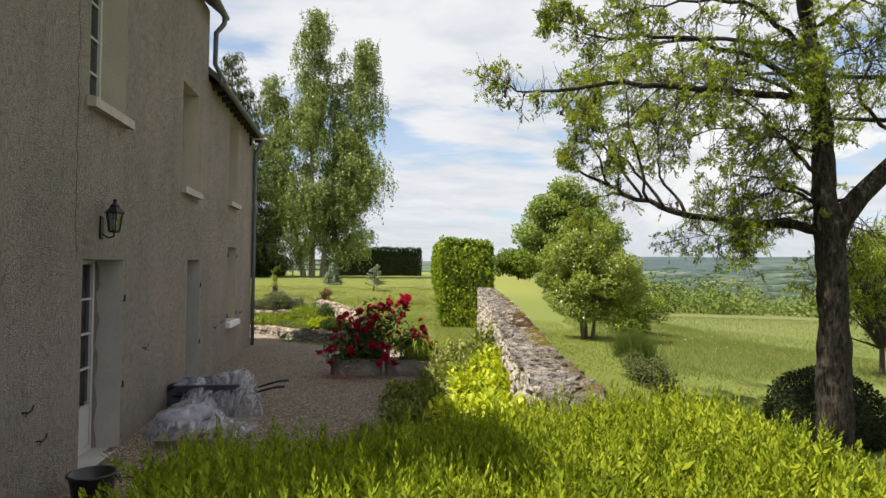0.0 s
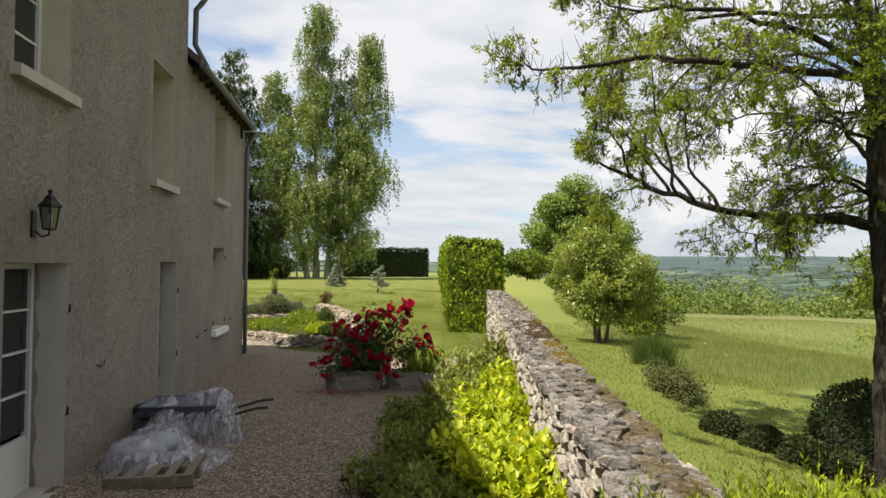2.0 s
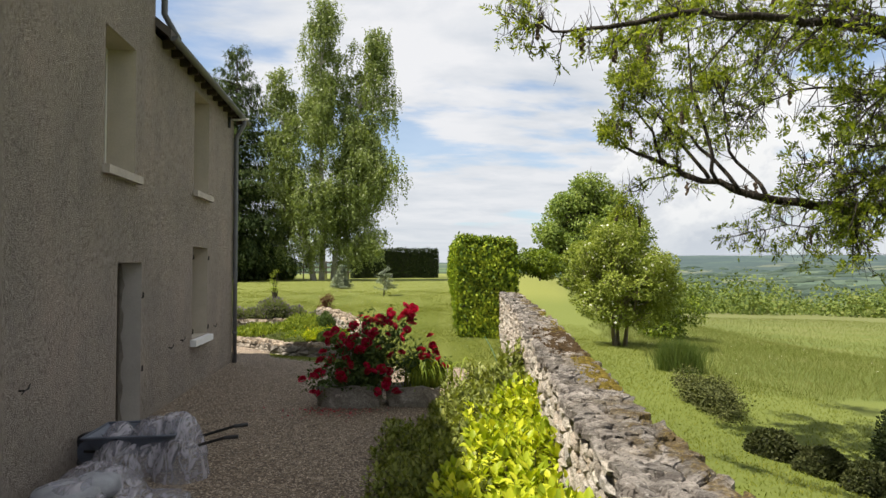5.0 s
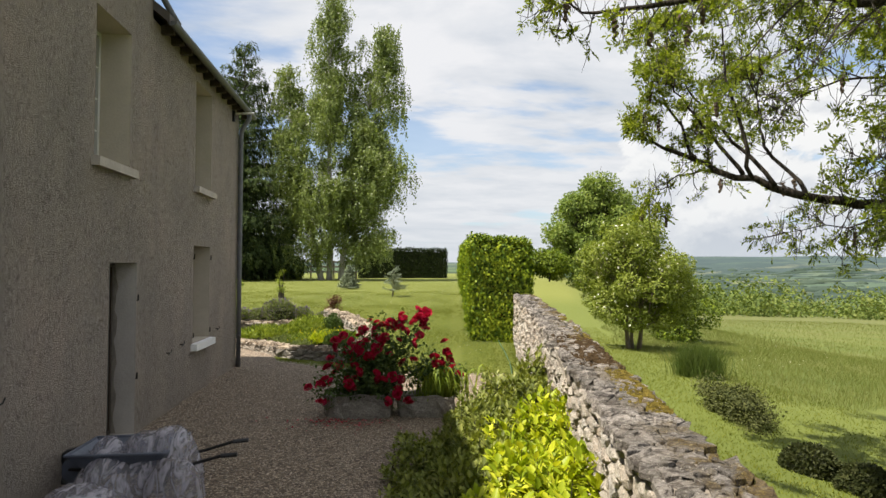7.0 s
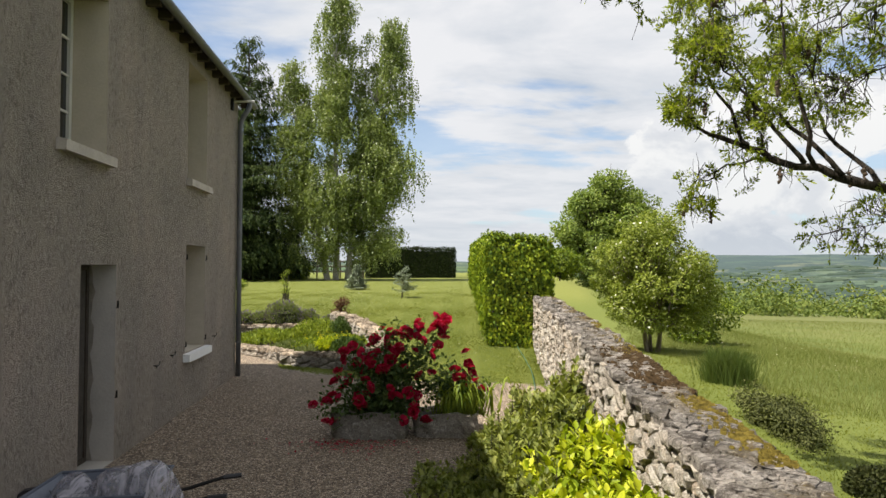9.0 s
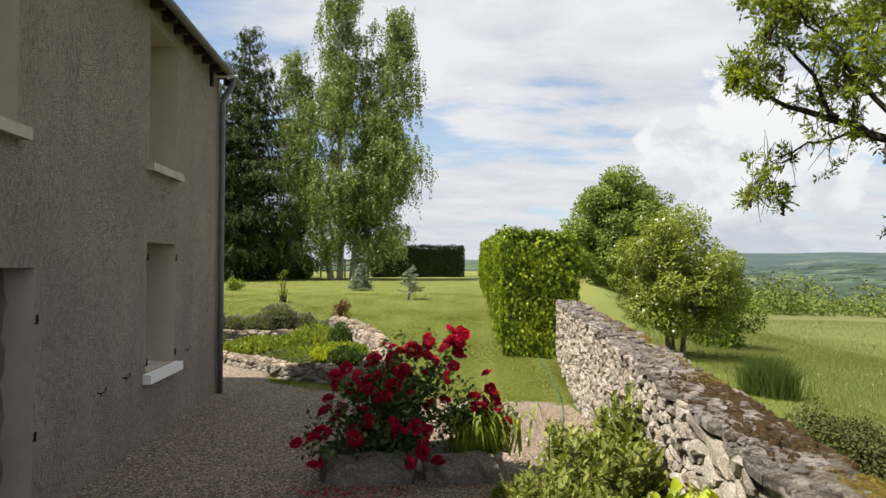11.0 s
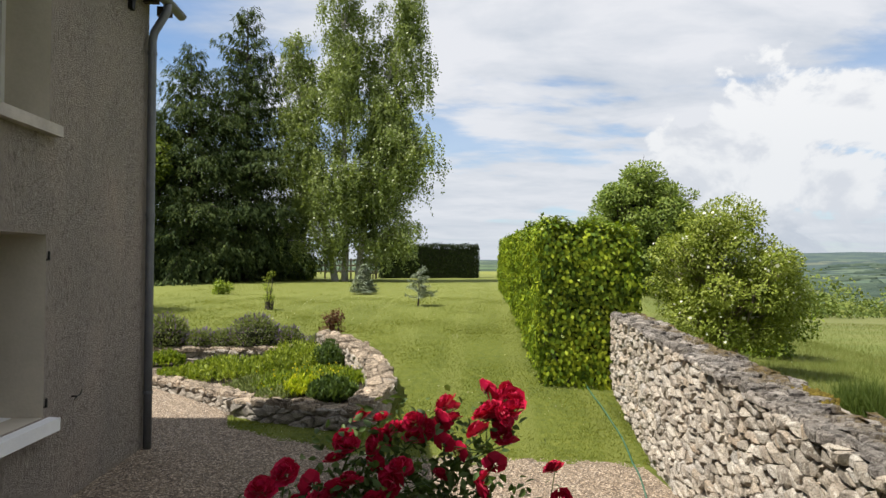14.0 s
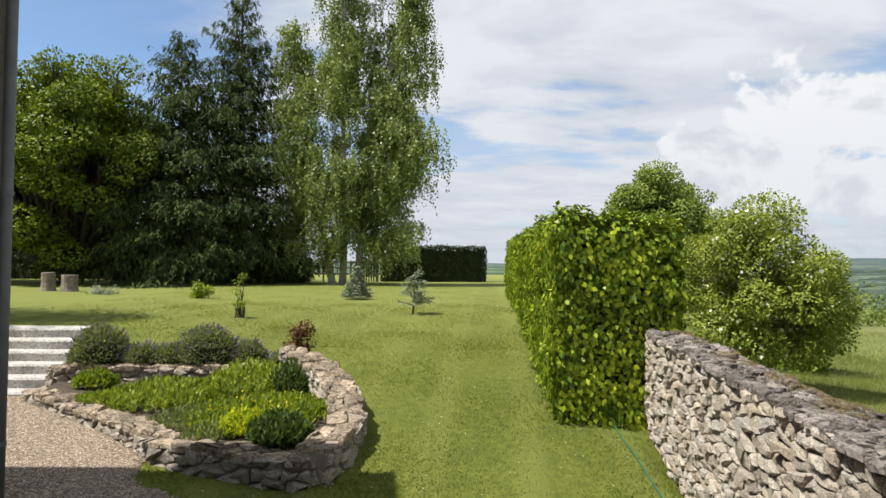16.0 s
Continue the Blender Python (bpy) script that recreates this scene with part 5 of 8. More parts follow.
# ---- near hedge of feathery shoots ----
def near_hedge():
    x0, x1, y0, y1 = -0.72, 2.10, -0.75, 1.95
    t = thing("feathery_hedge", "broad low conifer hedge of bright feathery shoots", "hedge", (1.0, 0.4, -0.3))
    top = lambda x, y: 1.40 - 0.05 * np.clip(x - 0.9, 0, 3) - 0.07 * np.clip(0.3 - x, 0, 2) + 0.05 * np.sin(x * 2.3 + 1) * np.cos(y * 2.9)
    xs_, ys_ = np.linspace(x0, x1, 30), np.linspace(y0, 1.0, 20)
    g = Geo()
    vs = [(x, y0 + (y - y0) * (1.30 + 0.28 * min(max(x, 0), 2.2) - y0) / (1.0 - y0), float(top(x, y)) - 0.20 - 0.5 * max(0, abs(2 * i / 29 - 1) - 0.9) * 4 - 0.3 * max(0, abs(2 * j / 19 - 1) - 0.85) * 4) for j, y in enumerate(ys_) for i, x in enumerate(xs_)]
    g.add(vs, [(j * 30 + i, j * 30 + i + 1, j * 30 + 31 + i, j * 30 + 30 + i) for j in range(19) for i in range(29)])
    g.add([(x, y, z) for z in (-0.5, 0.95) for x, y in ((x0 + 0.05, y0 + 0.05), (x1 - 0.05, y0 + 0.05), (x1 - 0.05, 1.80), (1.9, 1.80), (0.0, 1.27), (x0 + 0.05, 1.27))],
          [(5, 4, 3, 2, 1, 0), (6, 7, 8, 9, 10, 11)] + [(i, (i + 1) % 6, 6 + (i + 1) % 6, 6 + i) for i in range(6)])
    part("shaded_core", g, M["core"], t, "solid core coloured dark for the shade inside")
    # each shoot: a flat feathery frond, side sprays shortening to the tip
    n = 9000
    px, py = rng.uniform(x0, x1, n), np.where(rng.random(n) < 0.88, rng.uniform(0.05, y1, n), rng.uniform(y0, 0.05, n))
    far = lambda x: 1.35 + 0.28 * np.clip(x, 0, 2.2)
    py = np.where(py > 0.05, 0.05 + (py - 0.05) * (far(px) - 0.05) / (y1 - 0.05), py)
    edge = np.minimum(np.minimum(px - x0, x1 - px), np.minimum(py - y0, far(px) - py))
    pz = top(px, py) - 0.20 - 0.22 * np.exp(-edge / 0.12) + rng.normal(0, 0.035, n)
    ns = 1500
    side = rng.integers(0, 3, ns)
    sx = np.where(side == 0, rng.uniform(x0, x1, ns), np.where(side == 1, x0, x1))
    sy = np.where(side == 0, far(sx), rng.uniform(y0, 1.4, ns))
    sz = rng.uniform(0.1, 1.1, ns)
    base = np.concatenate([np.stack([px, py, pz], 1), np.stack([sx, sy, sz], 1)])
    lean = rng.normal(size=(n + ns, 3)) * 0.22 + np.array([0, 0, 1.0])
    lean[n:] += np.stack([np.where(side == 1, -0.9, np.where(side == 2, 0.9, 0)), np.where(side == 0, 0.9, 0), np.zeros(ns)], 1)
    lean = unit(lean)
    hgt = rng.uniform(0.11, 0.27, n + ns)
    ang = rng.uniform(0, 6.28, n + ns)
    flat = unit(np.cross(lean, np.stack([np.cos(ang), np.sin(ang), np.zeros(n + ns)], 1)))
    face = np.cross(lean, flat)
    K = 24
    at, al, fc, ll = [], [], [], []
    for k in range(K):
        u = 0.04 + 0.96 * k / (K - 1)
        sg = 1 if k % 2 else -1
        at.append(base + lean * (hgt * u)[:, None])
        al.append(lean * (0.75 + 0.7 * u) + flat * (sg * (1.0 - 0.9 * u ** 4)) + face * rng.normal(0, 0.30, n + ns)[:, None])
        fc.append(face * 0.8 + rng.normal(size=(n + ns, 3)) * 0.35 + np.array([-0.3, -0.1, 0.5]))
        ll.append(hgt * (0.19 * (1 - u) ** 0.8 + 0.065) * rng.uniform(0.7, 1.2, n + ns))
    ll = np.concatenate(ll)
    part("shoots", leaf_mesh("shoots", np.concatenate(at), np.concatenate(al), M["thuja"], ll, ll * 0.27 + 0.001, facing=np.concatenate(fc)), None, t, "bright feathery green shoots", kind="stuff")


near_hedge()


# ---- planting between gravel and wall ----
def leafy_bed(name, label, n, region, height, mat, length, width, tuft, seed, category="shrub", spread=0.9):
    """Upright leafy shoots: whorls of broad leaves over a strip of ground. region(rs, n) gives x, y."""
    rs = np.random.default_rng(seed)
    x, y = region(rs, n)
    gz = land(x, y)
    t = thing(name, label, category, (float(x.mean()), float(y.mean()), float(gz.mean())))
    h = height(x, y, rs)
    top = np.stack([x, y, gz + h], 1)
    g = Geo()
    for i in range(0, n, 3):
        g.tube([(x[i] + rs.normal(0, .04), y[i] + rs.normal(0, .04), gz[i]), (x[i] + rs.normal(0, .02), y[i], gz[i] + h[i] * 0.5), tuple(top[i])], [0.007, 0.005, 0.003], 4, False)
    part("stems", g, M["bark"], t, kind="stuff")
    at, al, fc = [], [], []
    for k in range(tuft):
        ang = k * 2.4 + rs.uniform(0, 6.28, n)
        u = k / tuft
        out = np.stack([np.cos(ang), np.sin(ang), np.zeros(n)], 1)
        drop = (0.30 * u * h)[:, None] * np.array([0, 0, -1.0])
        at.append(top + drop + out * 0.012)
        el = (spread * (0.35 + 0.9 * u)) * np.ones(n) + rs.normal(0, 0.2, n)
        al.append(unit(out * np.sin(el)[:, None] + np.array([0, 0, 1.0]) * np.cos(el)[:, None]))
        fc.append(unit(np.array([0, 0, 1.0]) * np.sin(el)[:, None] - out * np.cos(el)[:, None]))
    part("leaves", leaf_mesh("leaves", np.concatenate(at), np.concatenate(al), M[mat], length, width, facing=np.concatenate(fc) * 2, fancy=True), None, t)
    return t


def strip(xa, xb, ya, yb):
    """A strip along the wall; xa, xb are offsets left of it."""
    def f(rs, n):
        y = rs.uniform(ya, yb, n)
        return wall_x(y) - (xa + (xb - xa) * rs.random(n) * (0.86 + 0.14 * np.sin(y * 2.3) + 0.10 * np.sin(y * 6.1 + 1))), y
    return f


leafy_bed("golden_shrub", "bushy golden-leaved shrub glowing yellow-green", 1150, strip(0.0, 0.95, 3.8, 8.4),
          lambda x, y, rs: 0.60 + 0.26 * np.clip(1 - (wall_x(y) - x) / 0.7, 0, 1) + 0.12 * np.sin(x * 4 + y * 3) + rs.uniform(-0.30, 0.14, len(x)), "golden", 0.084, 0.054, 10, 21, spread=1.5)
leafy_bed("green_shrub", "low spreading green shrub with small leaves beside the gravel", 1900, strip(0.55, 1.62, 3.6, 10.4),
          lambda x, y, rs: (0.46 + 0.12 * np.sin(x * 5 + y * 2) + rs.uniform(-0.18, 0.08, len(x))) * np.clip((1.65 - wall_x(y) + x) / 0.6, 0.25, 1), "shrub", 0.065, 0.036, 9, 22, spread=1.3)
leafy_bed("green_shrub", "sprawling green shrub at the foot of the stone wall", 1050, strip(0.05, 1.15, 7.6, 10.8),
          lambda x, y, rs: 0.62 + 0.14 * np.sin(x * 4 + y * 3) + rs.uniform(-0.22, 0.12, len(x)), "shrub", 0.07, 0.038, 10, 23, spread=1.35)
leafy_bed("green_shrub", "low creeping green shrub at the edge of the gravel", 900, strip(1.0, 1.9, 6.0, 9.5),
          lambda x, y, rs: 0.22 + 0.06 * np.sin(x * 5 + y * 4) + rs.uniform(-0.10, 0.08, len(x)), "shrub", 0.055, 0.032, 9, 25, spread=1.4)
leafy_bed("green_shrub", "climbing leafy shrub against the stone wall", 190, strip(0.04, 0.50, 9.2, 11.0),
          lambda x, y, rs: 0.82 + 0.25 * np.sin(y * 5) + rs.uniform(-0.4, 0.15, len(x)), "shrub", 0.09, 0.05, 9, 24, spread=1.3)


# ---- raised bed ----
bed_wall("bed_wall", BED_RIGHT[::-1], 0.36, lambda s: land1(*[BED_RIGHT[::-1][0], BED_RIGHT[::-1][-1]][int(s > 2)]) - 0.3 + 0.0 * s, lambda s: float(np.interp(s, [0, 1.1, 2.1, 3.05, 3.6, 4.2], [0.88, 0.78, 0.62, 0.47, 0.34, 0.28])), 31,
         "curved dry-stone wall retaining a raised flower bed")
bed_wall("bed_wall", BED_FRONT[::-1], 0.32, lambda s: -0.30, lambda s: 0.20 - 0.004 * s, 32, "low front stone wall round the flower bed, coloured dark for shade", mat="shadestone")
bed_wall("bed_wall", BED_LEFT[::-1], 0.30, lambda s: -0.25, lambda s: 0.20 + 0.006 * s, 33, "low curving limestone edging between gravel and flower bed", 0.17, 0.09)
bed_wall("bed_wall", BED_BACK[::-1], 0.34, lambda s: -0.2, lambda s: 0.52 + 0.0 * s, 34, "low dry-stone retaining wall under the lavender")


def bed_soil():
    xs_, ys_ = np.linspace(-5.0, 0.4, 40), np.linspace(16.75, 20.7, 30)
    lx = np.interp(ys_, [16.7, 17.3, 17.8, 18.4, 19.07, 19.55, 20.0, 20.7], [-0.4, -1.75, -2.2, -2.8, -3.6, -4.2, -4.7, -4.8])
    rx = np.interp(ys_, [16.7, 17.1, 17.6, 18.5, 19.4, 20.35, 20.7], [0.0, 0.14, 0.2, 0.02, -0.42, -1.0, -1.15])
    V = []
    for a, b, y in zip(lx, rx, ys_):
        for u in np.linspace(0, 1, 30):
            x = a + (b - a) * u
            V.append((x, y, bed_height(x, y)))
    i = np.arange(29 * 29)
    a = (i // 29) * 30 + i % 29
    return mesh_np("bed_soil", np.array(V), np.stack([a, a + 1, a + 31, a + 30], 1), M["soil"], True)


def bed_height(x, y):
    return 0.08 + 0.05 * (y - 17.0) + 0.10 * float(smooth(-3.0, 0.0, np.array(x))) + 0.02 * math.sin(x * 5) * math.cos(y * 4)


solo("bed_soil", bed_soil(), None, "dark soil of the raised bed", "soil", kind="structure")


def bed_plants(name, label, n, cx, cy, rx, ry, h, mat, length, width, tuft, seed, spread=0.9):
    rs = np.random.default_rng(seed)
    a, r = rs.uniform(0, 6.28, n), np.sqrt(rs.random(n))
    x, y = cx + rx * r * np.cos(a), cy + ry * r * np.sin(a)
    z = np.array([bed_height(p, q) for p, q in zip(x, y)])
    t = thing(name, label, "plant", (cx, cy, bed_height(cx, cy)))
    hh = h * (1 - 0.55 * r ** 2) * rs.uniform(0.7, 1.15, n)
    at, al, fc = [], [], []
    for k in range(tuft):
        ang = k * 2.4 + rs.uniform(0, 6.28, n)
        out = np.stack([np.cos(ang), np.sin(ang), np.zeros(n)], 1)
        u = k / tuft
        at.append(np.stack([x, y, z + hh * (0.15 + 0.85 * (1 - u))], 1))
        el = spread * (0.4 + 0.8 * u) + rs.normal(0, 0.2, n)
        al.append(unit(out * np.sin(el)[:, None] + np.array([0, 0, 1.0]) * np.cos(el)[:, None]))
        fc.append(unit(np.array([0, 0, 1.0]) * np.sin(el)[:, None] - out * np.cos(el)[:, None]))
    g = Geo()
    for i in range(0, n, 4):
        g.tube([(x[i], y[i], z[i]), (x[i] + .01, y[i], z[i] + hh[i])], [0.004, 0.002], 3, False)
    part("stems", g, M["ferny"], t, kind="stuff")
    part("leaves", leaf_mesh("leaves", np.concatenate(at), np.concatenate(al), M[mat], length, width, facing=np.concatenate(fc)), None, t)
    return t


M["freshbed"] = leafy("bright_bed_leaves", [(0.055, 0.085, 0.014), (0.155, 0.210, 0.030), (0.27, 0.325, 0.044), (0.40, 0.43, 0.075)], 0.5, 0.32, scale=2.5)
bed_plants("bed_plant", "spreading fresh green perennials in the raised bed", 900, -1.45, 19.55, 0.75, 0.62, 0.44, "freshbed", 0.06, 0.026, 10, 41)
bed_plants("bed_plant", "low bright green ground cover in the raised bed", 800, -2.5, 19.3, 1.0, 0.65, 0.26, "freshbed", 0.08, 0.026, 8, 42)
bed_plants("bed_plant", "feathery yellow-green ground cover", 1000, -0.95, 18.3, 1.0, 0.8, 0.17, "ferny", 0.075, 0.024, 8, 43)
bed_plants("bed_plant", "yellow-leaved clump low in the bed", 130, -1.0, 17.6, 0.34, 0.30, 0.24, "golden", 0.09, 0.035, 9, 44)
bed_plants("bed_plant", "dark leafy clump behind the front wall", 380, -0.52, 17.25, 0.36, 0.30, 0.30, "roseleaf", 0.07, 0.040, 9, 45)
bed_plants("bed_plant", "rounded dark green shrub in the bed", 560, -0.82, 19.35, 0.34, 0.36, 0.46, "roseleaf", 0.055, 0.034, 9, 46)
bed_plants("bed_plant", "low grey-green creeping plants", 420, -1.85, 18.25, 0.55, 0.50, 0.13, "lavender", 0.05, 0.02, 8, 48)
bed_plants("bed_plant", "low creeping green plants", 320, -3.35, 19.35, 0.55, 0.30, 0.14, "ferny", 0.05, 0.02, 8, 49)
bed_plants("bed_plant", "low grey-green creeping plants", 260, -1.35, 17.55, 0.40, 0.30, 0.13, "lavender", 0.05, 0.02, 8, 50)
bed_plants("bed_plant", "small leafy clump by the low wall", 160, -4.0, 20.15, 0.35, 0.2, 0.26, "ferny", 0.08, 0.035, 8, 47)
fl = np.stack([rng.normal(-0.9, 0.45, 90), rng.normal(17.9, 0.35, 90), np.zeros(90)], 1)
fl[:, 2] = [bed_height(a, b) + 0.24 + random.uniform(-.05, .06) for a, b in fl[:, :2]]
solo("yellow_flowers", leaf_mesh("yellow_flowers", fl, rand_dirs(90, 0.8), M["yellow"], 0.028, 0.028), None, "small yellow blossoms over the bed", "flowers", kind="stuff")


def lavender(at, rx, ry, h, seed):
    rs = np.random.default_rng(seed)
    n = int(3600 * rx * ry / 0.2)
    t = thing("lavender_bush", "rounded grey-green lavender bush with purple spikes", "shrub", at, "lavender row")
    d = rand_dirs(n, 0.5)
    d[:, 2] = np.abs(d[:, 2])
    p = np.array(at) + d * np.array([rx, ry, h]) * rs.uniform(0.70, 1.0, n)[:, None] * 0.90
    part("leaves", leaf_mesh("leaves", p, unit(d + rs.normal(size=(n, 3)) * 0.6 + [0, 0, .2]), M["lavender"], 0.055, 0.022, facing=d + np.array([0, 0, 0.8])), None, t)
    m = n // 14
    q = np.array(at) + d[:m] * np.array([rx, ry, h]) * rs.uniform(0.78, 0.97, m)[:, None]
    part("bloom", leaf_mesh("bloom", q, unit(d[:m] + [0, 0, .5]), M["purple"], 0.075, 0.022), None, t, "dusty purple flower spikes", kind="stuff")
    part("shaded_core", Geo().lathe([(0.0, -0.02), (rx * 0.6, 0.0), (rx * 0.62, h * 0.4), (rx * 0.3, h * 0.62), (0.0, h * 0.66)], at, 12), M["core"], t)


for x, y, rx, ry, h, s in ((-4.32, 20.95, 0.55, 0.48, 0.68, 1), (-3.62, 20.95, 0.36, 0.34, 0.34, 2), (-3.15, 20.95, 0.34, 0.32, 0.34, 3), (-2.55, 21.0, 0.62, 0.48, 0.66, 4), (-1.85, 21.0, 0.36, 0.34, 0.38, 5), (-1.25, 20.9, 0.26, 0.25, 0.22, 6)):
    lavender((x, y, land1(x, y)), rx, ry, h, s)

# ---- steps ----
stairs = thing("garden_steps", "worn pale concrete steps up to the lawn", "steps", (-7, 21, -0.06), kind="structure")
for i in range(6):
    z1 = -0.06 + 0.172 * (i + 1)
    y0 = 20.45 + 0.34 * i
    g = Geo()
    xe = -4.98 - 0.055 * i
    n = 26
    top, front = [], []
    for k in range(n + 1):
        x = -11.0 + (xe + 11.0) * k / n
        wob = 0.015 * math.sin(x * 5.1 + i * 2) + random.uniform(-0.008, 0.008)
        top.append((x, y0 + 0.03 + wob, z1))
        front.append((x, y0 + wob, z1 - 0.035))
    low = [(x, y + 0.02, z1 - 0.30) for x, y, z in front]
    back = [(x, y0 + 0.55, z1) for x, y, z in top]
    vs = low + front + top + back
    m = n + 1
    fs = [(r * m + k, r * m + k + 1, (r + 1) * m + k + 1, (r + 1) * m + k) for r in range(3) for k in range(n)]
    fs += [(n, 2 * m - 1, 3 * m - 1, 4 * m - 1)]
    g.add(vs, fs)
    g.add([(xe, y0 + 0.02, z1 - 0.3), (xe, y0 + 0.55, z1 - 0.3), (xe, y0 + 0.55, z1), (xe, y0 + 0.03, z1)], [(0, 1, 2, 3)])
    part("step", g, M["concrete"], stairs)

# ---- trees ----


def spruce(name, label, at, height, radius, mat, length, width, seed, layer=0.5, skirt=1.2, category="tree", hang=1.0, dense=1.0, power=0.8):
    """Whorls of arching branches, each hung with a curtain of needled twigs."""
    rs = np.random.default_rng(seed)
    t = thing(name, label, category, at)
    g = Geo()
    b = Vector(at)
    g.tube([b - Vector((0, 0, 0.05)), b + Vector((height * 0.004, 0, height * 0.5)), b + Vector((0, 0, height))], [height * 0.017, height * 0.010, height * 0.001], 8)
    P, A, F = [], [], []
    z = skirt
    while z < height * 0.99:
        u = (z - skirt) / (height - skirt)
        reach = radius * ((1 - u) ** power * (0.88 + 0.14 * math.sin(z * 2.9 + seed)) + 0.015)
        k = max(5, int(9 * (1 - u) + 5))
        spin = rs.uniform(0, 6.28)
        for j in range(k):
            a = spin + 6.283 * j / k + rs.normal(0, 0.18)
            rr = max(reach * rs.uniform(0.62, 1.18), 0.05 * radius)
            out = np.array([math.cos(a), math.sin(a), 0.0])
            side = np.array([-math.sin(a), math.cos(a), 0.0])
            st = np.array([b.x, b.y, b.z + z + rs.normal(0, 0.012 * height)])
            lift, sink = 0.10 + 0.42 * u, 0.42 * hang * (1 - u)
            arch = lambda v: st + out * (rr * v)[:, None] + np.array([0, 0, 1.0]) * (rr * (lift * v - sink * v ** 1.6 + 0.16 * hang * np.maximum(v - 0.75, 0)))[:, None]
            g.tube([tuple(q) for q in arch(np.array([0.0, 0.35, 0.7, 1.0]))], [0.006 * height * rr / radius + 0.004, 0.016 * rr / radius + 0.004, 0.009, 0.003], 4, False)
            m = max(3, int(11 * dense * rr / radius + 2))
            for v in rs.uniform(0.10, 1.0, m) ** 0.8:
                root = arch(np.array([v]))[0]
                fan = rs.normal(0, 0.20) * rr * (0.35 + 0.65 * (1 - abs(v - 0.55)))
                drop = (0.12 + 0.30 * hang * rs.random()) * rr ** 0.6 * (1.15 - 0.65 * v) * (radius / 4.4) ** 0.4
                q = max(3, int(drop / (0.42 * length)) + 2)
                w = np.linspace(0.0, 1.0, q)
                pts = root + side * (fan * np.minimum(1, w * 1.6))[:, None] + out * (0.14 * drop * w)[:, None] - np.array([0, 0, 1.0]) * (drop * hang * w ** 1.5)[:, None]
                for sg in (-1, 1):
                    P.append(pts + rs.normal(0, 0.10 * length, pts.shape))
                    A.append(side * (sg * 0.55 + np.sign(fan) * 0.4) + out * 0.55 + np.array([0, 0, -0.75 * hang]) + rs.normal(0, 0.25, pts.shape))
        z += layer * rs.uniform(0.8, 1.2) * (1 - 0.45 * u)
    P, A = np.concatenate(P), np.concatenate(A)
    P[:, 2] = np.maximum(P[:, 2], at[2] + 0.02)
    part("trunk", g, M["darkbark"], t)
    part("needles", leaf_mesh("needles", P, A, M[mat], length, width, facing=np.array([[0, 0, 1.0]]) + np.zeros(P.shape)), None, t)
    return t


spruce("spruce", "tall dark spruce with drooping branches", (-8.9, 45.5, land1(-8.9, 45.5)), 16.2, 4.9, "spruce", 0.25, 0.062, 51, 0.56, 1.4, dense=2.6, power=0.66, hang=1.15)
spruce("spruce", "broad dark spruce with hanging branches", (-11.5, 43.6, land1(-11.5, 43.6)), 13.2, 5.0, "spruce", 0.25, 0.062, 52, 0.56, 1.2, dense=2.6, power=0.62, hang=1.15)
spruce("young_spruce", "small grey-green spruce planted in the lawn", (-1.05, 32.0, land1(-1.05, 32)), 1.12, 0.58, "bluespruce", 0.10, 0.026, 53, 0.075, 0.10, hang=0.15, dense=1.6, power=0.85)


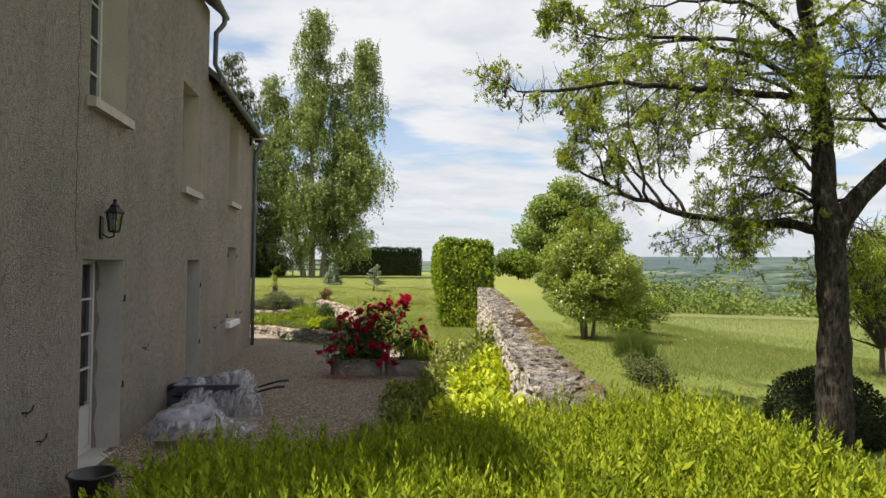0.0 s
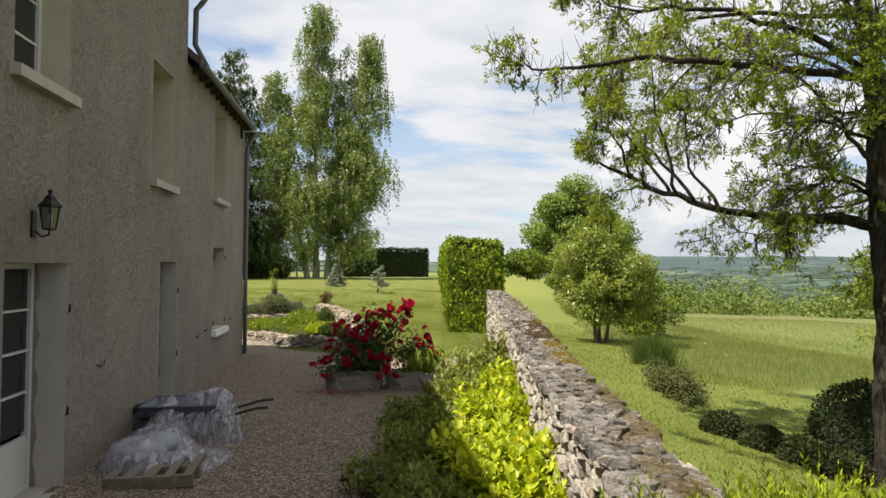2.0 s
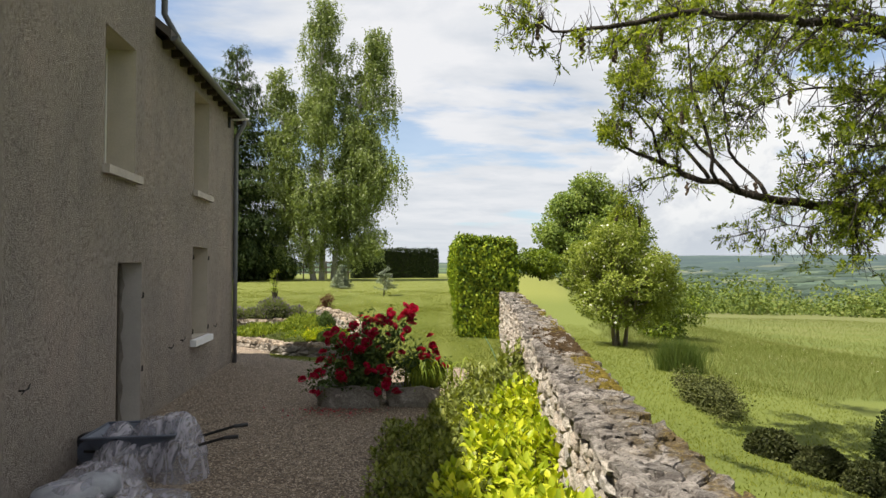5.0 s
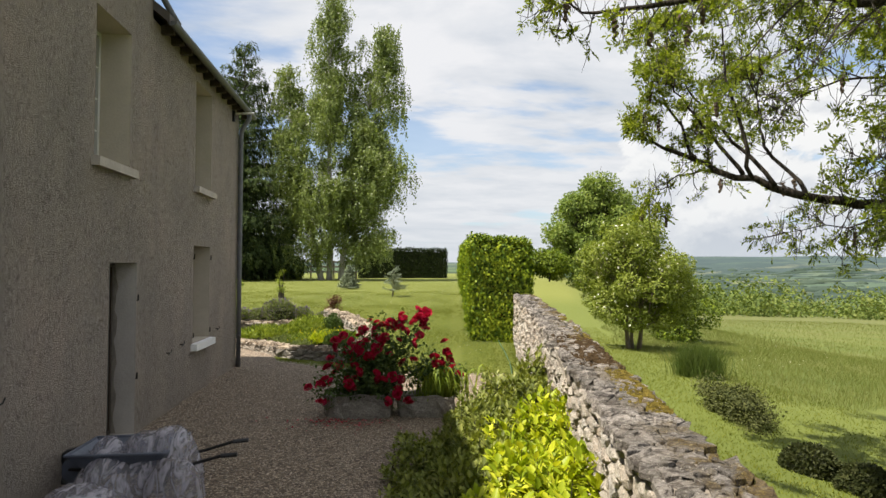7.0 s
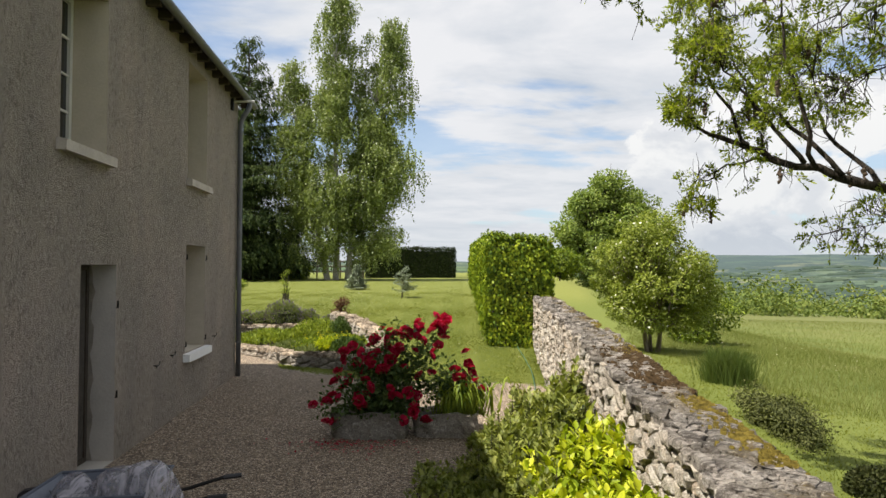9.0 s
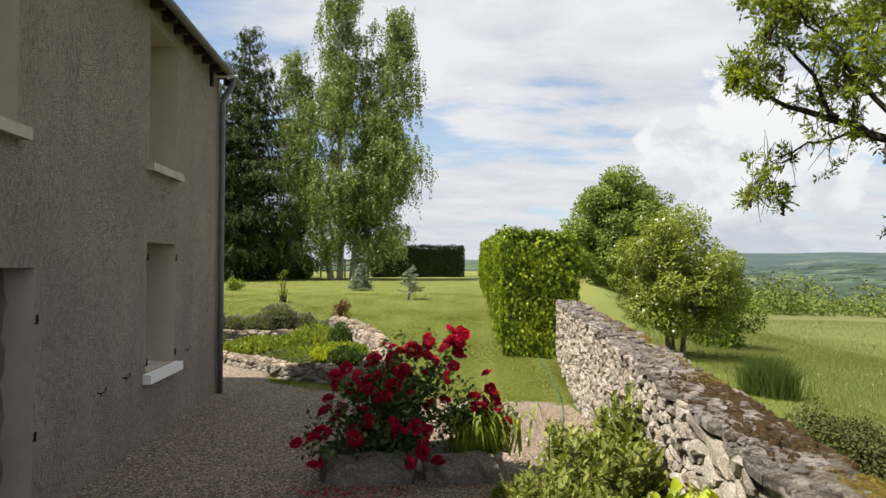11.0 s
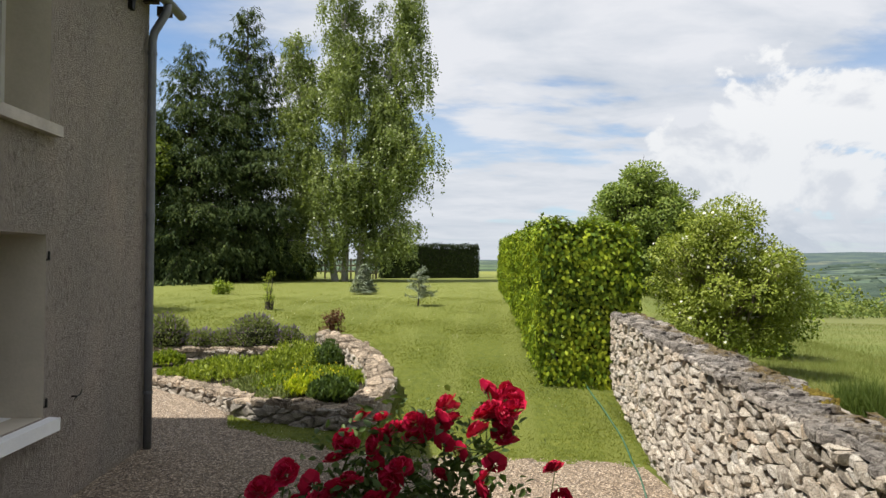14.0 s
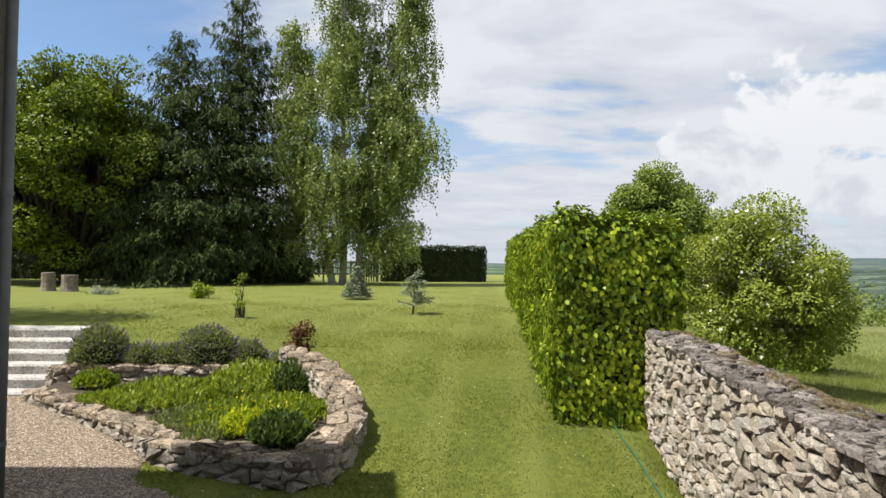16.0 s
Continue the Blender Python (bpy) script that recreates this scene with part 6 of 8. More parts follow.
def weeping_birch():
    base = (-3.0, 44.6, land1(-3, 44.6))
    t = thing("weeping_birch", "tall weeping silver birch with hanging curtains of leaves", "tree", base)
    # lobes of the crown: middle x, depth y, half width, lowest and highest z, number of boughs
    lobes = [(-2.8, 44.6, 1.75, 11.5, 20.2, 46), (0.75, 44.4, 1.75, 8.5, 18.2, 44), (-5.9, 45.0, 1.45, 5.0, 15.2, 40), (-2.7, 44.0, 3.0, 5.0, 14.0, 76), (-0.3, 44.0, 2.9, 2.8, 11.5, 84), (-4.6, 44.4, 2.2, 2.6, 8.0, 26)]
    g = Geo()
    b = Vector(base)
    stems = []
    for dx, top in ((0.0, (-2.8, 44.6, 19.8)), (0.75, (0.7, 44.5, 17.6)), (-0.5, (-5.8, 44.9, 14.6))):
        pts = wander(b + Vector((dx, dx * 0.3, -0.1)), top, 10, 0.03, seed=int(dx * 10) + 60)
        g.tube(pts, [0.21 - 0.0195 * i for i in range(11)], 8)
        stems.append(pts)
    rs = np.random.default_rng(61)
    P = []
    for cx, cy, r, zb, zt, n in lobes:
        for i in range(n):
            h = zb + (zt - zb) * (i + rs.random()) / n
            u = (h - zb) / (zt - zb)
            a = rs.uniform(0, 6.28)
            q = r * rs.uniform(0.45, 1.12) * min(1.0, 0.30 + 1.9 * (1 - u)) * min(1.0, 0.75 + u)
            tip = np.array([cx + q * math.cos(a), cy + q * math.sin(a) * 0.9, h])
            line = min(stems, key=lambda k: min((Vector(tip) - p).length for p in k))
            root = np.array(min(line, key=lambda p: abs(p.z - h + 1.0) + 0.15 * (p - Vector(tip)).length))
            bow = lambda v: root + (tip - root) * v[:, None] + np.array([0, 0, 1.0]) * (0.55 * np.sin(v * 2.6))[:, None]
            g.tube([tuple(p) for p in bow(np.array([0, 0.3, 0.6, 0.85, 1.0]))], [0.05, 0.035, 0.022, 0.013, 0.006], 4, False)
            # strands hang thickest from the outer half of the bough
            for k in range(int(rs.integers(25, 44))):
                v = np.array([rs.uniform(0.45, 1.05)])
                st = bow(v)[0] + rs.normal(0, [0.30, 0.30, 0.16])
                ln = rs.uniform(0.35, 1.25) * (1.6 if rs.random() < 0.22 else 1.0)
                m = int(ln * 15) + 3
                w = np.linspace(0, 1, m)
                sway = rs.normal(0, 0.20, 2)
                pts = np.stack([st[0] + sway[0] * w ** 1.5, st[1] + sway[1] * w ** 1.5, st[2] + 0.10 * np.sin(w * 3) - ln * w], 1) + rs.normal(0, 0.055, (m, 3))
                P.append(pts[pts[:, 2] > 1.75])
    P = np.concatenate(P)
    al = unit(rs.normal(size=P.shape) * 0.6 + np.array([0, 0, -1.0]))
    part("trunk", g, M["birchbark"], t, "whitish birch stems", True)
    part("crown", leaf_mesh("crown", P, al, M["birch"], 0.128, 0.094), None, t)


weeping_birch()

def dome_lumps(cx, cy, cz, rx, ry, rz, n, size, seed):
    """Clumps set close under the skin of a domed crown, flattened like layered boughs."""
    rs = np.random.default_rng(seed)
    out = []
    for i in range(n):
        d = rs.normal(size=3)
        d /= np.linalg.norm(d)
        d[2] = abs(d[2]) if rs.random() < 0.55 else d[2] * 0.8
        k = rs.uniform(0.60, 1.0) * (1 + 0.10 * math.sin(d[0] * 5 + seed) * math.cos(d[1] * 4 + d[2] * 3))
        s = size * rs.uniform(0.5, 1.35)
        out.append((cx + k * rx * d[0], cy + k * ry * d[1], cz + k * rz * d[2], s * 1.2, s * 1.2, s * 0.62))
    return out


broadleaf("broadleaf_tree", "large domed green tree behind the steps", (-16.8, 43.0, land1(-16.8, 43)), dome_lumps(-17.0, 43, 6.6, 4.8, 4.4, 6.1, 210, 0.95, 71), "tree", 90000, 0.175, 0.115, 0.32)
broadleaf("broadleaf_tree", "large domed green tree beyond the lawn", (-24.5, 44.0, land1(-24, 44)), dome_lumps(-24.5, 44, 6.9, 5.0, 4.5, 5.4, 60, 1.5, 72), "tree", 20000, 0.24, 0.16, 0.32)
broadleaf("broadleaf_tree", "garden tree beyond the steps, shading the lawn", (-12.4, 23.6, land1(-12.4, 23.6)), dome_lumps(-12.2, 23.8, 7.4, 2.9, 1.7, 2.0, 40, 0.9, 77), "tree", 9000, 0.17, 0.11, 0.18)
broadleaf("broadleaf_tree", "tall domed tree standing behind the elder", (28.9, 82.0, land1(28.9, 82)), dome_lumps(28.9, 82, 5.2, 6.6, 5.0, 8.8, 190, 1.5, 73), "fartree", 58000, 0.35, 0.235, 0.4)
broadleaf("broadleaf_tree", "dense rounded tree in the field edge", (34.0, 84.0, land1(34, 84)), dome_lumps(34.0, 84, 1.4, 3.8, 4.0, 4.6, 40, 1.3, 74), "fartree", 24000, 0.27, 0.18, 0.3)

# many-stemmed elder in the meadow
ez = land1(12.2, 30.2)
elder_lumps = lumps_in(12.1, 30.2, 1.95, 3.0, 2.7, 2.85, 62, 0.56, 75) + [(12.1 + (q[0] - 12.3) * 0.66, *q[1:]) for q in [(10.3, 29.6, 0.4, 0.9, 0.9, 0.8), (15.4, 30.6, 1.2, 0.9, 0.9, 0.7), (12.8, 30.2, 3.9, 1.2, 1.1, 0.8), (13.6, 29.3, -0.2, 0.8, 0.8, 0.6), (11.5, 28.9, -0.1, 0.7, 0.7, 0.6), (14.7, 29.4, 0.1, 0.8, 0.8, 0.6), (11.2, 29.8, 3.3, 0.8, 0.8, 0.7), (15.3, 29.3, 0.7, 0.7, 0.7, 0.5), (16.2, 29.8, 1.1, 0.6, 0.6, 0.5), (14.2, 28.9, 0.9, 0.7, 0.7, 0.6), (13.0, 28.4, 1.2, 0.8, 0.8, 0.6), (15.9, 30.0, 2.2, 0.6, 0.6, 0.5)]]
broadleaf("elder_tree", "many-stemmed flowering elder with creamy blossom", (12.2, 30.2, ez), elder_lumps, "elder", 46000, 0.125, 0.062, 0.085, "elderbark", stems=6)
n = 520
pick = rng.integers(0, len(elder_lumps), n)
L = np.array(elder_lumps)[pick]
d = rand_dirs(n, 0.5)
solo("elder_blossom", leaf_mesh("elder_blossom", L[:, :3] + d * L[:, 3:6] * 1.02, rand_dirs(n), M["white"], 0.12, 0.12, facing=d), None, "flat creamy elder blossom heads", "flowers", kind="stuff")
broadleaf("field_tree", "small leafy tree on the slope behind the ash", (18.6, 18.6, land1(18.6, 18.6)), dome_lumps(18.6, 18.6, 0.9, 1.7, 1.6, 2.6, 40, 0.6, 79), "ash", 16000, 0.10, 0.05, 0.10)
broadleaf("field_bush", "dark dense bush in the hedge line", (17.5, 37.0, land1(17.5, 37)), lumps_in(17.5, 37, -0.2, 2.2, 2.0, 1.9, 10, 1.1, 76), "tree", 9000, 0.17, 0.10, 0.10, stems=2, category="shrub")


# ---- ash over the wall ----
def ash_tree():
    base = Vector((8.2, 8.3, land1(8.05, 8.3) - 0.1))
    t = thing("ash_tree", "old ash with long spreading limbs and sparse fresh leaves", "tree", tuple(base))
    g, tw = Geo(), Geo()
    rs = random.Random(81)
    fork = Vector((8.25, 8.45, 2.75))
    bole = [(base, 0.36), (base + Vector((0, 0, 0.25)), 0.29), (Vector((8.2, 8.32, 0.6)), 0.255), (Vector((8.2, 8.32, 1.3)), 0.235), (Vector((8.22, 8.4, 2.0)), 0.23), (fork, 0.235), (Vector((8.18, 8.5, 3.4)), 0.19), (Vector((8.24, 8.6, 4.6)), 0.165), (Vector((8.1, 8.6, 5.8)), 0.14), (Vector((7.7, 8.5, 7.5)), 0.08)]
    line, rad = [], []
    for (p, r0), (q, r1) in zip(bole, bole[1:]):
        k = max(2, int((q - p).length / 0.09))
        line += [p.lerp(q, i / k) for i in range(k)]
        rad += [r0 + (r1 - r0) * i / k for i in range(k)]
    start = len(g.v)
    g.tube(line, rad, 20)
    for i in range(start, len(g.v)):
        p = Vector(g.v[i])
        s = noise.noise_vector(Vector((p.x * 9, p.y * 9, p.z * 2.4))) * 0.030 + noise.noise_vector(p * 3) * 0.03 + noise.noise_vector(p * 24) * 0.008
        g.v[i] = (p.x + s.x, p.y + s.y, p.z)
    right = [fork + Vector((0, 0, -0.30)), Vector((8.42, 8.35, 2.95)), Vector((8.62, 8.22, 3.3)), Vector((9.15, 7.95, 3.95)), Vector((9.7, 7.7, 4.9)), Vector((10.2, 7.5, 6.5))]
    g.tube(right, [0.19, 0.19, 0.17, 0.145, 0.12, 0.07], 12)
    limbs = [
        ([(8.2, 8.5, 5.1), (7.0, 8.4, 5.0), (5.6, 8.0, 4.95), (4.2, 7.84, 4.92), (3.4, 8.1, 4.85), (2.8, 8.4, 4.9), (2.4, 8.7, 5.1)], 0.10),
        ([(8.1, 8.5, 2.75), (7.7, 9.4, 2.9), (7.25, 10.15, 3.0), (6.45, 10.4, 3.2), (5.65, 10.95, 3.6), (5.2, 11.5, 3.95), (4.95, 11.7, 4.15), (4.75, 11.76, 4.5)], 0.135),
        ([(5.9, 10.75, 3.45), (5.5, 11.0, 4.15), (5.15, 11.2, 4.75), (4.9, 11.3, 5.15)], 0.05),
        ([(6.25, 10.5, 3.3), (5.8, 11.2, 4.3), (5.5, 11.7, 5.1), (5.4, 11.8, 6.0)], 0.05),
        ([(6.0, 10.65, 3.42), (5.7, 10.65, 4.4), (5.5, 10.6, 5.4), (5.4, 10.6, 6.2)], 0.05),
        ([(5.6, 10.95, 3.62), (5.3, 11.4, 3.6), (5.1, 11.8, 3.4), (5.0, 12.1, 3.15)], 0.03),
        ([(6.6, 10.35, 3.18), (6.5, 11.1, 4.0), (6.7, 11.6, 4.7), (6.8, 11.9, 5.3)], 0.05),
        ([(5.4, 11.2, 3.8), (5.2, 11.6, 4.6), (5.1, 11.8, 5.1), (5.1, 11.9, 5.5)], 0.04),
        ([(8.1, 8.6, 5.2), (6.8, 8.9, 5.9), (5.4, 9.1, 6.2), (4.2, 9.0, 6.1), (3.5, 8.9, 6.3)], 0.08),
        ([(8.0, 8.6, 5.6), (7.0, 7.8, 5.9), (5.8, 7.2, 6.0), (4.6, 6.8, 5.8), (3.7, 6.6, 5.5)], 0.075),
        ([(8.0, 8.6, 6.0), (6.8, 10.2, 6.6), (5.9, 11.6, 6.8), (5.2, 12.6, 6.4)], 0.07),
        ([(8.15, 8.5, 3.6), (7.4, 8.2, 4.0), (6.4, 7.6, 4.5), (5.4, 7.1, 4.7)], 0.06),
        ([(8.6, 8.25, 3.3), (8.7, 9.8, 3.2), (8.2, 11.0, 2.85), (7.25, 11.7, 2.69)], 0.05),
        ([(9.5, 7.8, 4.5), (9.9, 10.2, 5.2), (10.4, 11.6, 5.3), (10.6, 12.8, 4.8)], 0.07),
        ([(9.8, 7.65, 5.2), (8.8, 10.8, 6.2), (8.2, 12.4, 6.3), (7.6, 13.6, 5.8)], 0.07),
        ([(8.05, 8.5, 3.2), (7.6, 8.7, 3.45), (7.1, 8.8, 3.3), (6.8, 8.9, 3.1)], 0.05),
        ([(8.6, 8.25, 3.3), (9.3, 9.3, 3.2), (9.9, 9.8, 2.9), (10.3, 10.2, 2.4)], 0.04),
        ([(8.35, 8.5, 2.4), (8.9, 8.9, 2.35), (9.4, 9.2, 2.0), (9.7, 9.4, 1.6)], 0.035),
        ([(8.1, 8.6, 4.5), (7.6, 7.9, 5.0), (6.9, 7.2, 5.4), (6.3, 6.6, 5.2)], 0.06),
        ([(8.1, 8.6, 5.0), (7.4, 9.2, 5.6), (6.6, 9.4, 5.8), (5.8, 9.5, 5.6)], 0.06),
        ([(8.3, 8.6, 4.0), (8.0, 9.6, 4.6), (7.4, 10.6, 4.9), (6.9, 11.4, 4.7)], 0.055),
        ([(9.3, 7.88, 4.2), (8.6, 8.2, 4.9), (8.2, 7.5, 5.3), (7.6, 7.0, 5.4)], 0.055),
        ([(9.75, 7.68, 5.0), (9.7, 8.4, 5.8), (9.6, 7.7, 6.2), (9.0, 7.2, 6.2)], 0.055),
        ([(8.0, 8.6, 6.2), (8.6, 7.8, 6.8), (8.8, 7.0, 7.0), (8.4, 6.4, 6.8)], 0.055),
        ([(7.9, 8.6, 6.4), (7.0, 7.6, 7.2), (5.9, 6.9, 7.6), (4.8, 6.6, 7.3)], 0.06),
        ([(8.1, 8.4, 3.2), (7.6, 8.7, 3.6), (7.2, 9.0, 3.7), (6.9, 9.2, 3.5)], 0.045),
        ([(8.1, 8.4, 2.6), (7.7, 8.6, 2.9), (7.3, 8.9, 2.9), (7.0, 9.0, 2.6)], 0.04),
        ([(8.2, 8.4, 4.2), (7.7, 8.3, 4.4), (7.3, 8.4, 4.4), (6.9, 8.6, 4.2)], 0.045),
        ([(8.3, 8.5, 3.3), (8.6, 9.8, 3.4), (8.8, 11.0, 3.2), (8.7, 12.0, 2.8)], 0.045),
        ([(8.4, 8.6, 3.0), (9.2, 9.3, 2.9), (9.9, 10.3, 2.4), (10.3, 11.2, 1.8)], 0.045),
        # unseen upper limbs, added so that the crown shades the trunk
        ([(7.8, 8.5, 7.0), (6.6, 8.1, 8.3), (5.4, 7.8, 8.9), (4.2, 7.4, 9.1)], 0.07),
        ([(7.7, 8.5, 7.4), (6.9, 8.9, 8.9), (5.9, 9.3, 9.8), (5.0, 9.8, 10.1)], 0.07),
        ([(7.7, 8.5, 7.4), (7.3, 7.6, 8.9), (6.4, 7.0, 9.5), (5.5, 6.4, 9.4)], 0.06),
        ([(7.7, 8.5, 7.4), (7.5, 8.4, 9.0), (6.9, 8.2, 10.2), (6.2, 8.2, 11.0)], 0.07),
        ([(8.0, 8.6, 6.6), (7.2, 8.4, 7.4), (6.4, 8.2, 7.8), (5.6, 8.2, 7.9)], 0.06),
        ([(10.18, 7.51, 6.4), (8.8, 9.0, 8.4), (8.0, 8.9, 9.0), (7.2, 8.8, 9.2)], 0.06),
    ]
    P, A, F, seeds = [], [], [], []

    def leafset(p, d):
        """A compound leaf: pairs of leaflets on a stalk."""
        ln = rs.uniform(0.11, 0.20)
        side = Vector((rs.gauss(0, 1), rs.gauss(0, 1), rs.gauss(0, .5))).cross(d)
        side = side.normalized() if side.length > 1e-6 else Vector((1, 0, 0))
        d = (d + Vector((0, 0, rs.uniform(-0.5, 0.2)))).normalized()
        tip = p + d * ln + Vector((0, 0, -0.04))
        tw.tube([p, tip], [0.0025, 0.0015], 3, False)
        for k in range(4):
            q = p.lerp(tip, 0.30 + 0.20 * k)
            for sg in (-1, 1):
                P.append(q)
                A.append(d * 0.6 + side * sg)
        P.append(tip)
        A.append(d)

    def leafiness(q):
        """The outer fan is in full leaf, the long upper limb almost bare."""
        if q.y > 10.2 and q.x < 6.6:
            return 0.80 if q.z > 3.9 else 0.22
        if q.x < 4.6 and q.y < 9.7 and q.z < 5.7:
            return 0.30
        return 0.56 if q.z > 4.7 else 0.34

    def twig(p, d, ln, depth):
        d = d.normalized()
        pts, q = [p], p
        for i in range(4):
            d = (d + Vector((rs.gauss(0, .16), rs.gauss(0, .16), rs.gauss(0, .12) + (-0.16 if i < 2 else 0.14)))).normalized()
            q = q + d * ln / 4
            pts.append(q)
        r = 0.003 + 0.007 * ln if depth else 0.005 + 0.009 * ln
        tw.tube(pts, [r, r * 0.85, r * 0.65, r * 0.5, r * 0.3], 3 if depth else 5, False)
        if depth == 0:
            for i in range(rs.randint(5, 8)):
                s = rs.uniform(0.15, 1.0)
                k = min(3, int(s * 4))
                a = pts[k].lerp(pts[k + 1], s * 4 - k)
                dd = (pts[k + 1] - pts[k]).normalized() + Vector((rs.gauss(0, .7), rs.gauss(0, .7), rs.gauss(0, .55)))
                twig(a, dd, ln * rs.uniform(0.28, 0.55), 1)
            # bare upright twigs
            for i in range(4):
                k = rs.randint(0, 3)
                a = pts[k].lerp(pts[k + 1], rs.random())
                e = a + Vector((rs.gauss(0, .10), rs.gauss(0, .10), rs.choice((1, 1, -1)) * rs.uniform(0.12, 0.38)))
                tw.tube([a, a.lerp(e, 0.5) + Vector((rs.gauss(0, .02), rs.gauss(0, .02), 0)), e], [0.006, 0.0045, 0.0025], 3, False)
        else:
            for i in range(rs.randint(3, 6) if rs.random() < leafiness(q) else 0):
                leafset(q, (d * 0.6 + Vector((rs.gauss(0, .8), rs.gauss(0, .8), rs.gauss(0.2, .6)))).normalized())
            if rs.random() < 0.10:
                leafset(pts[2], Vector((rs.gauss(0, 1), rs.gauss(0, 1), rs.gauss(0, .4))).normalized())
            if rs.random() < 0.05:
                seeds.append(q)

    for ctrl, r in limbs:
        pts = []
        c = [Vector(p) for p in ctrl]
        for i in range(len(c) - 1):
            p0, p1, p2, p3 = c[max(i - 1, 0)], c[i], c[i + 1], c[min(i + 2, len(c) - 1)]
            for k in range(4):
                u = k / 4
                pts.append(0.5 * ((2 * p1) + (p2 - p0) * u + (2 * p0 - 5 * p1 + 4 * p2 - p3) * u * u + (3 * p1 - p0 - 3 * p2 + p3) * u ** 3) + Vector([rs.gauss(0, .025) for _ in range(3)]))
        pts.append(c[-1])
        m = len(pts)
        g.tube(pts, [r * 0.72 * (1 - 0.9 * i / (m - 1)) for i in range(m)], 7)
        for i in range(3, m):
            d = (pts[i] - pts[i - 1]).normalized()
            fan = pts[i].y > 10.2 and pts[i].x < 6.6
            for k in range(rs.choice((0, 1, 1) if fan else (1, 1, 2)) if i < m - 3 else 2 if fan else 3):
                out = Vector((rs.gauss(0, 1), rs.gauss(0, 1), rs.gauss(0.15, .8)))
                out = (out - d * out.dot(d)).normalized()
                twig(pts[i], d * 0.7 + out, rs.uniform(0.45, 1.15) * (1.15 - 0.4 * i / m) * (0.46 if fan else 0.5 if pts[i].x < 4.2 and pts[i].z < 7 else 0.72 if pts[i].z < 3.9 else 1.0), 0)
        twig(pts[-1], pts[-1] - pts[-2], 0.35 if fan or pts[-1].x < 4.2 else 0.6, 0)
    part("trunk", g, M["ashbark"], t, "grey-brown furrowed bark", True)
    part("twigwork", tw, M["bark"], t, "thin dark twigs", kind="stuff")
    at, al = np.array([tuple(p) for p in P]), np.array([tuple(p) for p in A])
    al += rng.normal(size=al.shape) * 0.2
    part("crown", leaf_mesh("crown", at, al, M["ash"], 0.066, 0.026), None, t)
    for p in seeds[:44]:
        q = [Vector(p) + Vector((rs.gauss(0, .012), rs.gauss(0, .012), -0.027 * k)) for k in range(9)]
        part("seed_cluster", Geo().tube(q, [0.006] + [rs.uniform(0.012, 0.036) for _ in range(7)] + [0.01], 6), M["seed"], t, "hanging brown seed bunch")


ash_tree()


def ball_bush(at, r, label, squash=0.9, n=5200, rag=0.05, mat="darkleaf"):
    t = thing("clipped_bush", label, "shrub", at, "dark bushes")
    c = np.array(at) + [0, 0, r * 0.55]
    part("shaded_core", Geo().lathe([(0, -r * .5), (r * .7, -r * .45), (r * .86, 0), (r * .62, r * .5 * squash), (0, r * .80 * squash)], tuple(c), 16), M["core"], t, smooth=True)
    d = rand_dirs(n)
    p = c + d * [r, r, r * squash] * (0.93 + rag * fbm(d * 3 + np.array(at), 1.3) + rng.uniform(-.10, .05, n))[:, None]
    part("leaves", leaf_mesh("leaves", p, unit(d + rng.normal(size=(n, 3)) * .7), M[mat], 0.06, 0.035, facing=d), None, t)


ball_bush((9.05, 9.6, land1(9.05, 9.6) - 0.28), 1.10, "large rounded dark clipped bush beside the ash", 0.95, 15000)
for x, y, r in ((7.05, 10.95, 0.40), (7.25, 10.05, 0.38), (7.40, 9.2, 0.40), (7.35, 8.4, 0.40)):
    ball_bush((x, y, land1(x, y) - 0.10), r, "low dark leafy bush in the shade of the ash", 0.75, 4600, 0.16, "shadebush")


def cotoneaster():
    """A low bush that sprawls along the slope."""
    at = (7.8, 14.6, land1(7.8, 14.6))
    t = thing("sprawling_bush", "low sprawling grey-green bush on the mown slope", "shrub", at)
    rs = np.random.default_rng(18)
    lum = []
    for i in range(30):
        k = rs.random()
        x, y = 7.55 + 0.45 * k + rs.normal(0, 0.18), 13.3 + 2.0 * k + rs.normal(0, 0.15)
        s = rs.uniform(0.22, 0.42)
        lum.append((x, y, land1(x, y) + rs.uniform(0.12, 0.42), s, s, s * 0.8))
    g = Geo()
    for i, l in enumerate(lum):
        g.tube(wander((l[0] * 0.5 + 3.9, l[1] * 0.6 + 5.84, land1(l[0], l[1])), l[:3], 4, 0.08, seed=i), [0.02, 0.016, 0.012, 0.008, 0.004], 5)
    part("stems", g, M["bark"], t, kind="stuff")
    part("leaves", ellipsoid_leaves(lum, 14000, M["cotoneaster"], 0.055, 0.030, shell=0.8), None, t)


M["cotoneaster"] = leafy("grey_green_leaves", [(0.028, 0.036, 0.012), (0.060, 0.070, 0.022), (0.11, 0.12, 0.04), (0.17, 0.175, 0.065)], 0.6, 0.2, scale=1.5, spec=0.12)
cotoneaster()
broadleaf("field_bush", "dark rounded tree behind the clipped hedge", (16.8, 62.0, land1(16.8, 62)), lumps_in(16.4, 62, 2.4, 2.8, 2.0, 1.2, 16, 1.1, 78), "tree", 9000, 0.24, 0.15, 0.08, category="tree")
shrub_mound("young_shrub", "spindly young shrub with yellowish leaves on the lawn", (-3.12, 25.0, land1(-3.12, 25)), 0.22, 0.22, 1.30, "freshbed", 620, 0.045, 0.022, 12, 5)
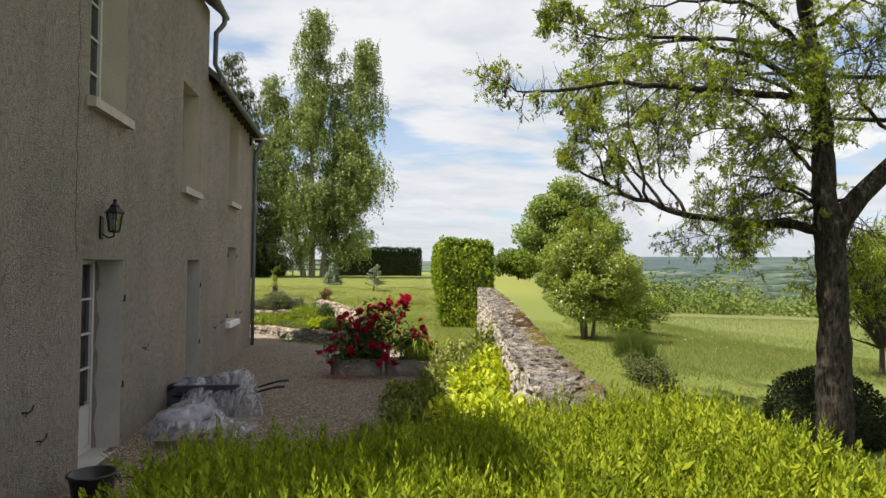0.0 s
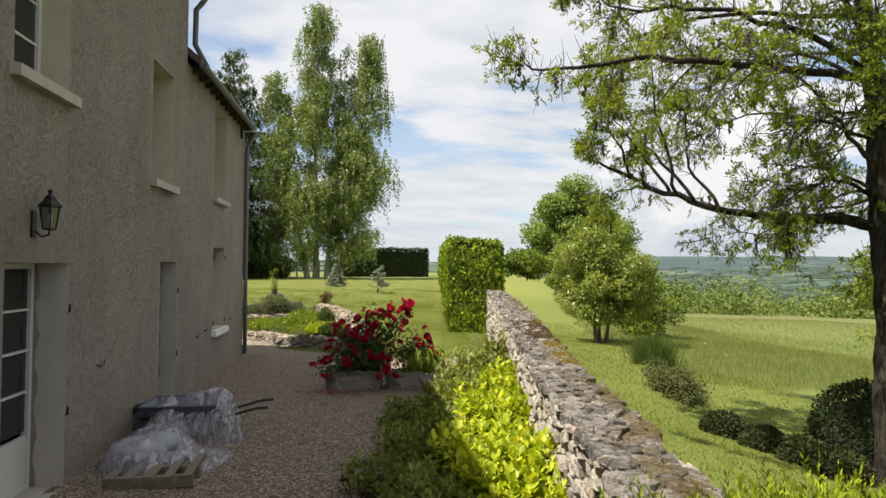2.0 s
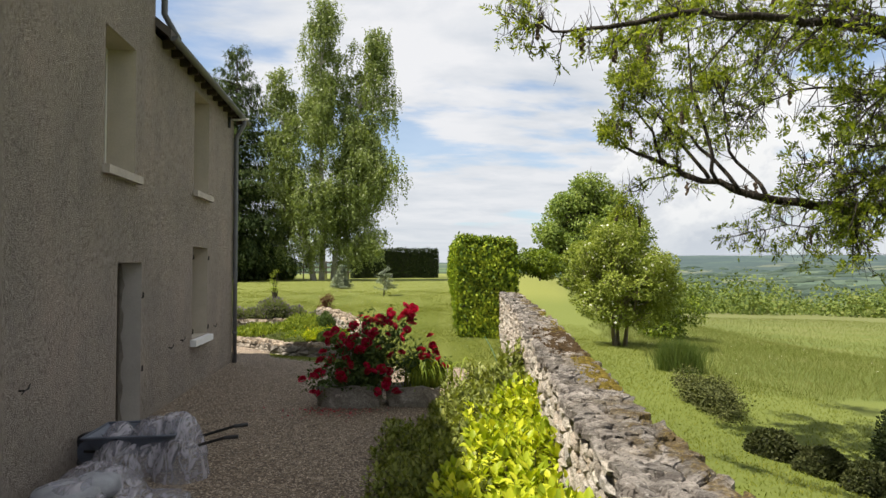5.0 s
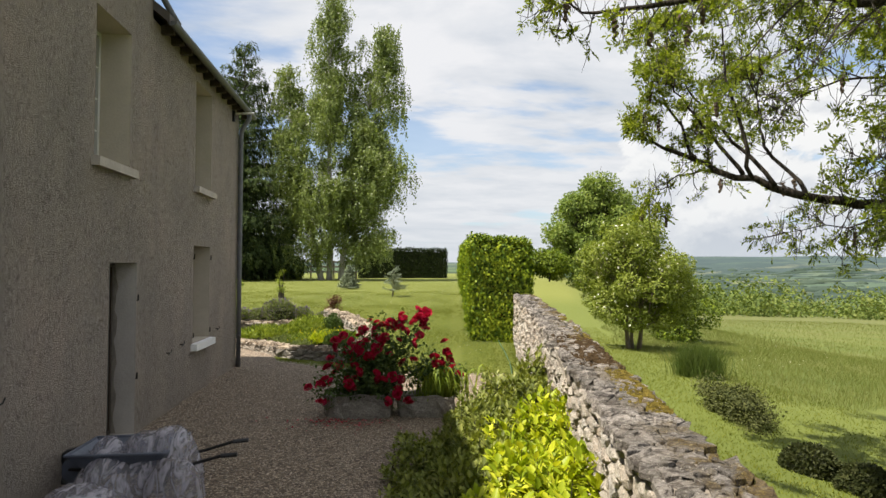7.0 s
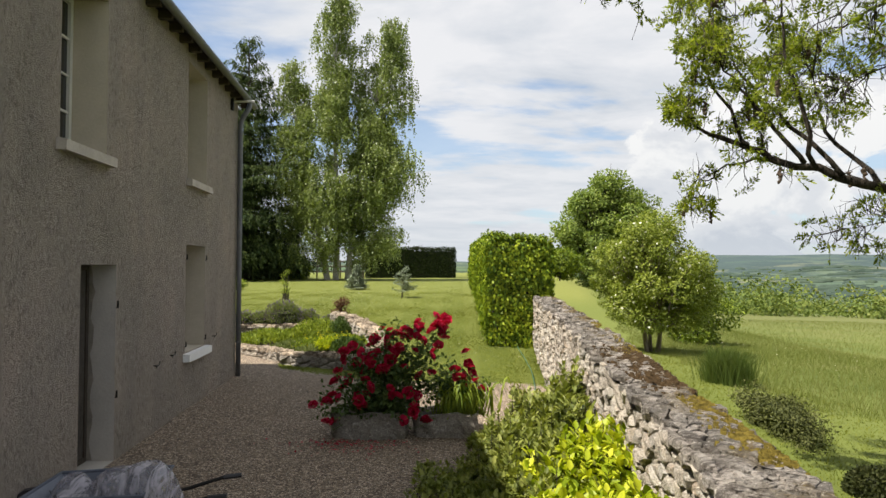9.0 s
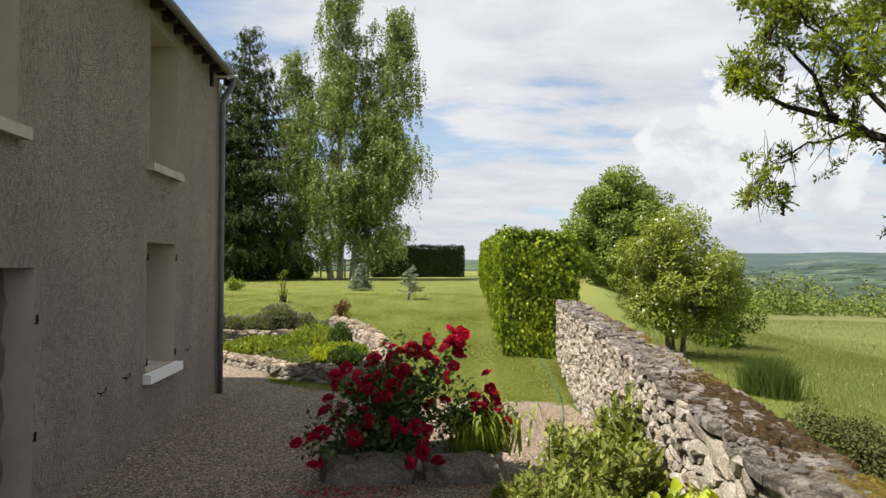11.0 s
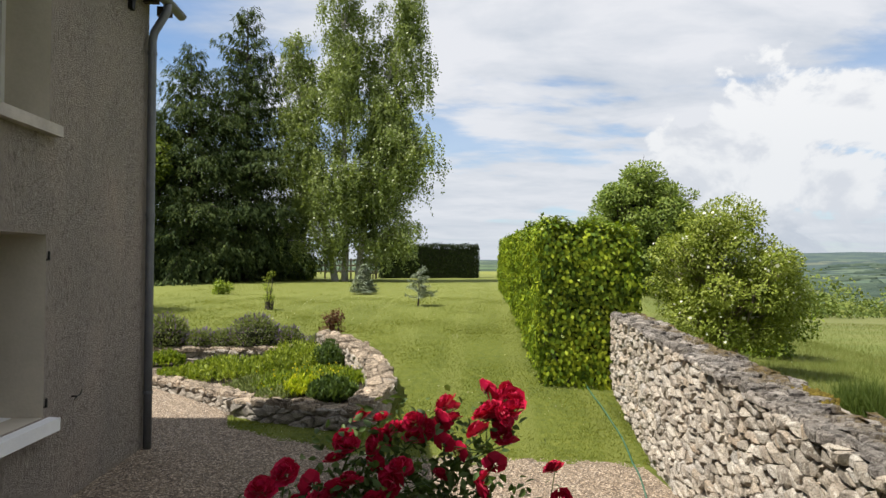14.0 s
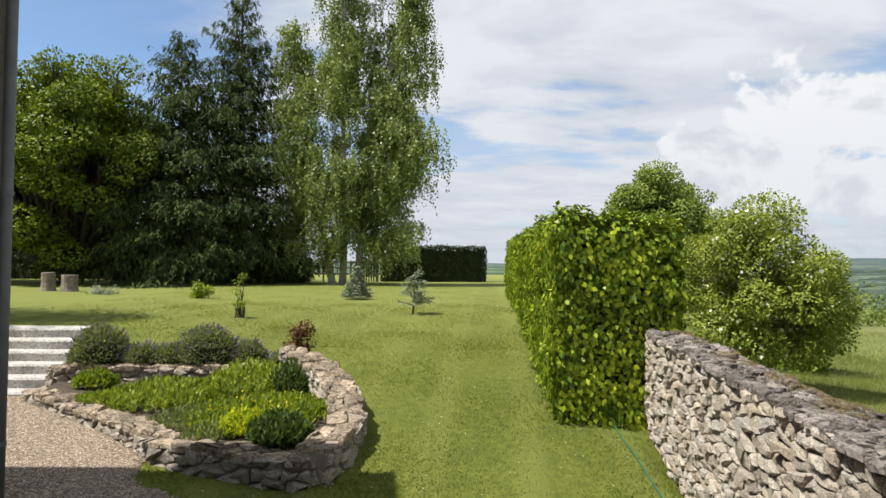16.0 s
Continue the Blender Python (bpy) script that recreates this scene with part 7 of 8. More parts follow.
shrub_mound("young_shrub", "small leafy bush on the far lawn", (-6.5, 31.9, land1(-6.5, 31.9)), 0.55, 0.4, 0.45, "ferny", 900, 0.10, 0.05, 8, 6)
shrub_mound("young_shrub", "low silvery plant on the far lawn", (-10.6, 34.0, land1(-10.6, 34)), 0.75, 0.4, 0.22, "bluespruce", 900, 0.09, 0.03, 8, 7)
shrub_mound("bronze_shrub", "small bronze-leaved shrub at the end of the bed wall", (-0.90, 20.55, 0.72), 0.27, 0.25, 0.50, "bronze", 800, 0.055, 0.03, 8, 8)


def silver_sapling():
    at = Vector((0.92, 26.6, land1(0.92, 26.6)))
    t = thing("silver_sapling", "slender silvery young conifer on the lawn", "tree", tuple(at))
    g = Geo()
    g.tube([at, at + Vector((0.05, 0, 0.5)), at + Vector((-0.05, 0, 1.05))], [0.03, 0.02, 0.006], 6)
    P, A = [], []
    rs = random.Random(5)
    for i in range(34):
        z = 0.22 + 0.8 * i / 34
        a = rs.uniform(0, 6.28)
        ln = 0.55 * (1 - 0.72 * i / 34) * rs.uniform(0.6, 1.1)
        p = at + Vector((0.03, 0, z))
        tip = p + Vector((math.cos(a) * ln, math.sin(a) * ln * 0.8, rs.uniform(-.05, .16)))
        g.tube([p, tip], [0.010, 0.004], 4, False)
        for k in range(64):
            P.append(tuple(p.lerp(tip, rs.uniform(0.15, 1.0)) + Vector((rs.gauss(0, .025), rs.gauss(0, .025), rs.gauss(0, .02)))))
            A.append(tuple((tip - p).normalized() + Vector((rs.gauss(0, .6), rs.gauss(0, .6), rs.gauss(0, .6)))))
    part("trunk", g, M["bark"], t)
    part("needles", leaf_mesh("needles", np.array(P), np.array(A), M["bluespruce"], 0.075, 0.018), None, t)


silver_sapling()

# tree stumps on the lawn
for x, y, h, r in ((-13.75, 36.0, 0.74, 0.25), (-12.75, 35.7, 0.66, 0.29)):
    s = thing("tree_stump", "sawn grey tree stump standing on the lawn", "stump", (x, y, land1(x, y)), "stumps")
    prof = [(r * 1.25, -0.05), (r * 1.08, 0.12), (r, 0.35), (r * 1.02, h - 0.02), (r * 0.97, h)]
    part("trunk", Geo().lathe(prof, (x, y, land1(x, y)), 14), M["stump"], s)
    part("cut_top", Geo().lathe([(0.0, h + 0.002), (r * 0.5, h + 0.004), (r * 0.97, h)], (x, y, land1(x, y)), 14), M["wood"], s, "pale sawn top")

# thicket closing the garden; shade under the trees is put into its colours
def thicket():
    lum = []
    rs = np.random.default_rng(91)
    for i in range(46):
        x = rs.uniform(-34, -6.0)
        lum.append((x, 49 + rs.uniform(-1, 3) - 0.12 * (x + 6), rs.uniform(1.6, 3.6), rs.uniform(1.2, 2.0), rs.uniform(1.2, 1.8), rs.uniform(1.0, 1.6)))
    t = thing("thicket", "thicket closing the end of the garden, coloured dark for shade", "shrubs", (-18, 50, 1.2), kind="stuff")
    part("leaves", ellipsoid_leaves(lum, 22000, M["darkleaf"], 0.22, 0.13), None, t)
    g = Geo()
    for l in lum:
        g.tube(wander((l[0], l[1], 1.0), l[:3], 3, 0.05, seed=3), [0.09, 0.07, 0.05, 0.03], 5)
    part("stems", g, M["darkbark"], t)
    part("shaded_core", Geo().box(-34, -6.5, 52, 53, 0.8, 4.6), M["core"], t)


thicket()
shrub_mound("border_shrub", "low green border shrub below the birch", (-5.6, 47.0, land1(-5.6, 47)), 1.6, 0.9, 1.1, "ferny", 2600, 0.16, 0.07, 10, 9)
shrub_mound("border_shrub", "low green border shrub below the birch", (-8.4, 47.6, land1(-8.4, 47.6)), 1.5, 0.9, 0.9, "shrub", 2400, 0.16, 0.07, 10, 10)

# timber fence behind the birch
fence = thing("timber_fence", "weathered post and rail fence behind the birch", "fence", (-5, 50, land1(-5, 50)))
for i in range(5):
    x = -8.2 + i * 1.7
    part("post", Geo().box(x - 0.05, x + 0.05, 49.9, 50.0, land1(x, 50) - 0.1, land1(x, 50) + 1.35), M["wood"], fence)
for z in (0.5, 0.88, 1.25):
    part("rail", Geo().box(-8.3, -1.3, 49.84, 49.895, land1(-5, 50) + z - 0.05, land1(-5, 50) + z + 0.05), M["wood"], fence)
gate = thing("garden_gate", "small slatted wooden gate leaning beside the birch", "gate", (-1.9, 48.6, land1(-1.9, 48.6)))
for i in range(8):
    part("slat", Geo().box(-2.5 + i * 0.15, -2.42 + i * 0.15, 48.6, 48.63, land1(-2, 48.6) + 0.05, land1(-2, 48.6) + 1.35), M["wood"], gate)
for z in (0.35, 1.1):
    part("rail", Geo().box(-2.55, -1.35, 48.634, 48.67, land1(-2, 48.6) + z, land1(-2, 48.6) + z + 0.09), M["wood"], gate)


# ---- distance: woods and field hedges ----
def far_woods():
    rs = np.random.default_rng(95)
    lum = []
    for i in range(300):
        y = rs.uniform(108, 230)
        x = rs.uniform(0.40, 1.5) * y
        h = float(land(np.array([x]), np.array([y]))[0])
        r = 1.2 + 4.8 * rs.random() ** 2.2
        lum.append((x, y, h + r * 0.55, r * 1.3, r, r * 0.9))
    for i in range(30):
        y = rs.uniform(95, 105)
        x = rs.uniform(0.34, 0.42) * y
        h = float(land(np.array([x]), np.array([y]))[0])
        lum.append((x, y, h + 1.2, 1.9, 1.8, 1.7))
    solo("far_woods", ellipsoid_leaves(lum, 62000, M["scrub"], 0.66, 0.48, rough=0.35), None, "band of scrubby woodland below the meadow", "woods", kind="stuff")
    # copses and field hedges across the valley, as low rounded masses
    g = Geo()
    for i in range(520):
        r = rs.uniform(330, 2500)
        a = rs.uniform(0.30, 1.0)
        x, y = r * math.sin(a), r * math.cos(a)
        h = float(land(np.array([x]), np.array([y]))[0])
        s, w = rs.uniform(2.5, 6.5), rs.uniform(6, 60)
        n, k = 10, 4
        vs = []
        for j in range(k + 1):
            e = j / k * math.pi / 2
            for q in range(n):
                t = 6.283 * q / n
                jit = 1 + 0.25 * math.sin(q * 2.7 + j * 1.9 + i)
                vs.append((x + w * math.cos(t) * math.cos(e) * jit, y + s * 2.2 * math.sin(t) * math.cos(e) * jit, h - 1 + (s * 1.3) * math.sin(e) * jit))
        g.add(vs, [(j * n + q, j * n + (q + 1) % n, (j + 1) * n + (q + 1) % n, (j + 1) * n + q) for j in range(k) for q in range(n)])
    solo("valley_trees", g, M["copse"], "far field hedges and copses across the valley", "woods", kind="stuff", smooth=True)


far_woods()

# ---- things along the house ----


def lantern():
    y, z = 5.72, 2.42
    x = FACE + 0.14
    t = thing("wall_lantern", "black iron wall lantern with clear glass panes", "lamp", (x, y, z))
    part("wall_plate", Geo().box(FACE + 0.001, FACE + 0.02, y - 0.035, y + 0.035, z - 0.12, z + 0.12), M["iron"], t)
    part("arm", Geo().tube([(FACE + 0.015, y, z - 0.06), (FACE + 0.08, y, z - 0.11), (x, y, z - 0.09), (x, y, z - 0.05)], 0.009, 8), M["iron"], t)
    g = Geo()
    n = 6
    lo = [(x + 0.055 * math.cos(6.283 * k / n), y + 0.055 * math.sin(6.283 * k / n), z - 0.04) for k in range(n)]
    hi = [(x + 0.085 * math.cos(6.283 * k / n), y + 0.085 * math.sin(6.283 * k / n), z + 0.16) for k in range(n)]
    for k in range(n):
        g.tube([lo[k], hi[k]], 0.006, 5)
        g.tube([lo[k], lo[(k + 1) % n]], 0.006, 5)
        g.tube([hi[k], hi[(k + 1) % n]], 0.007, 5)
    g.lathe([(0.0, -0.055), (0.055, -0.05), (0.057, -0.038)], (x, y, z), 6)
    part("cage", g, M["iron"], t)
    part("cap", Geo().lathe([(0.108, 0.155), (0.10, 0.17), (0.055, 0.215), (0.045, 0.245), (0.018, 0.262), (0.016, 0.285), (0.024, 0.298), (0.0, 0.312)], (x, y, z), 6), M["iron"], t, "pointed black cap")
    for k in range(n):
        a, b, c, d = lo[k], lo[(k + 1) % n], hi[(k + 1) % n], hi[k]
        sh = lambda p: (x + (p[0] - x) * 0.97, y + (p[1] - y) * 0.97, p[2])
        pane = part("pane", Geo().add([sh(a), sh(b), sh(c), sh(d)], [(0, 1, 2, 3)]), M["lampglass"], t)
    part("bulb", Geo().lathe([(0.0, -0.03), (0.016, -0.02), (0.018, 0.02), (0.026, 0.055), (0.018, 0.085), (0.0, 0.095)], (x, y, z), 10), M["frame"], t, "white bulb", True)


def lampglass():
    m, n = material("lantern_glass")
    t = n.add("ShaderNodeBsdfTransparent", {"Color": (0.52, 0.55, 0.57, 1)})
    s = n.add("ShaderNodeBsdfGlossy", {"Roughness": 0.08, "Color": (0.8, 0.8, 0.8, 1)})
    mx = n.add("ShaderNodeMixShader", {0: 0.12, 1: t.outputs[0], 2: s.outputs[0]})
    n.add("ShaderNodeOutputMaterial", {"Surface": mx.outputs[0]})
    return m


M["lampglass"] = lampglass()
lantern()


def crumpled(name, label, lumps, mat, parent, seed, res=90):
    """A sheet draped over lumps (x, y, height, radius) standing on the ground."""
    x0 = min(l[0] - l[3] for l in lumps)
    x1 = max(l[0] + l[3] for l in lumps)
    y0 = min(l[1] - l[3] for l in lumps)
    y1 = max(l[1] + l[3] for l in lumps)
    X, Y = np.meshgrid(np.linspace(x0, x1, res), np.linspace(y0, y1, res))
    X, Y = X.ravel(), Y.ravel()
    H = np.zeros(len(X))
    for lx, ly, h, r in lumps:
        q = np.hypot(X - lx, Y - ly) / r
        H = np.maximum(H, h * np.clip(1.12 * (1 - q ** 2.2), 0, 1) ** 0.6)
    p = np.stack([X, Y, H], 1)
    fold = 0.05 - np.abs(fbm(p, 2.2, seed)) * 0.075 - np.abs(fbm(p, 6.5, seed + 2)) * 0.022
    fold -= np.abs(np.sin(np.arctan2(Y - Y.mean(), X - X.mean()) * 5 + fbm(p, 1.6, seed) * 2)) * 0.035 * np.clip(1.2 - H * 2, 0, 1)
    on = H > 0.01
    gz = land(X, Y) + 0.02
    Z = gz + np.where(on, np.maximum(H + fold * np.minimum(1, H * 6) - 0.05, 0.02), 0.005)
    X2 = X + fbm(p, 6.0, seed + 4) * 0.03
    keep = on.reshape(res, res)
    i = np.arange((res - 1) * (res - 1))
    a = (i // (res - 1)) * res + i % (res - 1)
    q = np.stack([a, a + 1, a + res + 1, a + res], 1)
    k = keep.ravel()
    q = q[k[q].any(1)]
    return part(name, mesh_np(name, np.stack([X2, Y, Z], 1), q, mat, True), None, parent, label)


def pallet(cx, cy, rot):
    z = land1(cx, cy) + 0.02
    t = thing("wooden_pallet", "grey weathered wooden pallet on the gravel", "pallet", (cx, cy, z))
    m = Matrix.Translation((cx, cy, z)) @ Matrix.Rotation(rot, 4, "Z") @ Matrix.Diagonal((0.9, 0.82, 0.9, 1))
    for i in range(5):
        y = -0.44 + i * 0.22
        part("slat", Geo().box(-0.46, 0.46, y - 0.052, y + 0.052, 0.122, 0.144, 0.004, m), M["wood"], t)
    for x in (-0.36, 0.0, 0.36):
        part("runner", Geo().box(x - 0.045, x + 0.045, -0.5, 0.5, 0.022, 0.120, 0.004, m), M["wood"], t)
    for x in (-0.36, 0.0, 0.36):
        part("foot_board", Geo().box(x - 0.05, x + 0.05, -0.5, 0.5, 0.0, 0.020, 0.002, m), M["wood"], t)


pallet(-1.80, 6.72, math.pi / 2 + 0.05)
bags = thing("covered_sacks", "sacks on the pallet under cloudy clear plastic sheeting", "sacks", (-2.0, 7.1, 0.0))
for k, (x, y, zz, w, l) in enumerate(((-2.08, 6.95, 0.15, 0.30, 0.42), (-1.92, 7.1, 0.17, 0.22, 0.30))):
    gz = land1(x, y)
    part("sack", Geo().lathe([(0.0, 0), (w * 0.85, 0.01), (w, 0.07), (w * 0.9, 0.15), (w * 0.5, 0.19), (0, 0.2)], (x, y, gz + zz), 14), M["sack"], bags, "grey cement sack", True)
crumpled("plastic_sheet", "crumpled translucent plastic", [(-2.08, 6.95, 0.36, 0.42), (-1.95, 7.3, 0.38, 0.44), (-1.72, 7.1, 0.24, 0.42), (-1.5, 7.3, 0.12, 0.34), (-2.2, 7.5, 0.30, 0.3)], M["film"], bags, 3.0)


def wheelbarrow():
    bx, by = -1.95, 8.35
    z = land1(bx, by)
    t = thing("wheelbarrow", "blue-grey steel wheelbarrow half under plastic sheeting", "wheelbarrow", (bx, by, z))
    # tray: wheel towards the wall, handles out over the gravel
    top = [(-2.42, 7.95), (-2.42, 8.62), (-1.52, 8.72), (-1.52, 7.98)]
    bot = [(-2.22, 8.08), (-2.22, 8.50), (-1.72, 8.55), (-1.72, 8.12)]
    g = Geo()
    for off, flip in ((0.0, False), (0.012, True)):
        vt = [(x, y, z + 0.42) for x, y in top]
        vb = [(x, y, z + 0.20 + off) for x, y in bot]
        fs = [(0, 1, 5, 4), (1, 2, 6, 5), (2, 3, 7, 6), (3, 0, 4, 7), (4, 5, 6, 7)]
        g.add(vt + vb, [tuple(reversed(f)) for f in fs] if flip else fs)
    part("tray", g, M["bluegrey"], t, "blue-grey steel tray")
    part("rim", Geo().tube([(x, y, z + 0.42) for x, y in top + top[:1]], 0.014, 6), M["bluegrey"], t)
    for s in (0, 1):
        y0 = 8.10 + 0.42 * s
        part("handle", Geo().tube([(-2.5, 8.22 + 0.16 * s, z + 0.22), (-1.7, y0, z + 0.22), (-1.35, y0 + 0.05 * s, z + 0.27), (-1.05, y0 + 0.08 * s, z + 0.35), (-0.92, y0 + 0.10 * s, z + 0.36)], 0.016, 8), M["iron"], t, "black tubular handle")
        part("grip", Geo().tube([(-1.05, y0 + 0.08 * s, z + 0.35), (-0.90, y0 + 0.10 * s, z + 0.36)], 0.022, 8), M["black"], t, "black rubber grip")
        part("leg", Geo().tube([(-1.75, y0, z + 0.27), (-1.68, y0, z + 0.02), (-1.60, y0, z + 0.02), (-1.50, y0, z + 0.30)], 0.014, 6), M["iron"], t)
    w = part("wheel", Geo().tube([(-2.48 + 0.17 * math.cos(a), 8.32, z + 0.19 + 0.17 * math.sin(a)) for a in (6.283 * k / 16 for k in range(17))], 0.045, 8), M["black"], t, "black rubber tyre")
    part("rim", Geo().tube([(-2.48, 8.29, z + 0.19), (-2.48, 8.35, z + 0.19)], 0.13, 12), M["bluegrey"], w)
    sheet = crumpled("plastic_sheet", "crumpled translucent plastic", [(-2.05, 8.1, 0.40, 0.36), (-2.2, 8.35, 0.47, 0.26), (-1.76, 8.30, 0.56, 0.36), (-1.56, 8.25, 0.62, 0.30), (-1.46, 8.00, 0.40, 0.28)], M["film"], t, 8.0)


wheelbarrow()
tub = thing("plastic_tub", "black plastic builder's tub beside the door", "tub", (-2.25, 4.75, land1(-2.25, 4.75)))
tz = land1(-2.25, 4.75) + 0.015
part("body", Geo().lathe([(0.0, 0.0), (0.15, 0.0), (0.20, 0.30), (0.215, 0.30), (0.215, 0.315), (0.19, 0.315), (0.145, 0.02), (0.0, 0.02)], (-2.25, 4.75, tz), 20), M["black"], tub, "", True)
part("handle", Geo().tube([(-2.05, 4.75, tz + 0.28), (-2.02, 4.80, tz + 0.20), (-2.06, 4.86, tz + 0.26)], 0.010, 6), M["black"], tub)


# ---- rose trough ----
def rough_block(x0, x1, y0, y1, z0, z1, hollow, seed, n=7):
    """A hewn block, hollowed where it holds soil."""
    bm = bmesh.new()
    bmesh.ops.create_cube(bm, size=1.0)
    bmesh.ops.subdivide_edges(bm, edges=bm.edges[:], cuts=n, use_grid_fill=True)
    for v in bm.verts:
        c = v.co
        k = 0.2 * max(0, (c.x * c.x * 4 + c.y * c.y * 4) - 1)
        p = Vector(((x0 + x1) / 2 + c.x * (x1 - x0) * (1 - k * 0.5), (y0 + y1) / 2 + c.y * (y1 - y0) * (1 - k * 0.5), z0 + (c.z + 0.5) * (z1 - z0)))
        q = p * 5 + Vector((seed, 0, 0))
        p += noise.noise_vector(q) * 0.055 + noise.noise_vector(q * 3) * 0.02
        if hollow and c.z > 0.49 and abs(c.x) < 0.40 and abs(c.y) < 0.36:
            p.z -= 0.10
        v.co = p
    me = bpy.data.meshes.new("block")
    bm.to_mesh(me)
    bm.free()
    me.materials.append(M["trough"])
    return me


tgz = land1(0.2, 11.4)
trough = thing("stone_trough", "old hewn stone trough planted with red roses", "planter", (0.2, 11.4, tgz))
part("basin", rough_block(-0.34, 0.66, 11.10, 11.75, tgz - 0.05, tgz + 0.36, True, 1.0), None, trough)
part("soil", Geo().box(-0.2, 0.5, 11.22, 11.62, tgz + 0.2, tgz + 0.285), M["soil"], trough, "dark soil")
trough2 = thing("stone_trough", "pale hewn stone planter with strappy leaves", "planter", (1.2, 11.4, tgz))
part("basin", rough_block(0.74, 1.62, 11.16, 11.80, tgz - 0.07, tgz + 0.31, True, 5.0), None, trough2)
part("soil", Geo().box(0.82, 1.5, 11.25, 11.65, tgz + 0.16, tgz + 0.255), M["soil"], trough2, "dark soil")


def rose_mesh(seed, r=0.062):
    """One double blossom: whorls of cupped petals."""
    rs = random.Random(seed)
    g = Geo()
    for ring, (k, out, up, sz) in enumerate(((5, 0.95, 0.10, 0.62), (5, 0.70, 0.36, 0.58), (5, 0.42, 0.52, 0.50), (3, 0.18, 0.58, 0.40))):
        for j in range(k):
            a = 6.283 * j / k + ring * 0.6 + rs.uniform(-.2, .2)
            c = Vector((math.cos(a), math.sin(a), 0))
            s = Vector((-math.sin(a), math.cos(a), 0))
            w = sz * r * rs.uniform(0.9, 1.15)
            base = c * r * out * 0.25 + Vector((0, 0, up * r * 0.2))
            tip = c * r * out * rs.uniform(0.9, 1.1) + Vector((0, 0, up * r * rs.uniform(0.9, 1.2) + 0.25 * r))
            mid = base.lerp(tip, 0.6) + c * r * 0.10
            g.add([base, mid - s * w, mid, mid + s * w, tip - s * w * 0.55, tip + c * 0.01, tip + s * w * 0.55], [(0, 2, 1), (0, 3, 2), (1, 2, 5, 4), (2, 3, 6, 5)])
    return g.mesh("blossom", M["rose"])


def rose_bush():
    t = thing("rose_bush", "red rose bush in full bloom with arching stems", "rose bush", (0.5, 11.5, tgz + 0.28))
    shapes = [rose_mesh(i) for i in range(7)]
    rs = random.Random(33)
    # heads: centre of each truss and number of blossoms
    trusses = [(1.12, 11.45, 1.32, 14), (1.02, 11.35, 1.18, 7), (0.78, 11.5, 1.28, 8), (0.56, 11.5, 1.16, 9), (0.40, 11.6, 1.30, 3), (0.24, 11.5, 1.15, 5), (0.58, 11.3, 1.0, 7), (0.95, 11.3, 0.98, 6), (1.50, 11.4, 0.62, 9), (1.30, 11.3, 0.66, 6), (1.42, 11.5, 0.82, 4), (1.62, 11.35, 0.50, 5),
               (0.10, 11.3, 0.80, 13), (0.35, 11.2, 0.72, 9), (-0.20, 11.3, 0.62, 8), (0.02, 11.15, 0.58, 7), (-0.36, 11.25, 0.45, 6), (0.62, 11.1, 0.42, 9), (0.72, 11.05, 0.24, 5), (0.80, 11.3, 0.72, 4), (0.48, 11.15, 0.88, 5),
               (-0.42, 11.1, 0.28, 6), (-0.30, 11.05, 0.10, 4), (0.05, 11.05, 0.36, 6), (0.30, 11.02, 0.50, 6), (0.68, 11.0, 0.10, 5), (-0.1, 11.15, 0.95, 5), (0.2, 11.3, 1.0, 6)]
    for k, (x, y, z, n) in enumerate(trusses):
        g = Geo()
        root = Vector((0.15 + rs.uniform(-.15, .45), 11.42, tgz + 0.27))
        head = Vector((x, y, z - 0.08))
        g.tube(wander(root, head, 6, 0.06, -0.10, k), [0.011, 0.010, 0.009, 0.008, 0.007, 0.006, 0.005], 5)
        for j in range(max(2, int(n * (0.95 if z > 1.1 else 0.62)))):
            p = Vector((x + rs.gauss(0, .085), y + rs.gauss(0, .07), z + rs.gauss(0, .065)))
            g.tube([head, p], [0.004, 0.003], 4, False)
            ob = new("blossom", shapes[rs.randrange(7)])
            ob.parent = t
            m = Matrix.Translation(p - Vector(t.location)) @ Euler((rs.gauss(-0.5, .6), rs.gauss(0, .6), rs.uniform(0, 6))).to_matrix().to_4x4() @ Matrix.Scale(rs.uniform(0.9, 1.3), 4)
            ob.matrix_local = m
        part("stem", g, M["roseleaf"], t)
    n = 5200
    tr = np.array([q[:3] for q in trusses])
    pick = rng.integers(0, len(tr), n)
    u = rng.random(n) ** 0.7
    root = np.array([0.30, 11.45, tgz + 0.35])
    p = root + (tr[pick] - root) * u[:, None] + rng.normal(size=(n, 3)) * [0.10, 0.09, 0.075]
    p = p[p[:, 2] > tgz + 0.28]
    part("leaves", leaf_mesh("leaves", p, rand_dirs(len(p), -0.1), M["roseleaf"], 0.062, 0.036, facing=rand_dirs(len(p), 1.2), fancy=True), None, t)


rose_bush()


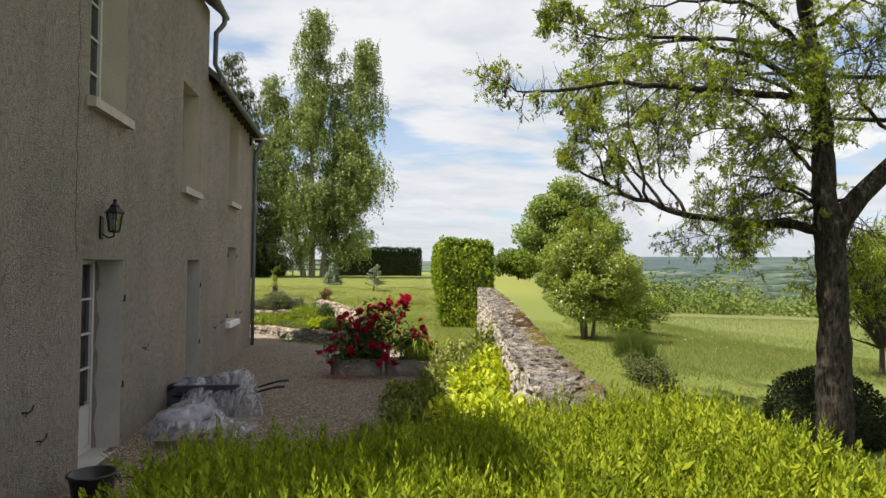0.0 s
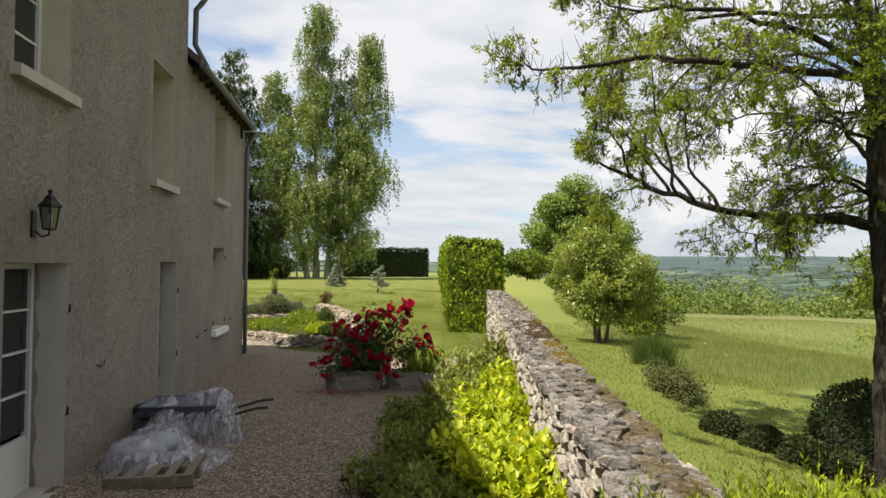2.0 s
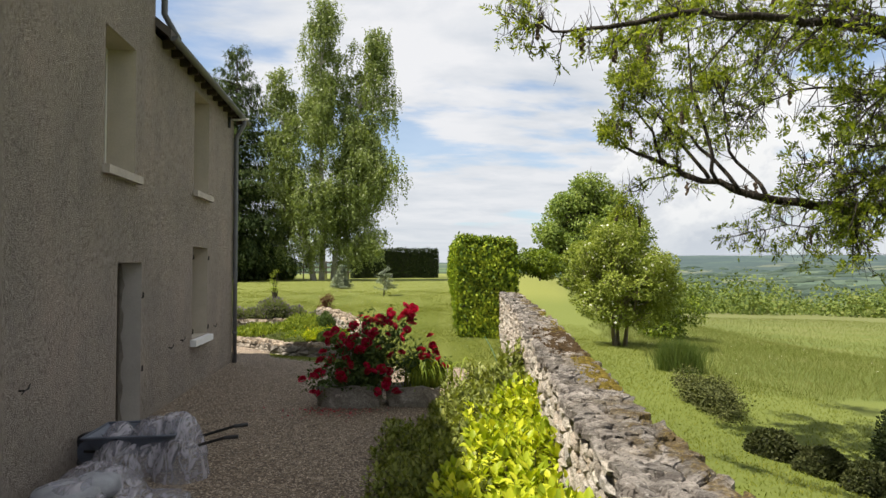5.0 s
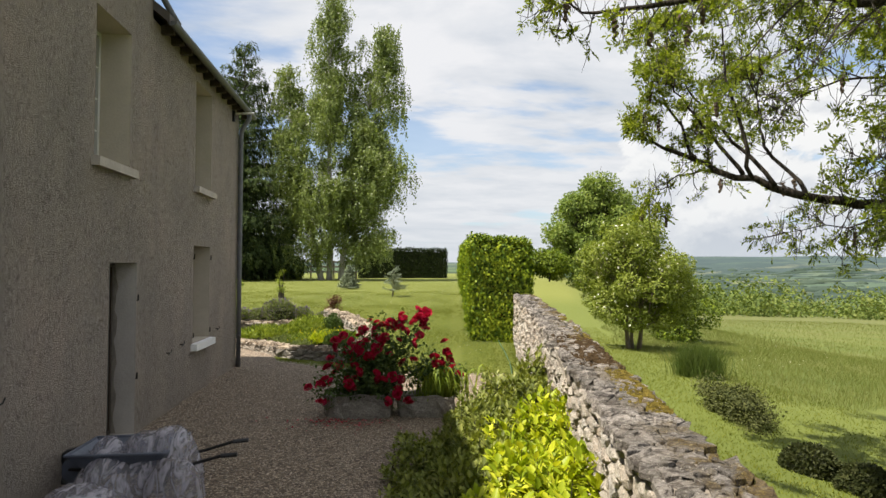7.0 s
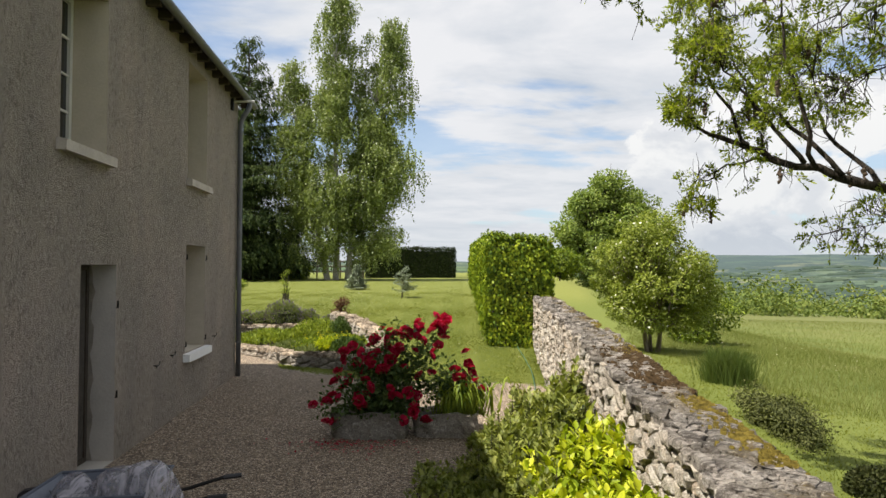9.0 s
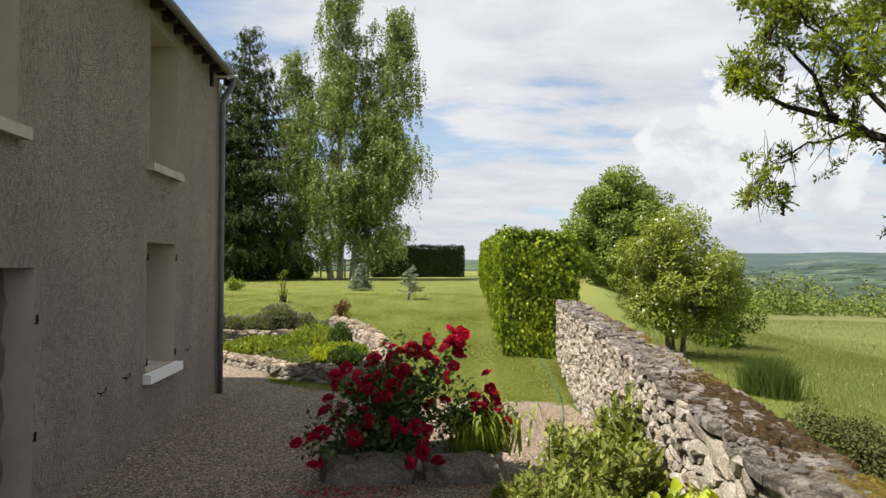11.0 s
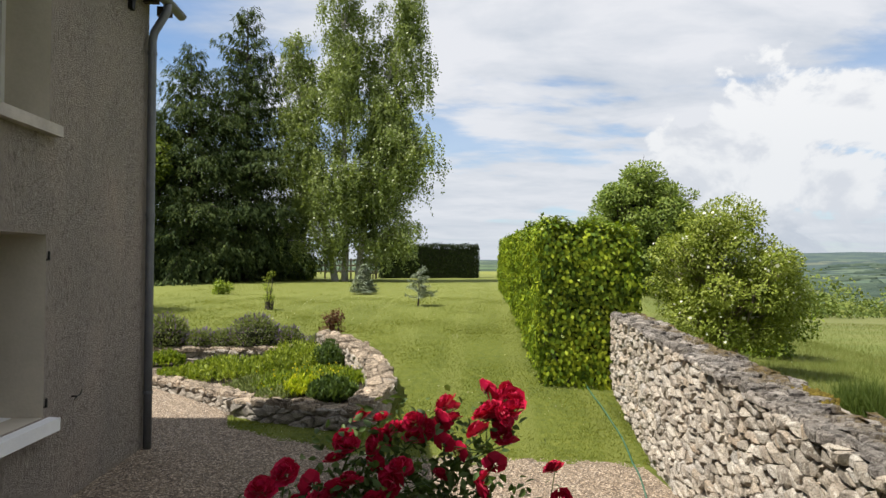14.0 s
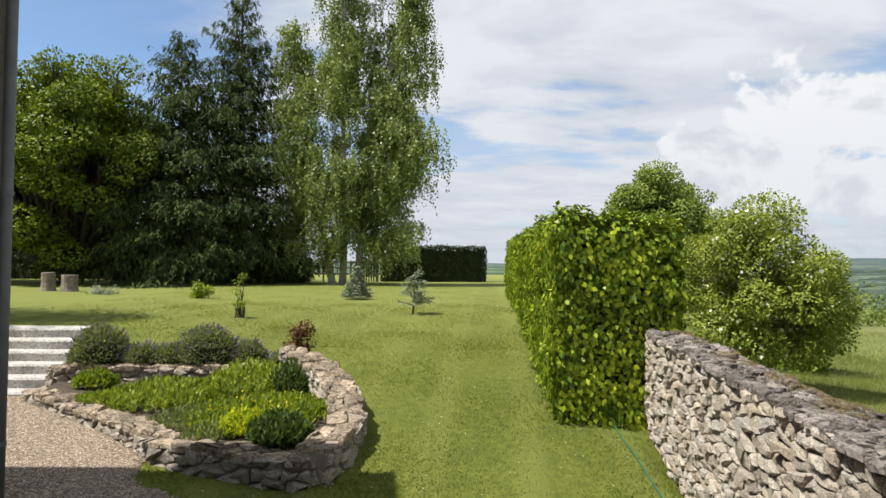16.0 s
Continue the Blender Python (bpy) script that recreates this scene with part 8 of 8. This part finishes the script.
def strappy_plant():
    t = thing("strappy_plant", "clump of arching strap-shaped leaves in the planter", "plant", (1.25, 11.4, tgz + 0.25))
    g = Geo()
    rs = random.Random(44)
    for i in range(300):
        a = rs.uniform(0, 6.28)
        x, y = 1.38 + rs.gauss(0, .15), 11.48 + rs.gauss(0, .10)
        ln = rs.uniform(0.45, 0.95)
        c, s = Vector((math.cos(a), math.sin(a), 0)), Vector((-math.sin(a), math.cos(a), 0))
        w = rs.uniform(0.008, 0.017)
        pts = []
        for k in range(6):
            u = k / 5
            p = Vector((x, y, tgz + 0.25)) + c * ln * u * 0.55 + Vector((0, 0, ln * (1.95 * u - 1.75 * u * u)))
            ww = w * (1 - u ** 3)
            pts += [p - s * ww, p + s * ww]
        g.add(pts, [(2 * k, 2 * k + 1, 2 * k + 3, 2 * k + 2) for k in range(5)])
    part("leaves", g, M["ferny"], t)


strappy_plant()
# fallen petals round the trough
pp = np.stack([rng.normal(-0.15, 0.40, 170), 11.02 - np.abs(rng.normal(0, 0.28, 170)), np.zeros(170)], 1)
pp[:, 2] = land(pp[:, 0], pp[:, 1]) + 0.046
solo("fallen_petals", leaf_mesh("fallen_petals", pp, unit(rng.normal(size=(170, 3)) * [1, 1, .1]), M["rose"], 0.035, 0.03, facing=np.array([[0, 0, 3.0]]) + np.zeros((170, 3))), None,
     "fallen red petals on the gravel", "petals", kind="stuff")

# garden hose along the foot of the wall
hp = []
for i, y in enumerate(np.linspace(18.3, 11.2, 34)):
    x = float(wall_x(y)) - 0.34 - 0.10 * math.sin(y * 1.1) - 0.16 * max(0, 14.5 - y) * 0.25
    hp.append((x, y, land1(x, y) + 0.048 + 0.008 * math.sin(i * 1.3)))
solo("garden_hose", Geo().tube(hp, 0.009, 6), M["hose"], "thin green garden hose lying along the wall", "hose", smooth=True)


# ---- long stone wall, grass and pebbles last ----
build_stone_wall()


def blades(name, label, x, y, height, width, mat, lean=0.35, category="grass"):
    n = len(x)
    z = land(x, y)
    at = np.stack([x, y, z - 0.004], 1)
    al = unit(rng.normal(size=(n, 3)) * lean * [1, 1, 0.2] + [0, 0, 1])
    l = height * rng.uniform(0.55, 1.25, n)
    s = unit(np.cross(al, rand_dirs(n)))
    bend = unit(al + rng.normal(size=(n, 3)) * [0.5, 0.5, 0.1])
    v = np.stack([at - s * width / 2, at + s * width / 2, at + al * l[:, None] * 0.6 + s * width * 0.35, at + al * l[:, None] * 0.6 + bend * l[:, None] * 0.45, at + al * l[:, None] * 0.6 - s * width * 0.35], 1)
    o = np.arange(n)[:, None] * 5
    tri = np.concatenate([o + [0, 1, 2], o + [0, 2, 4], o + [4, 2, 3]], 0)
    return solo(name, mesh_np(name, v.reshape(-1, 3), tri, mat), None, label, category, kind="stuff")


def lawn_points(n, x0, x1, y0, y1, fade=1.0):
    x, y = rng.uniform(x0, x1, n), y0 + (y1 - y0) * rng.random(n) ** fade
    edge = np.interp(x, [p[0] for p in EDGE], [p[1] for p in EDGE])
    bed = np.interp(y, [16.3, 16.85, 17.5, 18.5, 19.4, 20.35, 20.8], [0.3, 0.36, 0.45, 0.24, -0.2, -0.8, -5.2])
    front = (y < np.interp(x, [-1.95, -0.9, 0.05, 0.3], [17.25, 16.9, 16.65, 16.6])) & (x > -2)
    ok = (y > edge + 0.02) & (x < wall_x(y) + np.where(y > 17.9, -1.0, 0.0)) & ((x > bed) | (y > 21.2) | front) & ~((y < 22.5) & (x < -4.7))
    return x[ok], y[ok]


blades("lawn_grass", "short mown grass", *lawn_points(75000, -2.2, 4.2, 15.2, 24.0, 1.7), 0.030, 0.007, M["lawnblade"], 0.8)
blades("lawn_grass", "short mown grass", *lawn_points(52000, -6.0, 4.6, 16.0, 30.0, 1.3), 0.029, 0.011, M["lawnblade"], 0.85)
blades("lawn_grass", "short mown grass", *lawn_points(42000, -9.0, 5.0, 22.0, 46.0, 1.5), 0.028, 0.014, M["lawnblade"], 0.9)


def outside_points(n, a, b, ya, yb, far=False):
    y = rng.uniform(ya, yb, n)
    o = rng.uniform(a, b, n)
    x = o + 0.10 * y + 4.6
    ok = x > wall_x(y) + np.where(y > 17.9, 1.0, 0.52)
    return x[ok], y[ok]


blades("rough_grass", "grass on the slope beyond the wall", *outside_points(66000, -2.8, 5.2, 2.0, 40.0), 0.06, 0.014, M["lawnblade"], 0.6)
def meadow_points(n, xb, ya, yb):
    y = rng.uniform(ya, yb, n)
    x = rng.uniform(8.0, xb, n)
    ok = (x > 6.3 + 0.20 * y + 0.3 * np.sin(y * 1.7)) & (y > 15.5 + 0.25 * np.sin(x * 2.1))
    return x[ok], y[ok]


blades("meadow_grass", "tall pale meadow grass going to seed", *meadow_points(76000, 26.0, 15.0, 46.0), 0.24, 0.009, M["meadow"], 0.35)
blades("meadow_grass", "tall pale meadow grass going to seed", *meadow_points(36000, 62.0, 30.0, 80.0), 0.24, 0.020, M["meadow"], 0.35)
cx, cy = rng.normal(10.2, 0.26, 3400), rng.normal(20.4, 0.36, 3400)
blades("tall_grass_clump", "dark clump of tall uncut grass", cx, cy, 0.95, 0.014, M["tallgrass"], 0.22)
wx, wy = meadow_points(90, 20.0, 15.0, 36.0)
wf = np.stack([wx, wy, wx * 0], 1)
wf[:, 2] = land(wf[:, 0], wf[:, 1]) + rng.uniform(0.35, 0.6, len(wf))
solo("meadow_flowers", leaf_mesh("meadow_flowers", wf, rand_dirs(len(wf)), M["white"], 0.035, 0.035, facing=np.array([[0, 0, 2.0]]) + np.zeros((len(wf), 3))), None, "scattered white umbels in the meadow", "flowers", kind="stuff")
dx, dy = lawn_points(1500, -3.0, 4.0, 16.0, 30.0)
da = np.stack([dx, dy, land(dx, dy) + 0.035], 1)
solo("lawn_daisies", leaf_mesh("lawn_daisies", da, rand_dirs(len(da)), M["white"], 0.012, 0.012, facing=np.array([[0, 0, 3.0]]) + np.zeros((len(da), 3))), None, "tiny white daisies in the lawn", "flowers", kind="stuff")


def pebbles():
    n = 56000
    x, y = rng.uniform(-2.55, 3.4, n), rng.uniform(4.0, 17.2, n)
    k = n // 5
    x[:k], y[:k] = rng.uniform(-5.0, -1.9, k), rng.uniform(15.6, 20.2, k)
    hi = np.interp(x, [p[0] for p in EDGE], [p[1] for p in EDGE])
    ok = (y < hi) & (x < wall_x(y) - 0.05)
    x, y = x[ok], y[ok]
    n = len(x)
    z = land(x, y) + 0.036 + 0.010 * np.sin(x * 3.0 + y) * np.cos(y * 2.3)
    base = np.array([(1, 0, 0), (-1, 0, 0), (0, 1, 0), (0, -1, 0), (0, 0, 0.8)], float) - [0, 0, 0.25]
    r = rng.uniform(0.006, 0.016, n)
    a = rng.uniform(0, 6.28, n)
    v = base[None] * r[:, None, None] * rng.uniform(0.7, 1.3, (n, 5, 1))
    c, s = np.cos(a)[:, None], np.sin(a)[:, None]
    v = np.stack([v[..., 0] * c - v[..., 1] * s, v[..., 0] * s + v[..., 1] * c, v[..., 2]], 2) + np.stack([x, y, z], 1)[:, None]
    f = np.array([(0, 2, 4), (2, 1, 4), (1, 3, 4), (3, 0, 4)])
    q = (np.arange(n) * 5)[:, None, None] + f[None]
    solo("pebbles", mesh_np("pebbles", v.reshape(-1, 3), q.reshape(-1, 3), M["pebble"]), None, "loose tan pebbles on the gravel", "pebbles", kind="stuff")


pebbles()
